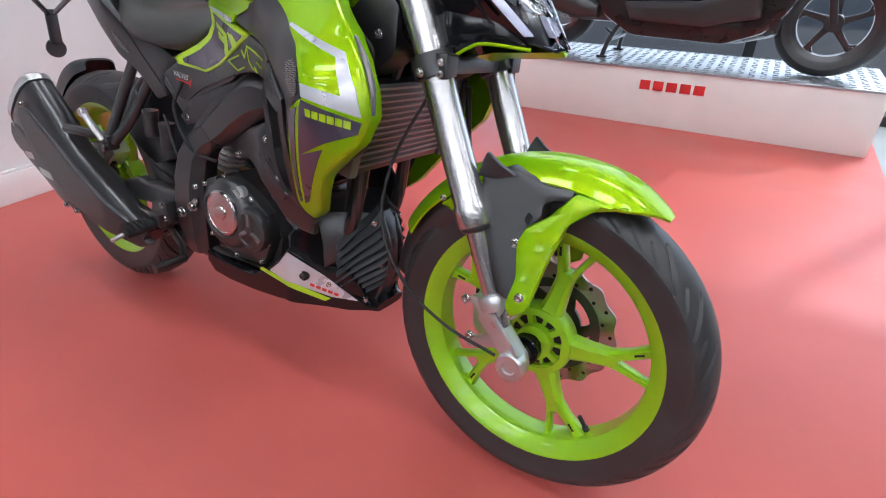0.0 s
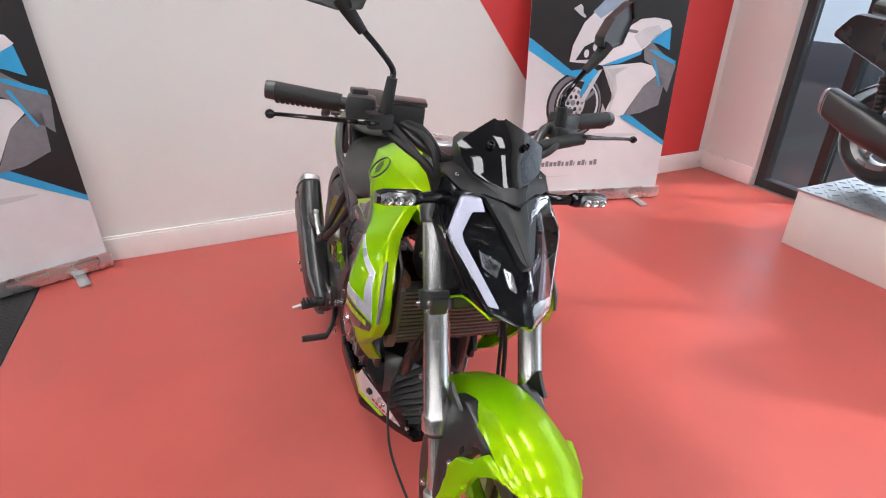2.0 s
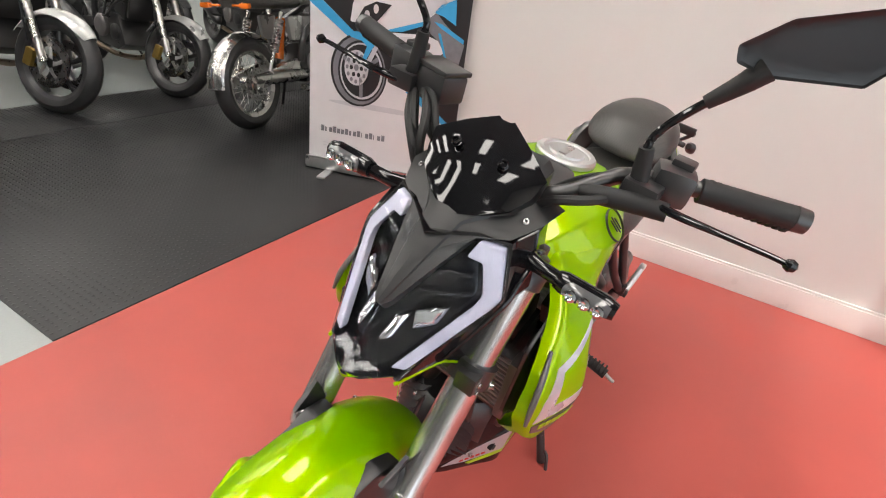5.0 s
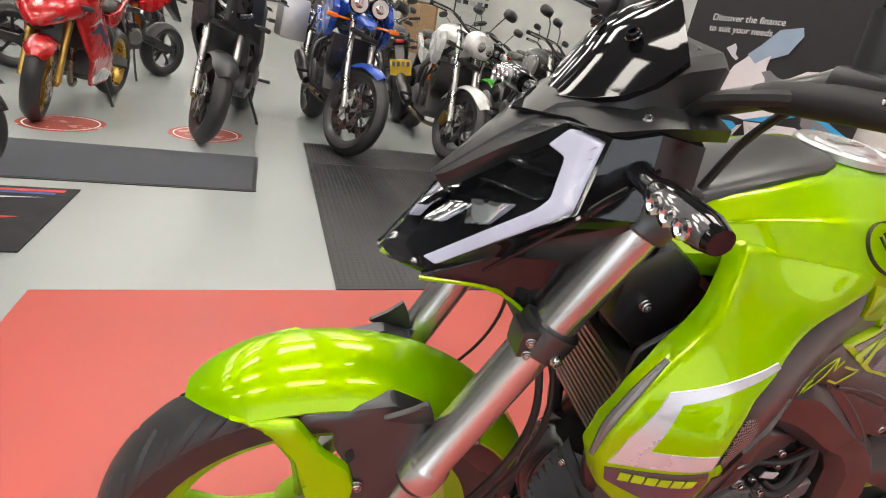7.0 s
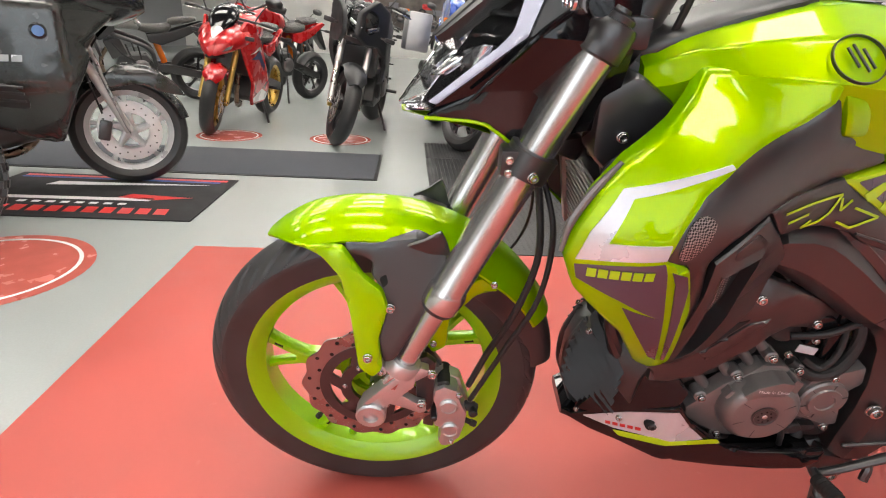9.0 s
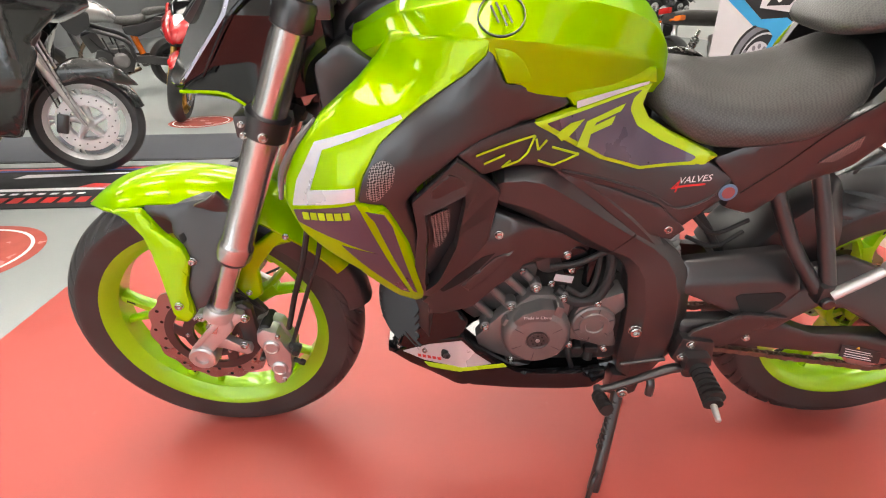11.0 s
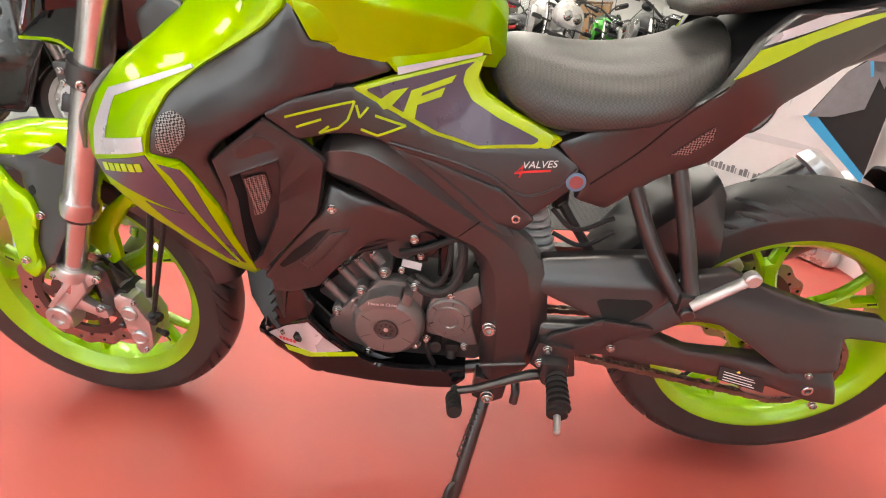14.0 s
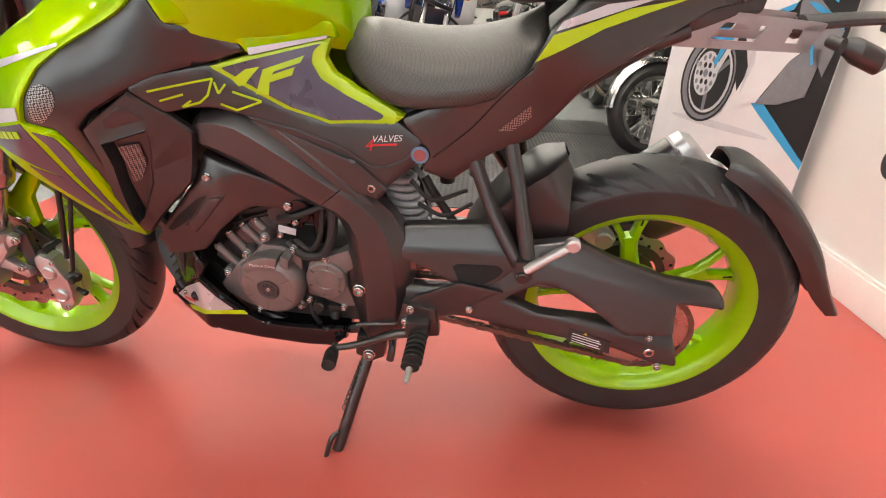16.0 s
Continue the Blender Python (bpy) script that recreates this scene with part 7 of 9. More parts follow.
for x, z, w, back in ((-0.184, 0.990, 0.010, 0.001), (-0.192, 1.001, 0.042, 0.010), (-0.203, 1.018, 0.070, 0.020), (-0.216, 1.038, 0.083, 0.027), (-0.231, 1.062, 0.089, 0.030), (-0.258, 1.081, 0.052, 0.012), (-0.283, 1.097, 0.012, 0.001)):
    outer = [(x - back * abs(v) ** 1.7, w * v, z + (0.004 - 0.3 * back) * abs(v) ** 2) for v in np.linspace(-1, 1, 17)]
    scr.append(outer + [(a - 0.005, b * 0.97, c - 0.005) for a, b, c in reversed(outer)])
part("fly_screen", rings(scr), GLOSS, bike, "gloss black angular fly screen", smooth=28)
pod_ = []
for x, z, w, h in ((-0.190, 0.983, 0.010, 0.004), (-0.208, 0.992, 0.046, 0.012), (-0.237, 1.006, 0.070, 0.020), (-0.270, 1.022, 0.078, 0.034), (-0.305, 1.030, 0.078, 0.036), (-0.318, 1.030, 0.070, 0.030)):
    pod_.append([(x, -w, z - h), (x - 0.004, -w, z + h * 0.7), (x - 0.004, -w * 0.85, z + h), (x - 0.002, 0, z + h * 1.1), (x - 0.004, w * 0.85, z + h), (x - 0.004, w, z + h * 0.7), (x, w, z - h)])
part("screen_mount", rings(pod_), NOSE, bike, "matt black instrument surround", smooth=35)
for s in (1, -1):
    bolt(bike, (-0.2335, s * 0.036, 1.0615), (0.62, s * 0.15, 0.75), 0.008, GLOSS)
part("dash", box((-0.305, 0, 1.045), (0.045, 0.11, 0.03), 0.01, m=pose(0, 0, 0, 0, -30, 0)), MATT, bike)
for s in (1, -1):
    ind = part("front_indicator", joined(tube([(-0.245, s * 0.10, 0.958), (-0.232, s * 0.13, 0.961), (-0.228, s * 0.16, 0.962)], [0.014, 0.0105, 0.010], 12), rings([[Vector((-0.226 + 0.016 * k * math.cos(a), s * y, 0.963 + 0.015 * k * math.sin(a))) for a in (2 * math.pi * j / 16 for j in range(16))] for y, k in ((0.158, 0.8), (0.168, 1.0), (0.225, 1.0), (0.24, 0.72))])), GLOSS, bike, "slim black indicator with clear lens")
    part("indicator_lens", rings([[Vector((-0.2185 + 0.012 * k * math.cos(a), s * y, 0.963 + 0.0125 * k * math.sin(a))) for a in (2 * math.pi * j / 16 for j in range(16))] for y, k in ((0.172, 0.75), (0.18, 1.0), (0.222, 1.0), (0.234, 0.7))]), mat("smoked_clear", (0.10, 0.10, 0.105), 0.10, coat=1), ind)
    for k in range(3):
        part("lamp_cell", lathe([(0.0085, 0), (0.0085, 0.003), (0.005, 0.004), (0.003, 0.0015), (0, 0.001)], (-0.2065, s * (0.185 + 0.0185 * k), 0.963), (0, s * (0.185 + 0.0185 * k), 0.963), 16), REFLECT, ind)

# ---- the other machines ----
def colour(name, rgb, rough=0.28, metal=0.1, coat=0.8):
    return mat(name, rgb, rough, metal, coat, vary=0.04)


C_RED = colour("red_bodywork", (0.55, 0.012, 0.015))
C_GREY = colour("graphite_bodywork", (0.042, 0.045, 0.043), 0.22, 0.4)
C_DARK = colour("matt_dark_bodywork", (0.028, 0.029, 0.031), 0.45, 0.1, 0.1)
C_BLUE = colour("blue_bodywork", (0.015, 0.07, 0.42))
C_WHITE = colour("white_bodywork", (0.68, 0.68, 0.66))
C_GREEN = colour("bright_green_bodywork", (0.05, 0.42, 0.03))
C_SILVER = colour("silver_bodywork", (0.38, 0.38, 0.37), 0.3, 0.6)
BRIGHT = mat("bright_silver_wheel", (0.62, 0.62, 0.62), 0.32, 0.3)
GOLD = mat("gold_anodised", (0.55, 0.36, 0.10), 0.3, 0.9)
PLATE = mat("yellow_plate", (0.75, 0.48, 0.02), 0.45)
SMOKE = clear("smoked_screen", (0.55, 0.55, 0.56), 0.05, 0.9)


def plain_tyre(c, R, hw, bead):
    prof = [(bead, -hw * 0.75), (bead + 0.02, -hw * 0.95), (bead + (R - bead) * 0.45, -hw), (R - 0.03, -hw * 0.82), (R - 0.01, -hw * 0.5), (R, -hw * 0.15), (R, hw * 0.15), (R - 0.01, hw * 0.5), (R - 0.03, hw * 0.82), (bead + (R - bead) * 0.45, hw), (bead + 0.02, hw * 0.95), (bead, hw * 0.75)]
    return lathe(prof, c, (c[0], c[1] + 1, c[2]), 48, closed=True)


def knobs(c, R, hw):
    out = []
    for k in range(30):
        a = 2 * math.pi * k / 30
        for j, y in enumerate((-0.75, -0.25, 0.25, 0.75)):
            b = a + (0.1 if j % 2 else 0)
            out.append(moved(box((0, 0, 0), (0.03, hw * 0.38, 0.022), 0), Matrix.Translation((c[0] + (R - 0.02 * abs(y)) * math.cos(b), c[1] + y * hw, c[2] + (R - 0.02 * abs(y)) * math.sin(b))) @ pose(0, 0, 0, 0, 90 - math.degrees(b), 0)))
    return joined(*out)


def moto_wheel(root, name, c, R, hw, rim_r, material, spokes, disc, knobby=False, discs=(1, -1)):
    w = part(name, lathe([(rim_r, -hw * 0.75), (rim_r + 0.006, -hw * 0.68), (rim_r - 0.016, -hw * 0.4), (rim_r - 0.02, 0), (rim_r - 0.016, hw * 0.4), (rim_r + 0.006, hw * 0.68), (rim_r, hw * 0.75), (rim_r - 0.026, hw * 0.5), (rim_r - 0.03, 0), (rim_r - 0.026, -hw * 0.5)], c, (c[0], c[1] + 1, c[2]), 48, closed=True), material, root)
    part("tyre", plain_tyre(c, R, hw, rim_r), RUBBER, w)
    if knobby:
        part("tread", knobs(c, R, hw), RUBBER, w, kind="stuff")
    arms = [rod((c[0], c[1] - hw * 0.8, c[2]), (c[0], c[1] + hw * 0.8, c[2]), 0.042)]
    if spokes == "wire":
        for k in range(32):
            a = 2 * math.pi * k / 32
            b = a + (0.55 if k % 2 else -0.55)
            y = hw * 0.7 * (1 if (k // 2) % 2 else -1)
            arms.append(tube([(c[0] + 0.04 * math.cos(b), c[1] + y, c[2] + 0.04 * math.sin(b)), (c[0] + (rim_r - 0.02) * math.cos(a), c[1], c[2] + (rim_r - 0.02) * math.sin(a))], 0.0018, 5, 1))
    else:
        for k in range(spokes):
            a = 2 * math.pi * k / spokes + 0.3
            arms.append(spoke(c, a, a + 0.08, 0.035, rim_r - 0.02, 0.03, 0.024, 0.03, 0.022, 0))
            if spokes <= 6:
                arms.append(spoke(c, a, a + 0.34, 0.12, rim_r - 0.02, 0.016, 0.016, 0.022, 0.018, 0))
    part("spoke_web", joined(*arms), STEEL if spokes == "wire" else material, w, kind="stuff" if spokes == "wire" else "")
    for s in discs:
        y = s * (hw + 0.012)
        d = part("brake_disc", lathe([(disc * 0.62, y - 0.0025), (disc, y - 0.0025), (disc, y + 0.0025), (disc * 0.62, y + 0.0025)], c, (c[0], c[1] + 1, c[2]), 48, closed=True), mat("bright_disc", (0.72, 0.72, 0.72), 0.35, 0.5) if material is BRIGHT else DISC, w)
        for k in range(5):
            part("carrier_arm", spoke(c, 2 * math.pi * k / 5, 2 * math.pi * k / 5 + 0.3, 0.03, disc * 0.66, 0.024, 0.018, 0.006, 0.006, y), ALU if disc > 0.14 else SATIN, d)
        holes = []
        for k in range(24):
            a = 2 * math.pi * k / 24
            p = Vector((c[0] + disc * (0.76 if k % 2 else 0.88) * math.cos(a), c[1] + y - 0.0032, c[2] + disc * (0.76 if k % 2 else 0.88) * math.sin(a)))
            holes.append(rod(p, p + Vector((0, 0.0064, 0)), 0.0045, n=8, b=0.0))
        part("drilling", joined(*holes), DARKHOLE, d, kind="stuff")
    return w


def moto(F, R, label, main, style="naked", accent=None, rim=None, fork=None, plate=False, knobby=False, lean=-7, screen=False, boxes=False, seed=1, spokes=5, size=1.0, steer=20, group="other motorcycles"):
    """A standing motorcycle from the ground points of its wheels; style: naked, sport, adventure, tourer or classic."""
    rnd = random.Random(seed)
    F, R = Vector(F), Vector(R)
    d = (F - R).normalized()
    wb = 1.50 if style == "tourer" else 1.42
    m = Matrix.Translation((F.x, F.y, 0.0)) @ pose(0, 0, 0, 0, 0, math.degrees(math.atan2(d.y, d.x))) @ pose(0, 0, 0, lean, 0, 0) @ Matrix.Scale(size, 4)
    b = thing("motorcycle", m, label, "motorcycle", group)
    accent, rim, fork = accent or main, rim or SATIN, fork or STEEL
    rf = 0.325 if style in ("adventure", "classic") or knobby else 0.30
    fa, ra = (0, 0, rf), (-wb, 0, 0.315)
    lift = 0.09 if style == "adventure" else 0.0
    wide = 0.045 if style == "classic" else 0.058
    wire = "wire" if style == "classic" else spokes
    moto_wheel(b, "front_wheel", fa, rf, wide, rf - 0.078, rim, wire, 0.16 if style == "tourer" else 0.15, knobby, (1,) if style == "classic" else (1, -1))
    moto_wheel(b, "rear_wheel", ra, 0.315, 0.06 if style == "classic" else 0.085, 0.225, rim, wire, 0.11, knobby, (-1,))
    tx, tz = -0.30, 0.96 + lift
    for s in (1, -1):
        y = s * 0.105
        leg = part("fork_leg", joined(rod((0.0, y, fa[2]), (-0.13, y, 0.60), 0.023), rod((-0.12, y, 0.58), (tx, y, tz), 0.026 if style in ("sport", "naked") else 0.020)), fork, b)
        if style == "tourer":
            part("leg_cover", joined(loft([(0.0, y * 1.15, 0.31, 0.02, 0.03), (-0.02, y * 1.15, 0.36, 0.024, 0.034), (-0.08, y * 1.15, 0.55, 0.024, 0.034), (-0.14, y * 1.15, 0.78, 0.024, 0.034)], 14)), C_SILVER, leg)
        part("brake_caliper", box((-0.12, s * 0.085, rf + 0.01), (0.06, 0.035, 0.11), 0.012, m=pose(0, 0, 0, 0, 15, 0)), GOLD if fork is GOLD or style == "naked" else SATIN, b)
    part("upper_yoke", box((tx, 0, tz), (0.06, 0.26, 0.03), 0.01), SATIN, b)
    part("lower_yoke", box((tx + 0.10, 0, tz - 0.2), (0.06, 0.25, 0.035), 0.01), SATIN, b)
    # front mudguard
    loops = []
    a0, a1, gr = (40, 150, rf + 0.022) if style != "adventure" else (60, 150, rf + 0.03)
    if style == "tourer":
        a0, a1 = 12, 150
    for a in np.linspace(a0, a1, 20):
        t, k = radians(a), 1 - 0.5 * max(0, (a0 + 15 - a) / 15)
        lp = [Vector(((gr - 0.045 * abs(v) ** 2.2) * math.cos(t), 0.085 * k * v, fa[2] + (gr - 0.045 * abs(v) ** 2.2) * math.sin(t))) for v in np.linspace(-1, 1, 11)]
        loops.append(lp + [p + (Vector(fa) - p).normalized() * 0.005 for p in reversed(lp)])
    part("front_mudguard", rings(loops), STEEL if style == "classic" else (accent if style in ("sport", "tourer", "naked", "adventure") else main), b)
    if style == "tourer":
        for s in (1, -1):
            part("mudguard_side", panel([(-0.10, 0.58), (-0.05, 0.64), (0.011, 0.668), (0.13, 0.652), (0.234, 0.588), (0.315, 0.488), (0.195, 0.510), (0.062, 0.556), (-0.088, 0.525)], lambda x, z: 0.098 - 0.3 * max(0, z - 0.60) - 0.15 * max(0, x - 0.2), 0, 0.012, 0.006, 0.02, 0.02, s), accent, b)
    # engine, frame, tank, seat, tail
    ez = 0.40 + lift
    eng_ = part("engine", joined(prism([(-0.50, ez - 0.1), (-0.62, ez - 0.16), (-0.92, ez - 0.14), (-0.98, ez), (-0.88, ez + 0.14), (-0.60, ez + 0.12)], -0.14, 0.14, 0.02), box((-0.58, 0, ez + 0.20), (0.17, 0.24, 0.20), 0.015, m=pose(0, 0, 0, 0, 20, 0))), ENGINE, b)
    for s in (1, -1):
        part("engine_cover", lathe([(0.085, 0), (0.088, 0.03), (0.07, 0.045), (0.05, 0.048), (0, 0.045)], (-0.82, s * 0.14, ez + 0.0), (-0.82, s * 2, ez), 28), ENGINE_GREY if style != "classic" else ALU, eng_)
        part("engine_cover", lathe([(0.06, 0), (0.062, 0.025), (0.045, 0.035), (0, 0.035)], (-0.62, s * 0.14, ez - 0.02), (-0.62, s * 2, ez - 0.02), 24), ENGINE if style != "classic" else ALU, eng_)
        part("frame_spar", tube([(-0.34, s * 0.06, 0.88 + lift), (-0.55, s * 0.14, 0.76 + lift), (-0.90, s * 0.15, 0.62 + lift), (-0.97, s * 0.13, 0.42 + lift)], 0.026, 10), SATIN if style != "sport" else C_DARK, b)
        part("swing_arm", panel([(-0.95, 0.44 + lift), (-1.15, 0.43 + lift * 0.5), (-wb - 0.06, 0.36), (-wb - 0.06, 0.28), (-1.15, 0.33 + lift * 0.5), (-0.95, 0.36 + lift)], lambda x, z: 0.125, 0, 0.035, 0.008, 0.04, 0.012, s), SATIN if style != "classic" else STEEL, b)
    th = 0.19 if style != "classic" else 0.15
    tank_ = part("fuel_tank", loft([(-0.36, 0, 0.88 + lift, 0.07, 0.08), (-0.44, 0, 0.90 + lift, th - 0.02, 0.11), (-0.58, 0, 0.92 + lift, th, 0.12), (-0.72, 0, 0.90 + lift, th - 0.03, 0.10), (-0.82, 0, 0.86 + lift, 0.10, 0.07), (-0.86, 0, 0.84 + lift, 0.06, 0.04)], 28, 2.6), C_SILVER if style == "classic" else main, b)
    part("filler_cap", lathe([(0.05, 0), (0.05, 0.01), (0.035, 0.014), (0, 0.014)], (-0.56, 0, 1.036 + lift), (-0.55, 0, 1.3 + lift), 24), STEEL, tank_)
    sz = 0.82 + lift
    if style == "classic":
        part("seat", loft([(-0.84, 0, sz, 0.08, 0.03), (-0.90, 0, sz + 0.005, 0.13, 0.045), (-1.15, 0, sz + 0.01, 0.13, 0.045), (-1.40, 0, sz + 0.02, 0.12, 0.045), (-1.50, 0, sz + 0.02, 0.07, 0.03)], 24, 2.6), SEAT, b, "long black bench seat")
    else:
        part("rider_seat", loft([(-0.82, 0, sz, 0.06, 0.03), (-0.90, 0, sz - 0.01, 0.12, 0.045), (-1.06, 0, sz, 0.14, 0.045), (-1.14, 0, sz + 0.02, 0.12, 0.045), (-1.17, 0, sz + 0.04, 0.08, 0.03)], 24, 2.8), SEAT, b)
        part("pillion_seat", loft([(-1.14, 0, sz + 0.07, 0.06, 0.03), (-1.20, 0, sz + 0.085, 0.11, 0.04), (-1.36, 0, sz + 0.11, 0.10, 0.035), (-1.44, 0, sz + 0.12, 0.05, 0.02)], 20, 2.8), SEAT, b)
        for s in (1, -1):
            part("tail_panel", panel([(-0.90, sz - 0.06), (-1.15, sz - 0.02), (-1.50, sz + 0.10), (-1.56, sz + 0.075), (-1.30, sz - 0.07), (-1.05, sz - 0.17), (-0.92, sz - 0.14)], lambda x, z: 0.135 + 0.12 * min(0, x + 1.2), 0, 0.03, 0.008, 0.035, 0.015, s), accent if style != "sport" else main, b)
    part("tail_light", box((-1.53, 0, sz + 0.06), (0.03, 0.11, 0.04), 0.01), mat("red_tail_lens", (0.5, 0.012, 0.01), 0.15, coat=1), b)
    part("rear_fender", prism([(-1.40, sz - 0.02), (-1.52, sz + 0.02), (-1.66, sz - 0.24), (-1.64, sz - 0.26), (-1.48, sz - 0.12)], -0.05, 0.05, 0.008) if style != "classic" else rings([[Vector((ra[0] + (0.345 - 0.03 * abs(v) ** 2) * math.cos(radians(a)), 0.07 * v, ra[2] + (0.345 - 0.03 * abs(v) ** 2) * math.sin(radians(a)))) for v in np.linspace(-1, 1, 9)] + [Vector((ra[0] + 0.33 * math.cos(radians(a)), 0.06 * v, ra[2] + 0.305 * math.sin(radians(a)))) for v in np.linspace(1, -1, 9)] for a in np.linspace(55, 178, 18)]), STEEL if style == "classic" else MATT, b)
    if plate:
        pl = part("number_plate", box((-1.665, 0, sz - 0.20), (0.004, 0.23, 0.17), 0.001, m=pose(0, 0, 0, 0, 14, 0)), PLATE, b, "yellow number plate")
        for j in range(2):
            for k in range(4 - j):
                part("plate_bar", box((-1.672 + 0.016 * (j - 0.5), -0.078 + 0.052 * k + 0.02 * j, sz - 0.165 - 0.07 * j), (0.003, 0.034, 0.05), 0.0005, m=pose(0, 0, 0, 0, 14, 0)), SATIN, pl)
    for s in (1, -1):
        part("rear_indicator", joined(rod((-1.52, s * 0.05, sz + 0.0), (-1.53, s * 0.14, sz + 0.0), 0.008), box((-1.53, s * 0.16, sz), (0.04, 0.07, 0.035), 0.012)), ORANGE if style == "classic" else MATT, b)
        part("front_indicator", joined(rod((-0.20, s * 0.10, tz - 0.12), (-0.18, s * 0.20, tz - 0.12), 0.008), box((-0.18, s * 0.235, tz - 0.12), (0.035, 0.08, 0.035), 0.012)), ORANGE if style == "adventure" else MATT, b)
        part("footrest", tube([(-0.98, s * 0.14, 0.36 + lift), (-0.98, s * 0.27, 0.36 + lift)], 0.014, 8, 1), GRIP, b)
    # exhaust
    hd = part("exhaust_header", tube([(-0.50, 0.06, ez + 0.20), (-0.42, 0.05, ez + 0.05), (-0.48, 0.02, ez - 0.17), (-0.75, -0.05, ez - 0.22), (-1.0, -0.15, ez - 0.16)], 0.022, 12), STEEL if style == "classic" else mat("heat_tinted_pipe", (0.25, 0.19, 0.14), 0.3, 0.95), b)
    if style == "classic":
        for s in (1, -1):
            part("silencer", lathe([(0.018, 0), (0.03, 0.08), (0.045, 0.35), (0.045, 0.55), (0.03, 0.72), (0.022, 0.74), (0.018, 0.72)], (-0.85, s * 0.17, 0.33), (-1.60, s * 0.20, 0.38), 24), STEEL, b, "chromed silencer")
            part("header_pipe", tube([(-0.48, s * 0.08, ez + 0.22), (-0.38, s * 0.13, ez + 0.10), (-0.48, s * 0.16, ez - 0.10), (-0.88, s * 0.17, 0.33)], 0.02, 12), STEEL, b)
            part("rear_shock", joined(rod((-1.15, s * 0.14, sz - 0.05), (-wb + 0.05, s * 0.14, 0.36), 0.013), lathe([(0.025, 0), (0.03, 0.01)] + [(0.031 if k % 2 else 0.024, 0.02 + 0.012 * k) for k in range(18)], (-1.17, s * 0.14, sz - 0.10), (-wb + 0.05, s * 0.14, 0.36), 14)), STEEL, b)
    else:
        part("silencer", lathe([(0.03, 0), (0.05, 0.04), (0.058, 0.15), (0.058, 0.36), (0.045, 0.42), (0.03, 0.42)], (-1.02, -0.17, ez - 0.12), (-1.55, -0.21, ez + 0.14), 24), mat("brushed_silencer", (0.45, 0.43, 0.40), 0.3, 1.0) if style in ("sport", "tourer") else SATIN, b)
    # bars, mirrors, lamp
    bz = tz + (0.02 if style == "sport" else 0.10 if style != "adventure" else 0.14)
    part("handlebar", tube([(tx - 0.12, -0.37, bz), (tx - 0.06, -0.2, bz + 0.01), (tx, 0, tz + 0.03), (tx - 0.06, 0.2, bz + 0.01), (tx - 0.12, 0.37, bz)], 0.012, 10), SATIN, b)
    for s in (1, -1):
        part("grip", tube([(tx - 0.075, s * 0.25, bz + 0.008), (tx - 0.125, s * 0.385, bz)], 0.018, 12, 1), GRIP, b)
        part("lever", tube([(tx - 0.03, s * 0.22, bz), (tx - 0.02, s * 0.30, bz - 0.005), (tx - 0.06, s * 0.39, bz - 0.01)], 0.006, 8), STEEL, b)
        part("mirror_stem", tube([(tx - 0.05, s * 0.2, bz + 0.01), (tx - 0.03, s * 0.25, bz + 0.12), (tx - 0.04, s * 0.30, bz + 0.19)], 0.006, 8), SATIN, b)
        part("mirror", loft([(tx - 0.06, s * 0.34, bz + 0.21, 0.07, 0.04), (tx - 0.04, s * 0.34, bz + 0.21, 0.075, 0.045), (tx - 0.01, s * 0.34, bz + 0.21, 0.05, 0.03), (tx + 0.005, s * 0.34, bz + 0.21, 0.015, 0.01)], 18, 2.6) if style != "classic" else lathe([(0.05, 0), (0.055, 0.01), (0.04, 0.025), (0.01, 0.032)], (tx - 0.04, s * 0.33, bz + 0.2), (tx + 1, s * 0.33, bz + 0.2), 24), STEEL if style == "classic" else MATT, b)
        part("brake_hose", tube([(tx - 0.02, s * 0.15, bz), (tx + 0.10, s * 0.13, tz - 0.1), (tx + 0.14, s * 0.12, 0.6), (-0.12, s * 0.10, rf + 0.1)], 0.005, 6), GRIP, b)
    if style == "sport":
        nose = part("nose_fairing", loft([(0.05, 0, 0.79, 0.012, 0.015), (0.02, 0, 0.825, 0.075, 0.05), (-0.05, 0, 0.87, 0.135, 0.085), (-0.16, 0, 0.92, 0.19, 0.115), (-0.28, 0, 0.95, 0.215, 0.12), (-0.36, 0, 0.95, 0.20, 0.10)], 28, 2.2), main, b)
        part("air_intake", loft([(0.045, 0, 0.775, 0.03, 0.015), (0.0, 0, 0.775, 0.06, 0.02), (-0.10, 0, 0.78, 0.07, 0.02)], 16), DARKHOLE, nose)
        for s in (1, -1):
            part("headlight", panel([(0.025, 0.812), (0.10, 0.850), (0.150, 0.885), (0.140, 0.850), (0.07, 0.812)], lambda y, z: 0.055 - 0.62 * y - 0.35 * (z - 0.80), 0.012, 0.012, 0.003, 0.02, 0.005, 1), mat("dark_lamp", (0.05, 0.05, 0.055), 0.06, coat=1), nose)
            hl_ = nose.children[-1]
            for v in hl_.data.vertices:
                p, q, r = v.co
                v.co = (q, s * p, r)
            fr = part("side_fairing", panel([(-0.16, 0.90), (-0.24, 0.98), (-0.38, 0.94), (-0.56, 0.76), (-0.72, 0.52), (-0.86, 0.34), (-0.82, 0.24), (-0.50, 0.22), (-0.42, 0.32), (-0.30, 0.54), (-0.20, 0.72)], lambda x, z: 0.225 - 0.25 * max(0, 0.45 - z) - 0.3 * max(0, x + 0.35), 0, 0.015, 0.01, 0.03, 0.03, s), main, b)
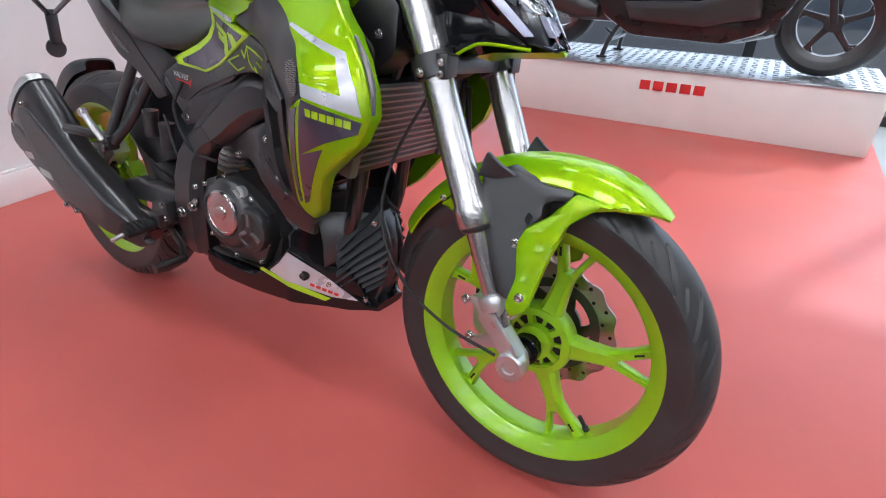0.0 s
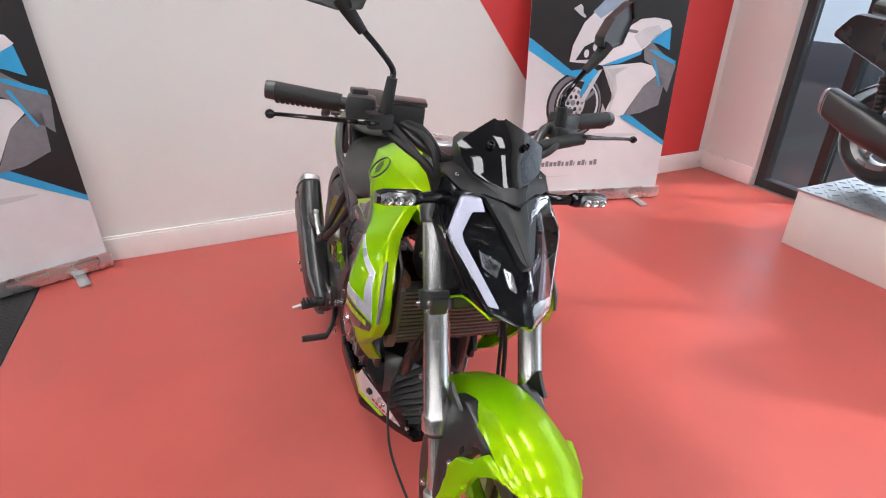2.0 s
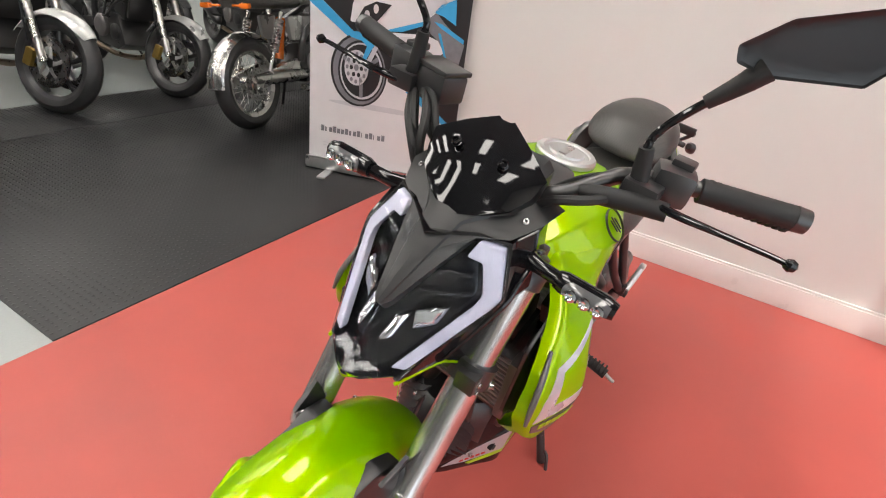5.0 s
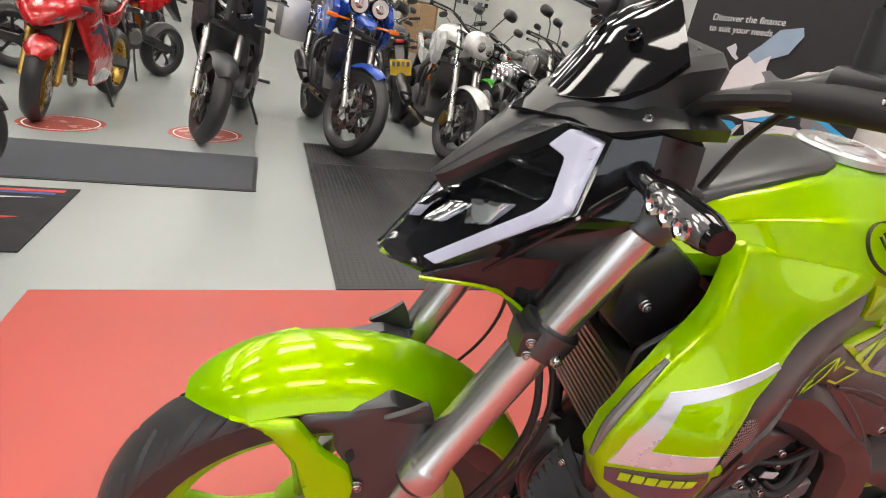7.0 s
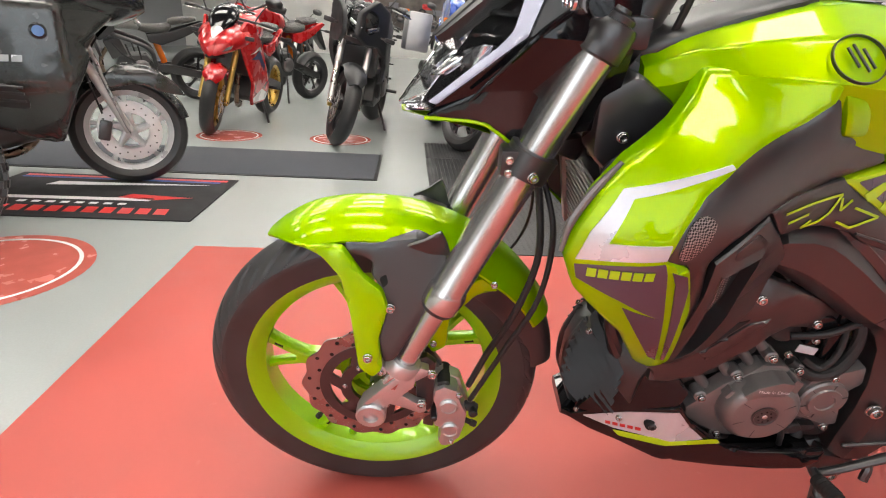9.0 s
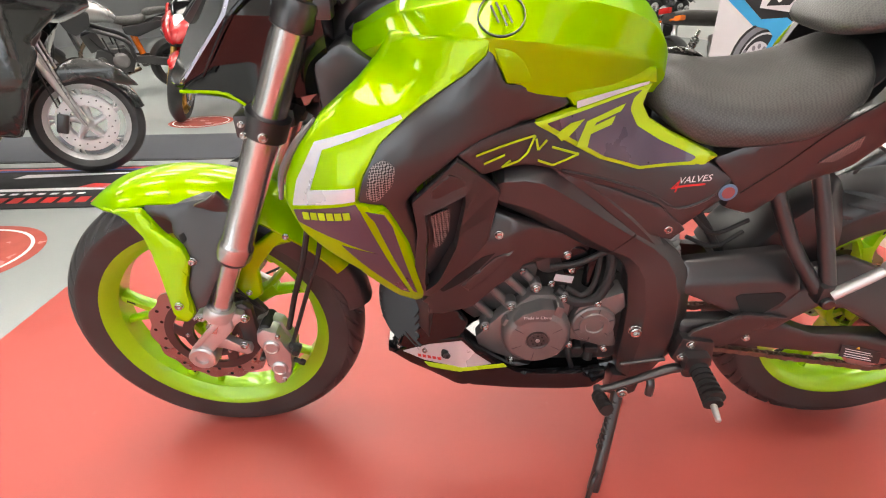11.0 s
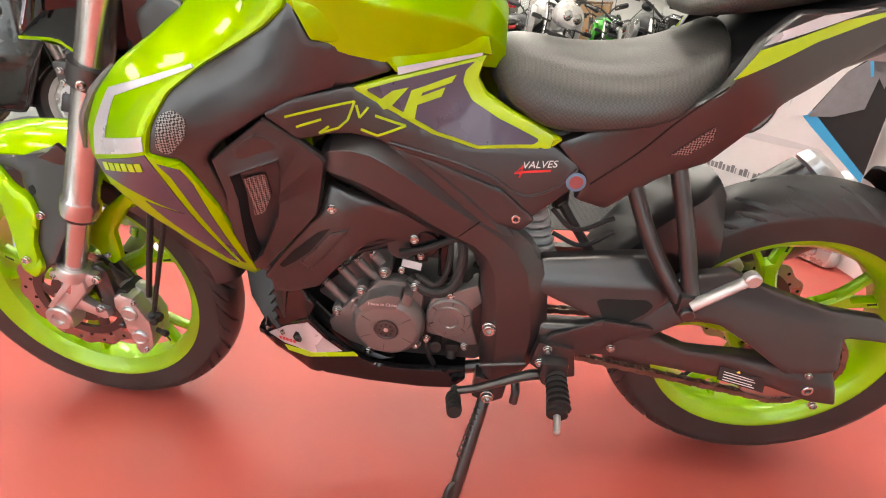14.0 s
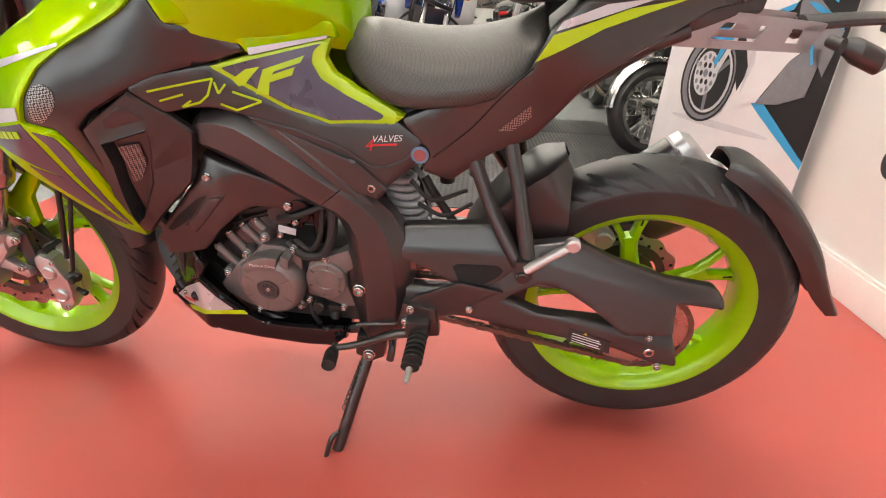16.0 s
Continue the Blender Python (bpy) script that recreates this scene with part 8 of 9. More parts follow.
            part("white_flash", panel([(-0.44, 0.30), (-0.50, 0.25), (-0.80, 0.26), (-0.82, 0.32), (-0.62, 0.38)], lambda x, z: 0.225 - 0.25 * max(0, 0.45 - z) - 0.3 * max(0, x + 0.35), 0.002, 0.002, 0.0005, 0.03, 0.01, s), C_WHITE, fr)
            part("blue_flash", panel([(-0.30, 0.66), (-0.46, 0.74), (-0.62, 0.60), (-0.60, 0.55), (-0.46, 0.66)], lambda x, z: 0.225 - 0.25 * max(0, 0.45 - z) - 0.3 * max(0, x + 0.35), 0.002, 0.002, 0.0005, 0.03, 0.008, s), mat("navy_print", (0.02, 0.03, 0.10), 0.35), fr)
            part("white_stripe", panel([(-0.28, 0.70), (-0.46, 0.775), (-0.52, 0.72), (-0.45, 0.745)], lambda x, z: 0.225 - 0.25 * max(0, 0.45 - z) - 0.3 * max(0, x + 0.35), 0.003, 0.002, 0.0005, 0.03, 0.004, s), C_WHITE, fr)
        part("nose_stripe", loft([(0.01, 0, 0.865, 0.012, 0.016), (-0.05, 0, 0.935, 0.04, 0.025), (-0.11, 0, 0.995, 0.055, 0.022), (-0.14, 0, 1.01, 0.05, 0.01)], 16), C_WHITE, nose)
        part("screen", loft([(-0.10, 0, 0.99, 0.05, 0.015), (-0.17, 0, 1.05, 0.11, 0.045), (-0.26, 0, 1.11, 0.12, 0.06), (-0.34, 0, 1.16, 0.09, 0.04), (-0.38, 0, 1.18, 0.04, 0.015)], 24), GLOSS, b)
    elif style == "tourer":
        def side_y(x, z):
            return 0.345 - 0.75 * max(0, x + 0.22) - 0.35 * max(0, z - 0.90) - 0.45 * max(0, 0.55 - z) - 0.25 * max(0, -0.62 - x)
        for s in (1, -1):
            fr = part("side_fairing", panel([(0.10, 0.96), (0.02, 0.90), (-0.09, 0.793), (-0.144, 0.740), (-0.116, 0.702), (-0.155, 0.610), (-0.223, 0.477), (-0.303, 0.262), (-0.416, 0.285), (-0.53, 0.34), (-0.74, 0.36), (-0.88, 0.50), (-0.84, 0.78), (-0.70, 1.00), (-0.44, 1.14), (-0.16, 1.17), (0.04, 1.06)], side_y, 0, 0.02, 0.014, 0.03, 0.03, s), main, b, "graphite side fairing")
            part("vent", panel([(-0.398, 0.50), (-0.47, 0.56), (-0.62, 0.57), (-0.66, 0.52), (-0.50, 0.45), (-0.40, 0.44)], side_y, 0.004, 0.003, 0.0005, 0.03, 0.02, s), SATIN, fr)
            for z in (0.475, 0.51, 0.54):
                part("vent_rib", tube([(-0.41, s * (side_y(-0.41, z) + 0.006), z), (-0.52, s * (side_y(-0.52, z) + 0.008), z + 0.01), (-0.63, s * (side_y(-0.63, z) + 0.006), z + 0.005)], 0.007, 8), MATT, fr)
            ey = side_y(-0.308, 0.793)
            part("emblem", lathe([(0.033, 0.0), (0.036, 0.006), (0.030, 0.009), (0, 0.009)], (-0.308, s * ey, 0.793), (-0.308 + 0.2, s * (ey + 1), 0.793), 28), GLOSS, fr, "round emblem")
            part("emblem_face", lathe([(0.024, 0.0095), (0.024, 0.0115), (0, 0.0115)], (-0.308, s * ey, 0.793), (-0.308 + 0.2, s * (ey + 1), 0.793), 24), mat("emblem_blue", (0.12, 0.25, 0.5), 0.3), fr)
            for k in range(2):
                part("letter_block", panel([(-0.385 - 0.05 * k, 0.685), (-0.425 - 0.05 * k, 0.685), (-0.43 - 0.05 * k, 0.655), (-0.39 - 0.05 * k, 0.655)], side_y, 0.003, 0.002, 0.0005, 0.03, 0.002, s), C_SILVER, fr)
            part("inner_panel", panel([(-0.08, 0.80), (-0.15, 0.70), (-0.22, 0.48), (-0.30, 0.28), (-0.55, 0.30), (-0.60, 0.80), (-0.30, 0.95)], lambda x, z: 0.17, 0, 0.02, 0.005, 0.04, 0.02, s), MATT, b)
            part("mirror_pod", loft([(0.02, s * 0.30, 1.05, 0.03, 0.03), (-0.05, s * 0.36, 1.06, 0.07, 0.06), (-0.16, s * 0.38, 1.06, 0.07, 0.06), (-0.22, s * 0.36, 1.06, 0.03, 0.03)], 18), main, b)
        part("nose_fairing", loft([(0.16, 0, 0.98, 0.06, 0.05), (0.10, 0, 0.99, 0.15, 0.10), (0.0, 0, 1.00, 0.24, 0.15), (-0.14, 0, 1.02, 0.29, 0.17), (-0.30, 0, 1.02, 0.30, 0.16)], 28, 2.6), main, b)
        part("screen", loft([(0.02, 0, 1.12, 0.16, 0.02), (-0.10, 0, 1.24, 0.21, 0.03), (-0.24, 0, 1.38, 0.20, 0.03), (-0.30, 0, 1.44, 0.14, 0.01)], 24), SMOKE, b)
        part("belly", loft([(-0.30, 0, 0.36, 0.16, 0.06), (-0.60, 0, 0.31, 0.22, 0.09), (-0.95, 0, 0.36, 0.16, 0.07)], 20, 3), MATT, b)
        for s in (1, -1):
            part("pannier", loft([(-1.10, s * 0.32, 0.66, 0.06, 0.10), (-1.18, s * 0.34, 0.66, 0.12, 0.18), (-1.50, s * 0.34, 0.66, 0.12, 0.18), (-1.62, s * 0.32, 0.68, 0.07, 0.12)], 24, 3.4), main, b)
    elif style == "classic":
        part("headlight", lathe([(0.02, -0.11), (0.06, -0.09), (0.085, -0.03), (0.09, 0.0), (0.085, 0.012), (0.0, 0.018)], (-0.16, 0, 0.90), (1, 0, 0.90), 32), STEEL, b)
        for s in (1, -1):
            part("side_cover", panel([(-0.90, 0.74), (-1.08, 0.74), (-1.06, 0.58), (-0.92, 0.56)], lambda x, z: 0.14, 0, 0.02, 0.01, 0.03, 0.02, s), C_SILVER, b)
    elif style == "adventure":
        for s in (1, -1):
            part("headlight", lathe([(0.03, -0.07), (0.068, -0.03), (0.074, 0.0), (0.068, 0.012), (0.0, 0.02)], (-0.12, s * 0.078, tz + 0.0), (1, s * 0.078, tz - 0.05), 28), GLOSS, b)
            part("lamp_face", lathe([(0.062, 0.008), (0.045, 0.004), (0.03, 0.01), (0.0, 0.012)], (-0.112, s * 0.078, tz + 0.0), (1, s * 0.078, tz - 0.05), 24), REFLECT, b)
            part("tank_wing", panel([(-0.18, tz - 0.06), (-0.34, tz + 0.08), (-0.60, tz + 0.02), (-0.56, tz - 0.18), (-0.36, tz - 0.28), (-0.26, tz - 0.22)], lambda x, z: 0.23, 0, 0.03, 0.012, 0.03, 0.03, s), main, b)
            part("hand_guard", tube([(tx + 0.02, s * 0.24, bz), (tx + 0.03, s * 0.33, bz), (tx - 0.04, s * 0.41, bz)], 0.03, 10, flat=1.3), MATT, b)
            part("crash_bar", tube([(-0.45, s * 0.12, 0.35), (-0.40, s * 0.26, 0.45), (-0.44, s * 0.26, 0.68), (-0.52, s * 0.15, 0.78)], 0.013, 8), SATIN, b)
        part("beak", loft([(0.02, 0, tz - 0.14, 0.02, 0.012), (-0.06, 0, tz - 0.11, 0.07, 0.02), (-0.18, 0, tz - 0.08, 0.09, 0.03)], 18, 3), main, b)
        part("screen", rings([[(x, w * v, z - 0.04 * v * v) for v in np.linspace(-1, 1, 9)] + [(x - 0.005, w * v, z - 0.04 * v * v) for v in np.linspace(1, -1, 9)] for x, z, w in ((-0.12, tz + 0.08, 0.12), (-0.17, tz + 0.22, 0.17), (-0.24, tz + 0.36, 0.14))]), LENS, b)
    else:
        hz = tz - 0.06
        hl_ = part("headlight", loft([(-0.06, 0, hz, 0.06, 0.05), (-0.09, 0, hz + 0.01, 0.10, 0.085), (-0.16, 0, hz + 0.02, 0.115, 0.10), (-0.24, 0, hz + 0.02, 0.09, 0.08)], 24, 2.6), main if seed % 2 else GLOSS, b)
        for s in (1, -1):
            if screen:
                continue
            part("lamp_face", lathe([(0.038, 0.004), (0.03, 0.008), (0.0, 0.012)], (-0.062, s * 0.045, hz + 0.005), (1, s * 0.06, hz), 20), REFLECT, hl_)
        for s in (1, -1):
            part("tank_wing", panel([(-0.30, 0.88), (-0.36, 0.96), (-0.62, 0.93), (-0.60, 0.78), (-0.44, 0.68), (-0.36, 0.74)], lambda x, z: 0.215, 0, 0.03, 0.012, 0.03, 0.03, s), accent, b)
        if screen:
            for s in (1, -1):
                part("half_fairing", panel([(-0.02, hz - 0.10), (-0.04, hz + 0.06), (-0.20, hz + 0.16), (-0.42, hz + 0.06), (-0.60, 0.70), (-0.62, 0.50), (-0.50, 0.46), (-0.40, 0.60), (-0.24, 0.74), (-0.12, hz - 0.16)], lambda x, z: 0.225 - 0.55 * max(0, x + 0.32) - 0.2 * max(0, 0.6 - z), 0, 0.02, 0.012, 0.025, 0.02, s), main, b)
                part("lamp_slit", panel([(0.02, hz - 0.03), (0.11, hz + 0.01), (0.12, hz - 0.02), (0.03, hz - 0.06)], lambda y, z: -0.03 - 0.55 * y, 0.012, 0.01, 0.003, 0.02, 0.004, 1), REFLECT, hl_)
                for v in hl_.children[-1].data.vertices:
                    q0, q1, q2 = v.co
                    v.co = (q1, s * q0, q2)
            part("screen", rings([[(x, w * v, z - 0.03 * v * v) for v in np.linspace(-1, 1, 9)] + [(x - 0.005, w * v, z - 0.03 * v * v) for v in np.linspace(1, -1, 9)] for x, z, w in ((-0.10, hz + 0.08, 0.08), (-0.16, hz + 0.20, 0.11), (-0.22, hz + 0.29, 0.07))]), SMOKE, b)
    rad_ = part("radiator", box((-0.40, 0, 0.62 + lift), (0.03, 0.30, 0.22), 0.006, m=pose(0, 0, 0, 0, 14, 0)), SATIN, b)
    part("rear_shock", joined(rod((-0.98, 0, 0.72 + lift), (-1.06, 0, 0.44 + lift), 0.035)), rnd.choice((SATIN, ORANGE, STEEL)), b)
    part("side_stand", tube([(-0.85, 0.12, 0.28 + lift), (-0.80, 0.20, 0.12), (-0.78, 0.24, 0.03)], 0.012, 8), SATIN, b)
    for k in range(6):
        e = 1 if k % 2 else -1
        part("hose", tube([(-0.5 - 0.06 * k, 0.14 * e, ez + 0.25), (-0.6 - 0.05 * k, 0.17 * e, ez + 0.18 - 0.04 * k), (-0.72 - 0.04 * k, 0.16 * e, ez + 0.08)], 0.009, 7), GRIP, b)
    if style == "sport":
        for ob in b.children:
            if ob.name.split(".")[0] in ("nose_fairing", "screen"):
                ob.matrix_local = Matrix.Translation((0.03, 0, -0.11))
    turn_axis = Vector((-0.30, 0, 0.66)).normalized()
    swing = Matrix.Translation((-0.03, 0, 0.30)) @ Matrix.Rotation(radians(steer), 4, turn_axis) @ Matrix.Translation((0.03, 0, -0.30))
    turned = {"front_wheel", "fork_leg", "brake_caliper", "upper_yoke", "lower_yoke", "front_mudguard", "mudguard_side", "handlebar", "grip", "lever", "mirror_stem", "mirror", "brake_hose", "hand_guard"}
    if style in ("naked", "classic"):
        turned |= {"headlight", "front_indicator"}
    for ob in b.children:
        if ob.name.split(".")[0] in turned:
            ob.matrix_local = swing
    if boxes:
        for s in (1, -1):
            part("pannier", box((-1.36, s * 0.32, 0.74 + lift), (0.42, 0.22, 0.34), 0.02), ALU, b, "square aluminium pannier")
            part("rack", tube([(-1.12, s * 0.16, 0.84 + lift), (-1.2, s * 0.2, 0.66 + lift), (-1.5, s * 0.2, 0.66 + lift)], 0.01, 8), SATIN, b)
    return b


moto((1.88, -1.70), (3.09, -0.82), "graphite grey faired touring motorcycle with silver wheels", C_GREY, "tourer", rim=BRIGHT, fork=mat("silver_fork", (0.62, 0.60, 0.58), 0.42, 0.2), seed=2, lean=-4, steer=0)
moto((1.97, -0.50), (3.15, 0.30), "dark motorcycle with a knobbly front tyre", C_DARK, "adventure", rim=SATIN, knobby=True, seed=3, steer=0)
moto((2.238, -3.247), (2.33, -4.66), "red sports motorcycle with white and navy flashes and gold fork", C_RED, "sport", rim=GOLD, fork=GOLD, seed=5, steer=14, size=0.98)
moto((1.101, -3.19), (1.16, -4.59), "matt dark grey motorcycle with a half fairing and screen", C_DARK, "naked", screen=True, seed=6, size=1.10, steer=24)
moto((0.07, -3.34), (0.44, -4.7), "blue adventure motorcycle with twin round lamps and panniers", C_BLUE, "adventure", accent=C_BLUE, rim=SATIN, boxes=True, seed=7, size=1.08, steer=26)
moto((-0.82, -3.5), (-0.61, -4.86), "white naked motorcycle with twin lamps and gold calipers", C_WHITE, "naked", seed=9, size=1.08)
moto((-1.67, -3.6), (-1.54, -4.95), "dark grey naked motorcycle with silver panels", C_DARK, "naked", accent=C_SILVER, seed=10)
moto((-3.11, -3.08), (-1.786, -2.629), "silver classic motorcycle with chrome mudguards and wire wheels", C_SILVER, "classic", rim=STEEL, seed=11)
moto((2.95, -4.95), (2.42, -6.2), "red touring motorcycle with a screen and top case", C_RED, "adventure", accent=C_RED, boxes=False, seed=12)
moto((4.65, -4.55), (3.5, -5.35), "grey naked motorcycle with a bright silencer", C_SILVER, "naked", accent=C_DARK, seed=13)
moto((1.5, -5.42), (1.6, -6.85), "dark blue and black naked motorcycle", C_BLUE, "naked", accent=C_DARK, seed=14)
moto((-0.46, -6.7), (-0.5, -5.28), "black motorcycle with a yellow number plate", C_DARK, "naked", plate=True, seed=15)
moto((-1.45, -5.5), (-1.35, -6.9), "bright green naked motorcycle in a row", C_GREEN, "naked", accent=C_GREEN, seed=16)
moto((-2.35, -5.2), (-2.2, -6.6), "black naked motorcycle with twin lamps", C_DARK, "naked", seed=18)
moto((-3.0, -4.2), (-3.15, -5.6), "white and black naked motorcycle", C_WHITE, "naked", accent=C_DARK, seed=19)
moto((-3.9, -3.9), (-4.1, -5.3), "red and black naked motorcycle", C_RED, "naked", accent=C_DARK, seed=21)
moto((-1.75, -8.4), (-1.75, -6.95), "dark motorcycle with a yellow number plate", C_DARK, "adventure", plate=True, seed=23)
moto((0.75, -7.4), (0.8, -8.8), "blue and black naked motorcycle", C_BLUE, "naked", accent=C_DARK, seed=24)
moto((3.3, -7.6), (3.4, -9.0), "black naked motorcycle with orange details", C_DARK, "naked", seed=25)
moto((-0.3, -8.3), (-0.2, -9.7), "tall dark adventure motorcycle with screen", C_DARK, "adventure", seed=26)
moto((-2.8, -7.4), (-2.7, -8.8), "silver and black naked motorcycle", C_SILVER, "naked", accent=C_DARK, seed=27)
moto((2.2, -9.2), (2.25, -10.6), "red and dark naked motorcycle", C_RED, "naked", accent=C_DARK, seed=28)

# scooter on the podium
POD = ROOM @ pose(0, 0, 0.330)
sc = thing("scooter", POD @ pose(0.55, 2.99, 0, 0, 0, -5), "large matt black scooter on its centre stand", "scooter")
moto_wheel(sc, "front_wheel", (0, 0, 0.26), 0.26, 0.055, 0.185, SATIN, 5, 0.12, discs=())
moto_wheel(sc, "rear_wheel", (-1.47, 0, 0.275), 0.25, 0.06, 0.165, C_SILVER, 5, 0.10, discs=(1,))
SCO = mat("scooter_black", (0.014, 0.013, 0.014), 0.3, coat=0.3, vary=0.1)
for s in (1, -1):
    part("side_body", panel([(-0.20, 0.30), (-0.28, 0.20), (-0.46, 0.13), (-0.95, 0.14), (-1.12, 0.24), (-1.20, 0.42), (-1.45, 0.60), (-1.80, 0.75), (-1.70, 0.86), (-1.2, 0.80), (-0.9, 0.62), (-0.5, 0.55), (-0.28, 0.85), (-0.16, 0.80), (-0.12, 0.5)], lambda x, z: 0.20 + 0.03 * math.sin(3 * x), 0, 0.03, 0.02, 0.04, 0.03, s), SCO, sc)
    part("floor_board", panel([(-0.30, 0.28), (-0.55, 0.22), (-0.95, 0.23), (-1.0, 0.32), (-0.6, 0.34), (-0.34, 0.44)], lambda x, z: 0.235, 0, 0.02, 0.008, 0.04, 0.02, s), MATT, sc)
    part("foot_panel", panel([(-1.06, 0.36), (-1.16, 0.34), (-1.20, 0.42), (-1.10, 0.47)], lambda x, z: 0.225, 0, 0.02, 0.006, 0.03, 0.01, s), mat("bronze_panel", (0.35, 0.28, 0.22), 0.4, 0.4), sc)
    part("fork_leg", rod((0.0, s * 0.085, 0.26), (-0.14, s * 0.085, 0.75), 0.018), SATIN, sc)
    part("rear_shock", joined(rod((-1.46, s * 0.14, 0.32), (-1.52, s * 0.14, 0.66), 0.012), lathe([(0.024, 0)] + [(0.026 if k % 2 else 0.019, 0.012 * k) for k in range(18)], (-1.475, s * 0.14, 0.38), (-1.52, s * 0.14, 0.66), 12)), SATIN, sc)
part("nose", loft([(0.02, 0, 0.72, 0.10, 0.10), (-0.08, 0, 0.80, 0.22, 0.2), (-0.2, 0, 0.85, 0.25, 0.25), (-0.3, 0, 0.85, 0.22, 0.25)], 24, 2.6), SCO, sc)
part("belly", loft([(-0.22, 0, 0.26, 0.10, 0.08), (-0.40, 0, 0.22, 0.18, 0.09), (-0.95, 0, 0.22, 0.18, 0.09), (-1.10, 0, 0.30, 0.15, 0.1)], 20, 3), SCO, sc)
part("seat", loft([(-0.75, 0, 0.76, 0.10, 0.04), (-0.9, 0, 0.78, 0.15, 0.06), (-1.3, 0, 0.82, 0.16, 0.06), (-1.7, 0, 0.88, 0.12, 0.04)], 20, 2.8), SEAT, sc)
part("engine", joined(box((-1.22, 0.02, 0.27), (0.34, 0.24, 0.16), 0.04), box((-1.40, 0.12, 0.27), (0.3, 0.06, 0.12), 0.03)), ENGINE, sc)
part("silencer", loft([(-1.15, -0.20, 0.26, 0.03, 0.035), (-1.25, -0.21, 0.28, 0.055, 0.07), (-1.50, -0.22, 0.36, 0.06, 0.085), (-1.68, -0.22, 0.43, 0.055, 0.075)], 20, 2.8), MATT, sc, "matt black silencer")
part("silencer_tip", loft([(-1.67, -0.22, 0.425, 0.056, 0.076), (-1.70, -0.22, 0.435, 0.05, 0.066), (-1.715, -0.22, 0.44, 0.03, 0.04)], 20, 2.8), ALU, sc)
part("centre_stand", joined(*(tube([(-1.05, s * 0.10, 0.18), (-1.09, s * 0.13, 0.09), (-1.11, s * 0.15, 0.005)], 0.014, 8) for s in (1, -1)), tube([(-1.08, -0.13, 0.1), (-1.08, 0.13, 0.1)], 0.012, 8, 1), tube([(-1.10, 0.13, 0.08), (-1.18, 0.16, 0.10), (-1.22, 0.18, 0.12)], 0.009, 8), box((-1.11, 0.15, 0.006), (0.06, 0.03, 0.012), 0.004), box((-1.11, -0.15, 0.006), (0.06, 0.03, 0.012), 0.004)), SATIN, sc)
part("rear_fender", rings([[Vector((-1.47 + 0.29 * math.cos(radians(a)), 0.07 * v, 0.275 + (0.29 - 0.02 * v * v) * math.sin(radians(a)))) for v in np.linspace(-1, 1, 7)] + [Vector((-1.47 + 0.28 * math.cos(radians(a)), 0.06 * v, 0.275 + 0.265 * math.sin(radians(a)))) for v in np.linspace(1, -1, 7)] for a in np.linspace(60, 175, 14)]), MATT, sc)

# roll-up banners
BAN_DARK, BAN_WHITE = mat("banner_charcoal", (0.015, 0.0145, 0.016), 0.55, vary=0.03), mat("banner_white", (0.72, 0.70, 0.72), 0.5, vary=0.03)
BAN_BLUE, BAN_GREY = mat("banner_blue", (0.04, 0.36, 0.68), 0.5, vary=0.05), mat("banner_grey", (0.20, 0.20, 0.22), 0.5, vary=0.1, vscale=30)
BAN_PALE, BAN_TINT = mat("banner_pale", (0.58, 0.57, 0.60), 0.5, vary=0.06, vscale=12), mat("banner_screen_blue", (0.30, 0.40, 0.52), 0.5, vary=0.1)


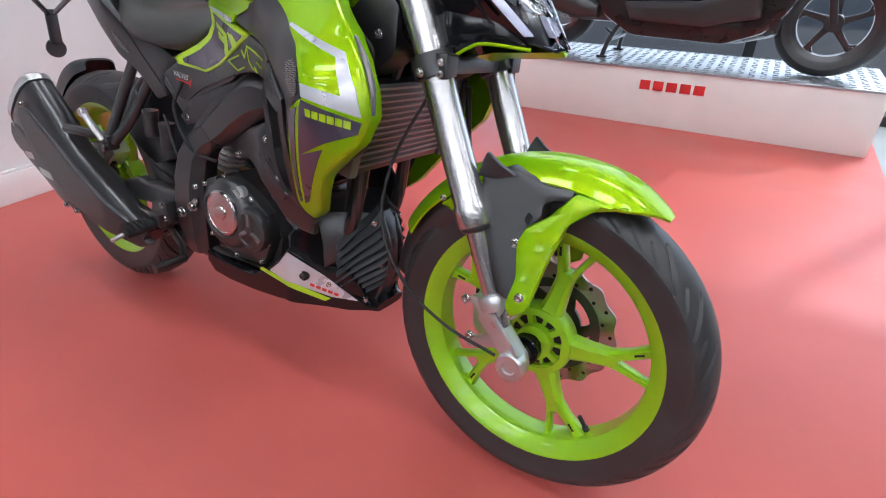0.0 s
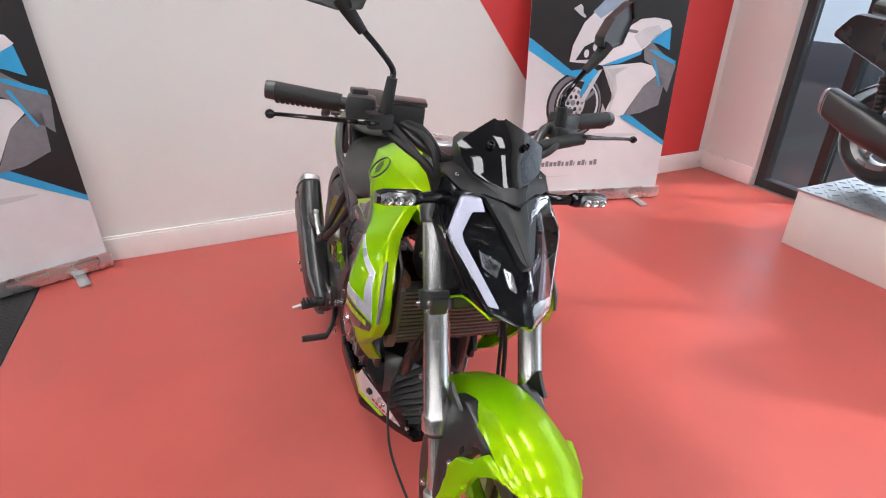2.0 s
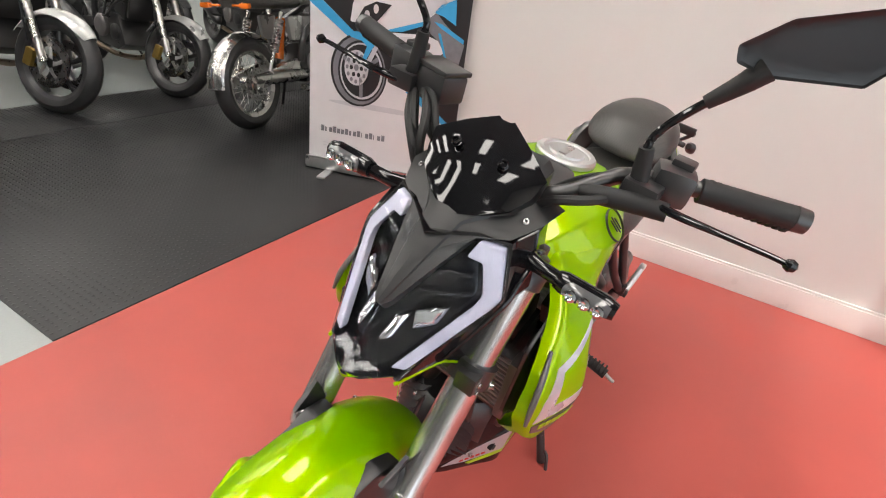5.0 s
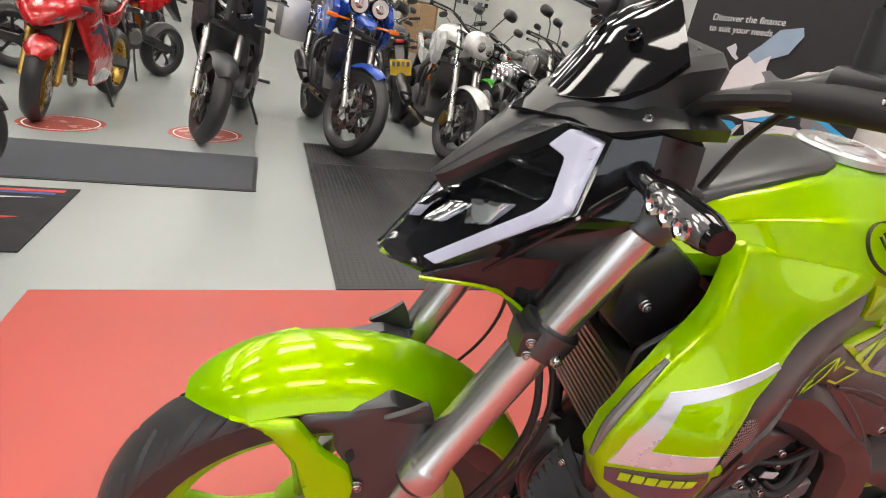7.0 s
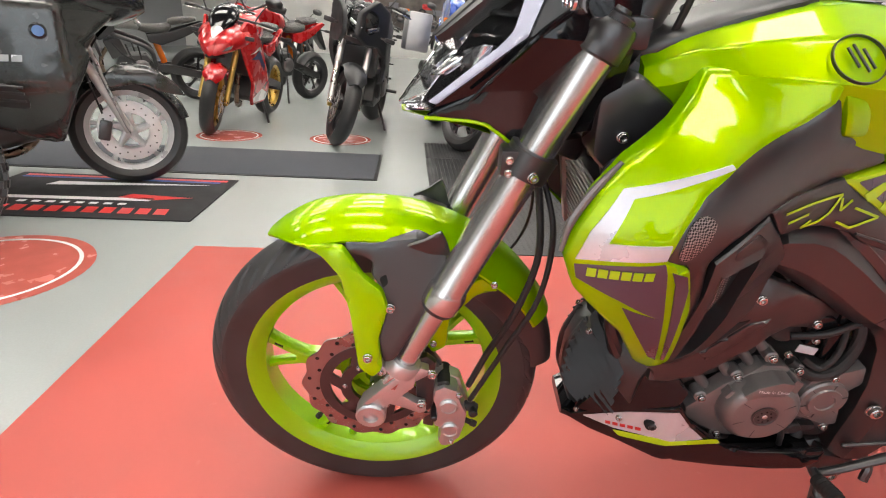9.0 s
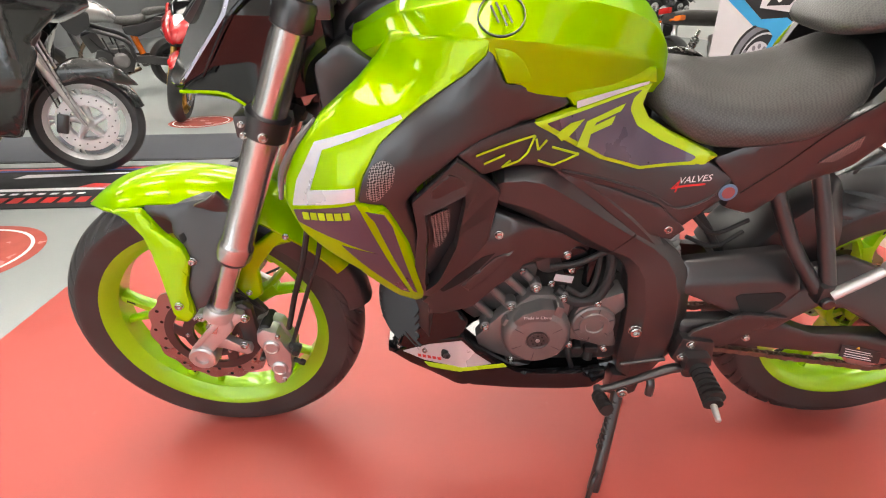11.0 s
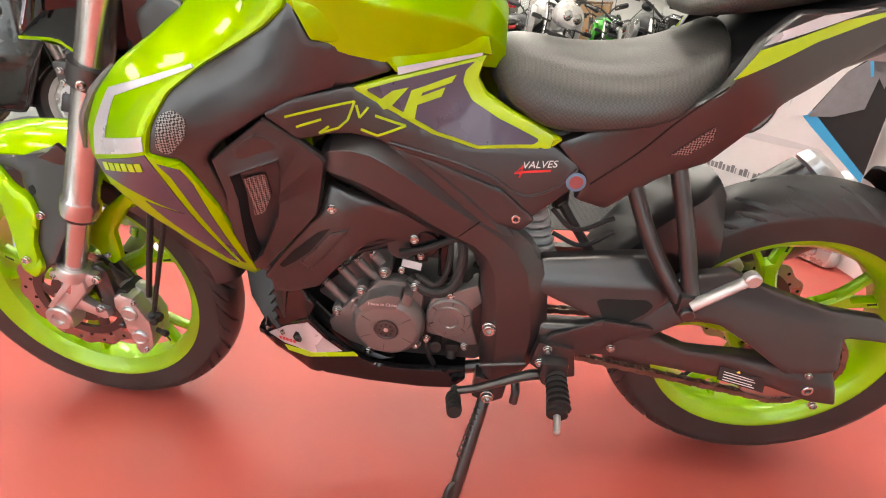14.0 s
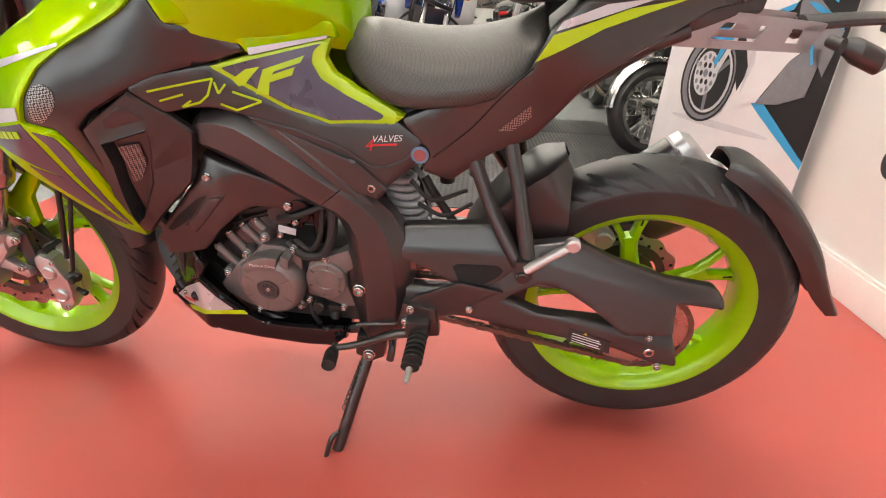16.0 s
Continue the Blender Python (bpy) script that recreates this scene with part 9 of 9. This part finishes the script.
def banner(p0, p1, text_z=1.302):
    """A roll-up banner between two floor points, seen with p0 at its left."""
    p0, p1 = Vector((*p0, 0)), Vector((*p1, 0))
    w = (p1 - p0).length
    dirn = (p1 - p0).normalized()
    m = Matrix.Translation(p0) @ pose(0, 0, 0, 0, 0, math.degrees(math.atan2(dirn.y, dirn.x))) @ pose(0, 0, 0, -1.5, 0, 0)
    b = thing("roll_up_banner", m, "roll-up banner printed with a white and blue sports motorcycle", "banner", "roll-up banners")
    part("base", joined(box((w / 2, 0, 0.045), (w + 0.03, 0.075, 0.07), 0.02), box((w / 2, -0.03, 0.084), (w + 0.02, 0.012, 0.014), 0.003)), mat("anodised_base", (0.58, 0.58, 0.58), 0.3, 0.9), b, "satin aluminium banner base")
    for a in (0.16 * w, 0.84 * w):
        part("foot", box((a, -0.085, 0.007), (0.05, 0.16, 0.012), 0.003), ALU, b)
    part("pole", rod((w / 2, 0.03, 0.05), (w / 2, 0.03, 2.08), 0.008), ALU, b)
    part("top_rail", box((w / 2, 0.0, 2.09), (w, 0.02, 0.03), 0.006), ALU, b)
    sheet = part("sheet", box((w / 2, 0.001, 1.08), (w, 0.002, 2.0), 0.0), BAN_WHITE, b)
    k = w / 0.9

    def ink(name, poly, material, layer):
        bm = bmesh.new()
        bm.faces.new([bm.verts.new((a * k, -0.0006 - 0.0007 * layer, z)) for a, z in poly])
        bmesh.ops.triangulate(bm, faces=bm.faces[:])
        return part(name, bm, material, sheet)

    def oval(cx, cz, rx, rz, n=28, a0=0.0):
        return [(cx + rx * math.cos(2 * math.pi * i / n + a0), cz + rz * math.sin(2 * math.pi * i / n + a0)) for i in range(n)]

    ink("dark_field", [(0.0, 1.03), (0.025, 1.013), (0.255, 0.844), (0.648, 0.561), (0.899, 0.39), (0.899, 2.07), (0, 2.07)], BAN_DARK, 1)
    ink("blue_stripe", [(0.0, 1.03), (0.255, 0.844), (0.649, 0.567), (0.899, 0.39), (0.899, 0.36), (0.628, 0.53), (0.212, 0.82), (0.0, 0.96)], BAN_BLUE, 2)
    ink("ground_shade", oval(0.42, 0.44, 0.30, 0.016), BAN_PALE, 2)
    ink("wheel", oval(0.298, 0.633, 0.170, 0.200), BAN_DARK, 3)
    ink("wheel_tread", oval(0.300, 0.633, 0.158, 0.188), BAN_GREY, 4)
    ink("wheel_well", oval(0.312, 0.633, 0.138, 0.168), BAN_DARK, 5)
    ink("rim_print", oval(0.314, 0.633, 0.128, 0.156), BAN_PALE, 6)
    ink("rim_gap", oval(0.312, 0.635, 0.117, 0.145), BAN_DARK, 7)
    ink("disc", oval(0.285, 0.650, 0.072, 0.098), BAN_PALE, 8)
    for q in range(12):
        ink("disc_hole", oval(0.285 + 0.055 * math.cos(q * 0.5236), 0.650 + 0.076 * math.sin(q * 0.5236), 0.009, 0.012, 10), BAN_GREY, 9)
    for q in range(6):
        ink("disc_hole", oval(0.285 + 0.03 * math.cos(q * 1.047), 0.650 + 0.042 * math.sin(q * 1.047), 0.010, 0.013, 10), BAN_DARK, 9)
    for q in range(3):
        t = 0.6 + 2.094 * q
        ink("rim_spoke", [(0.312 + 0.03 * math.cos(t - 0.4), 0.635 + 0.03 * math.sin(t - 0.4)), (0.312 + 0.12 * math.cos(t - 0.08), 0.635 + 0.148 * math.sin(t - 0.08)), (0.312 + 0.12 * math.cos(t + 0.08), 0.635 + 0.148 * math.sin(t + 0.08)), (0.312 + 0.03 * math.cos(t + 0.4), 0.635 + 0.03 * math.sin(t + 0.4))], BAN_GREY, 8)
    ink("hub", oval(0.285, 0.652, 0.014, 0.018, 16), BAN_GREY, 10)
    ink("inner_dark", [(0.443, 0.848), (0.503, 0.804), (0.529, 0.684), (0.493, 0.594), (0.461, 0.657), (0.442, 0.776)], BAN_DARK, 7)
    ink("belly", [(0.706, 0.744), (0.778, 0.796), (0.836, 0.794), (0.819, 0.623), (0.71, 0.577), (0.607, 0.563)], BAN_GREY, 7)
    ink("tail_frame", [(0.681, 0.982), (0.717, 0.998), (0.761, 0.956), (0.885, 0.86), (0.86, 0.70), (0.778, 0.796), (0.738, 0.862), (0.686, 0.895), (0.675, 0.943)], BAN_GREY, 7)
    ink("frame_blue", [(0.704, 0.954), (0.751, 0.947), (0.88, 0.885), (0.88, 0.862), (0.748, 0.925)], BAN_BLUE, 8)
    ink("frame_blue", [(0.735, 0.90), (0.75, 0.90), (0.81, 0.74), (0.80, 0.735)], BAN_BLUE, 9)
    ink("fairing", [(0.44, 0.863), (0.67, 0.881), (0.738, 0.862), (0.779, 0.805), (0.706, 0.744), (0.605, 0.569), (0.497, 0.537), (0.491, 0.6), (0.523, 0.684), (0.495, 0.804)], BAN_WHITE, 8)
    ink("fairing_shade", [(0.47, 0.845), (0.60, 0.86), (0.52, 0.83), (0.545, 0.72), (0.51, 0.58), (0.523, 0.684), (0.50, 0.80)], BAN_PALE, 9)
    ink("screen_print", [(0.346, 1.163), (0.391, 1.208), (0.452, 1.283), (0.545, 1.300), (0.560, 1.265), (0.522, 1.184), (0.451, 1.153), (0.394, 1.127)], BAN_TINT, 9)
    ink("nose_print", [(0.355, 1.158), (0.303, 1.107), (0.249, 0.981), (0.239, 0.892), (0.386, 0.875), (0.474, 1.006), (0.551, 1.064), (0.48, 1.065), (0.453, 1.112), (0.455, 1.171), (0.394, 1.127)], BAN_WHITE, 10)
    ink("tank", [(0.386, 0.875), (0.447, 0.868), (0.659, 0.949), (0.775, 1.053), (0.821, 1.08), (0.798, 1.115), (0.711, 1.131), (0.629, 1.123), (0.538, 1.065), (0.467, 1.001)], BAN_WHITE, 10)
    ink("tank_shade", [(0.60, 1.03), (0.66, 0.955), (0.77, 1.05), (0.74, 1.09), (0.66, 1.075)], BAN_PALE, 11)
    ink("blue_line", [(0.425, 0.866), (0.536, 0.906), (0.665, 0.951), (0.655, 0.926), (0.536, 0.878)], BAN_BLUE, 12)
    ink("seat_blue", [(0.703, 0.998), (0.737, 1.039), (0.815, 1.075), (0.828, 0.949), (0.757, 0.984)], BAN_BLUE, 11)
    ink("lamp_mask", [(0.272, 0.9), (0.315, 0.975), (0.382, 1.009), (0.468, 1.003), (0.425, 0.96), (0.386, 0.903)], BAN_DARK, 12)
    for q, r in ((0.333, 0.937), (0.382, 0.972)):
        ink("lamp", oval(q, r, 0.015, 0.023, 16), BAN_WHITE, 13)
    ink("handlebar_print", [(0.439, 1.094), (0.473, 1.107), (0.515, 1.081), (0.623, 1.059), (0.615, 1.045), (0.524, 1.059), (0.478, 1.027), (0.465, 1.067)], BAN_GREY, 12)
    ink("mirror_print", [(0.235, 1.18), (0.272, 1.205), (0.287, 1.187), (0.29, 1.157), (0.311, 1.14), (0.301, 1.13), (0.273, 1.147)], BAN_PALE, 11)
    ink("mudguard_print", [(0.224, 0.826), (0.268, 0.844), (0.389, 0.852), (0.418, 0.835), (0.371, 0.764), (0.333, 0.686), (0.317, 0.701), (0.341, 0.774), (0.311, 0.8), (0.247, 0.811)], BAN_BLUE, 11)
    ink("fork_print", [(0.41, 0.835), (0.44, 0.848), (0.352, 0.655), (0.322, 0.656)], BAN_PALE, 10)
    for q, wd in enumerate((0.020, 0.010, 0.020, 0.02, 0.02, 0.02, 0.02, 0.014, 0.02, 0.02, 0.006, 0.02, 0.02, 0.006, 0.02, 0.02)):
        a = 0.077 + 0.0255 * q
        ink("address_bar", [(a, 0.250), (a + wd, 0.250), (a + wd, 0.278 if q % 3 else 0.286), (a, 0.278 if q % 3 else 0.286)], BAN_GREY, 2)
    for q in range(2):
        ink("small_print", [(0.09, 0.180 - 0.018 * q), (0.317 - 0.14 * q, 0.180 - 0.018 * q), (0.317 - 0.14 * q, 0.184 - 0.018 * q), (0.09, 0.184 - 0.018 * q)], BAN_PALE, 2)
    for q, line in enumerate(("Discover the finance", "to suit your needs.")):
        bm = lettering(line, 0.042)
        for v in bm.verts:
            v.co = ((0.112 + v.co.x) * k, -0.0025, text_z - 0.050 * q + v.co.y)
        part("lettering", bm, WHITEINK, sheet)
    return b


banner((-1.632, -1.817), (-2.063, -1.028))
banner((-2.352, 1.329), (-2.261, 2.284), 1.56)

# far end of the hall
far = thing("door", ROOM @ pose(0, 0, 0) , "pale wooden double door in the far wall", "door")
far.matrix_world = pose(-2.35, -23.75, 0, 0, 0, 8.7)
part("leaf", joined(box((-0.36, 0, 1.0), (0.7, 0.05, 2.0), 0.004), box((0.36, 0, 1.0), (0.7, 0.05, 2.0), 0.004)), mat("beech_door", (0.42, 0.26, 0.14), 0.4, vary=0.1), far)
part("frame", joined(box((-0.76, 0, 1.03), (0.08, 0.08, 2.06), 0.004), box((0.76, 0, 1.03), (0.08, 0.08, 2.06), 0.004), box((0, 0, 2.08), (1.6, 0.08, 0.08), 0.004)), mat("beech_frame", (0.30, 0.17, 0.08), 0.4), far)
part("handle", rod((0.06, 0.03, 0.9), (0.06, 0.03, 1.2), 0.012), STEEL, far)
ex_sign = thing("exit_sign", pose(-2.35, -23.7, 2.32, 0, 0, 8.7), "small green and white exit sign", "sign")
part("board", box((0, 0, 0), (0.4, 0.02, 0.16), 0.003), mat("sign_green", (0.02, 0.35, 0.16), 0.4, emit=0.3), ex_sign)
part("pictogram", box((-0.05, 0.012, 0), (0.12, 0.004, 0.10), 0.0), WHITEINK, ex_sign)
pic = thing("wall_picture", pose(2.9, -23.0, 2.05, 0, 0, 8.7), "large framed picture of racing motorcycles", "picture")
part("board", box((0, 0, 0), (4.4, 0.04, 1.9), 0.005), mat("picture_ground", (0.12, 0.10, 0.09), 0.5, vary=0.6, vscale=2), pic)
for k in range(9):
    cx, cz = -1.9 + 0.47 * k, -0.2 + 0.25 * math.sin(k * 2.1)
    part("picture_shape", box((cx, 0.025, cz), (0.4, 0.006, 0.22), 0.02), (C_RED, C_WHITE, ORANGE, BAN_GREY)[k % 4], pic)
    part("picture_wheel", lathe([(0.09, 0.0), (0.16, 0.0), (0.16, 0.006), (0.09, 0.006)], (cx + 0.2, 0.024, cz - 0.22), (cx + 0.2, 1, cz - 0.22), 20, closed=True), BAN_DARK, pic)
for k in range(22):
    ph_ = thing("photograph", pose(-5.6 + 0.33 * (k % 8), -24.15 + 0.05 * (k % 8), 3.0 - 0.3 * (k // 8), 0, 0, 8.7), "small unframed photograph on the far wall", "photograph", "photographs")
    part("print", box((0, 0.12, 0), (0.24, 0.01, 0.17), 0.0), (BAN_GREY, BAN_PALE, BAN_DARK)[k % 3], ph_)
col = structure("pillar", box((4.6, -19.5, 1.7), (0.25, 0.25, 3.4), 0.01), WALLRED, "red painted pillar", m=pose(0, 0, 0))
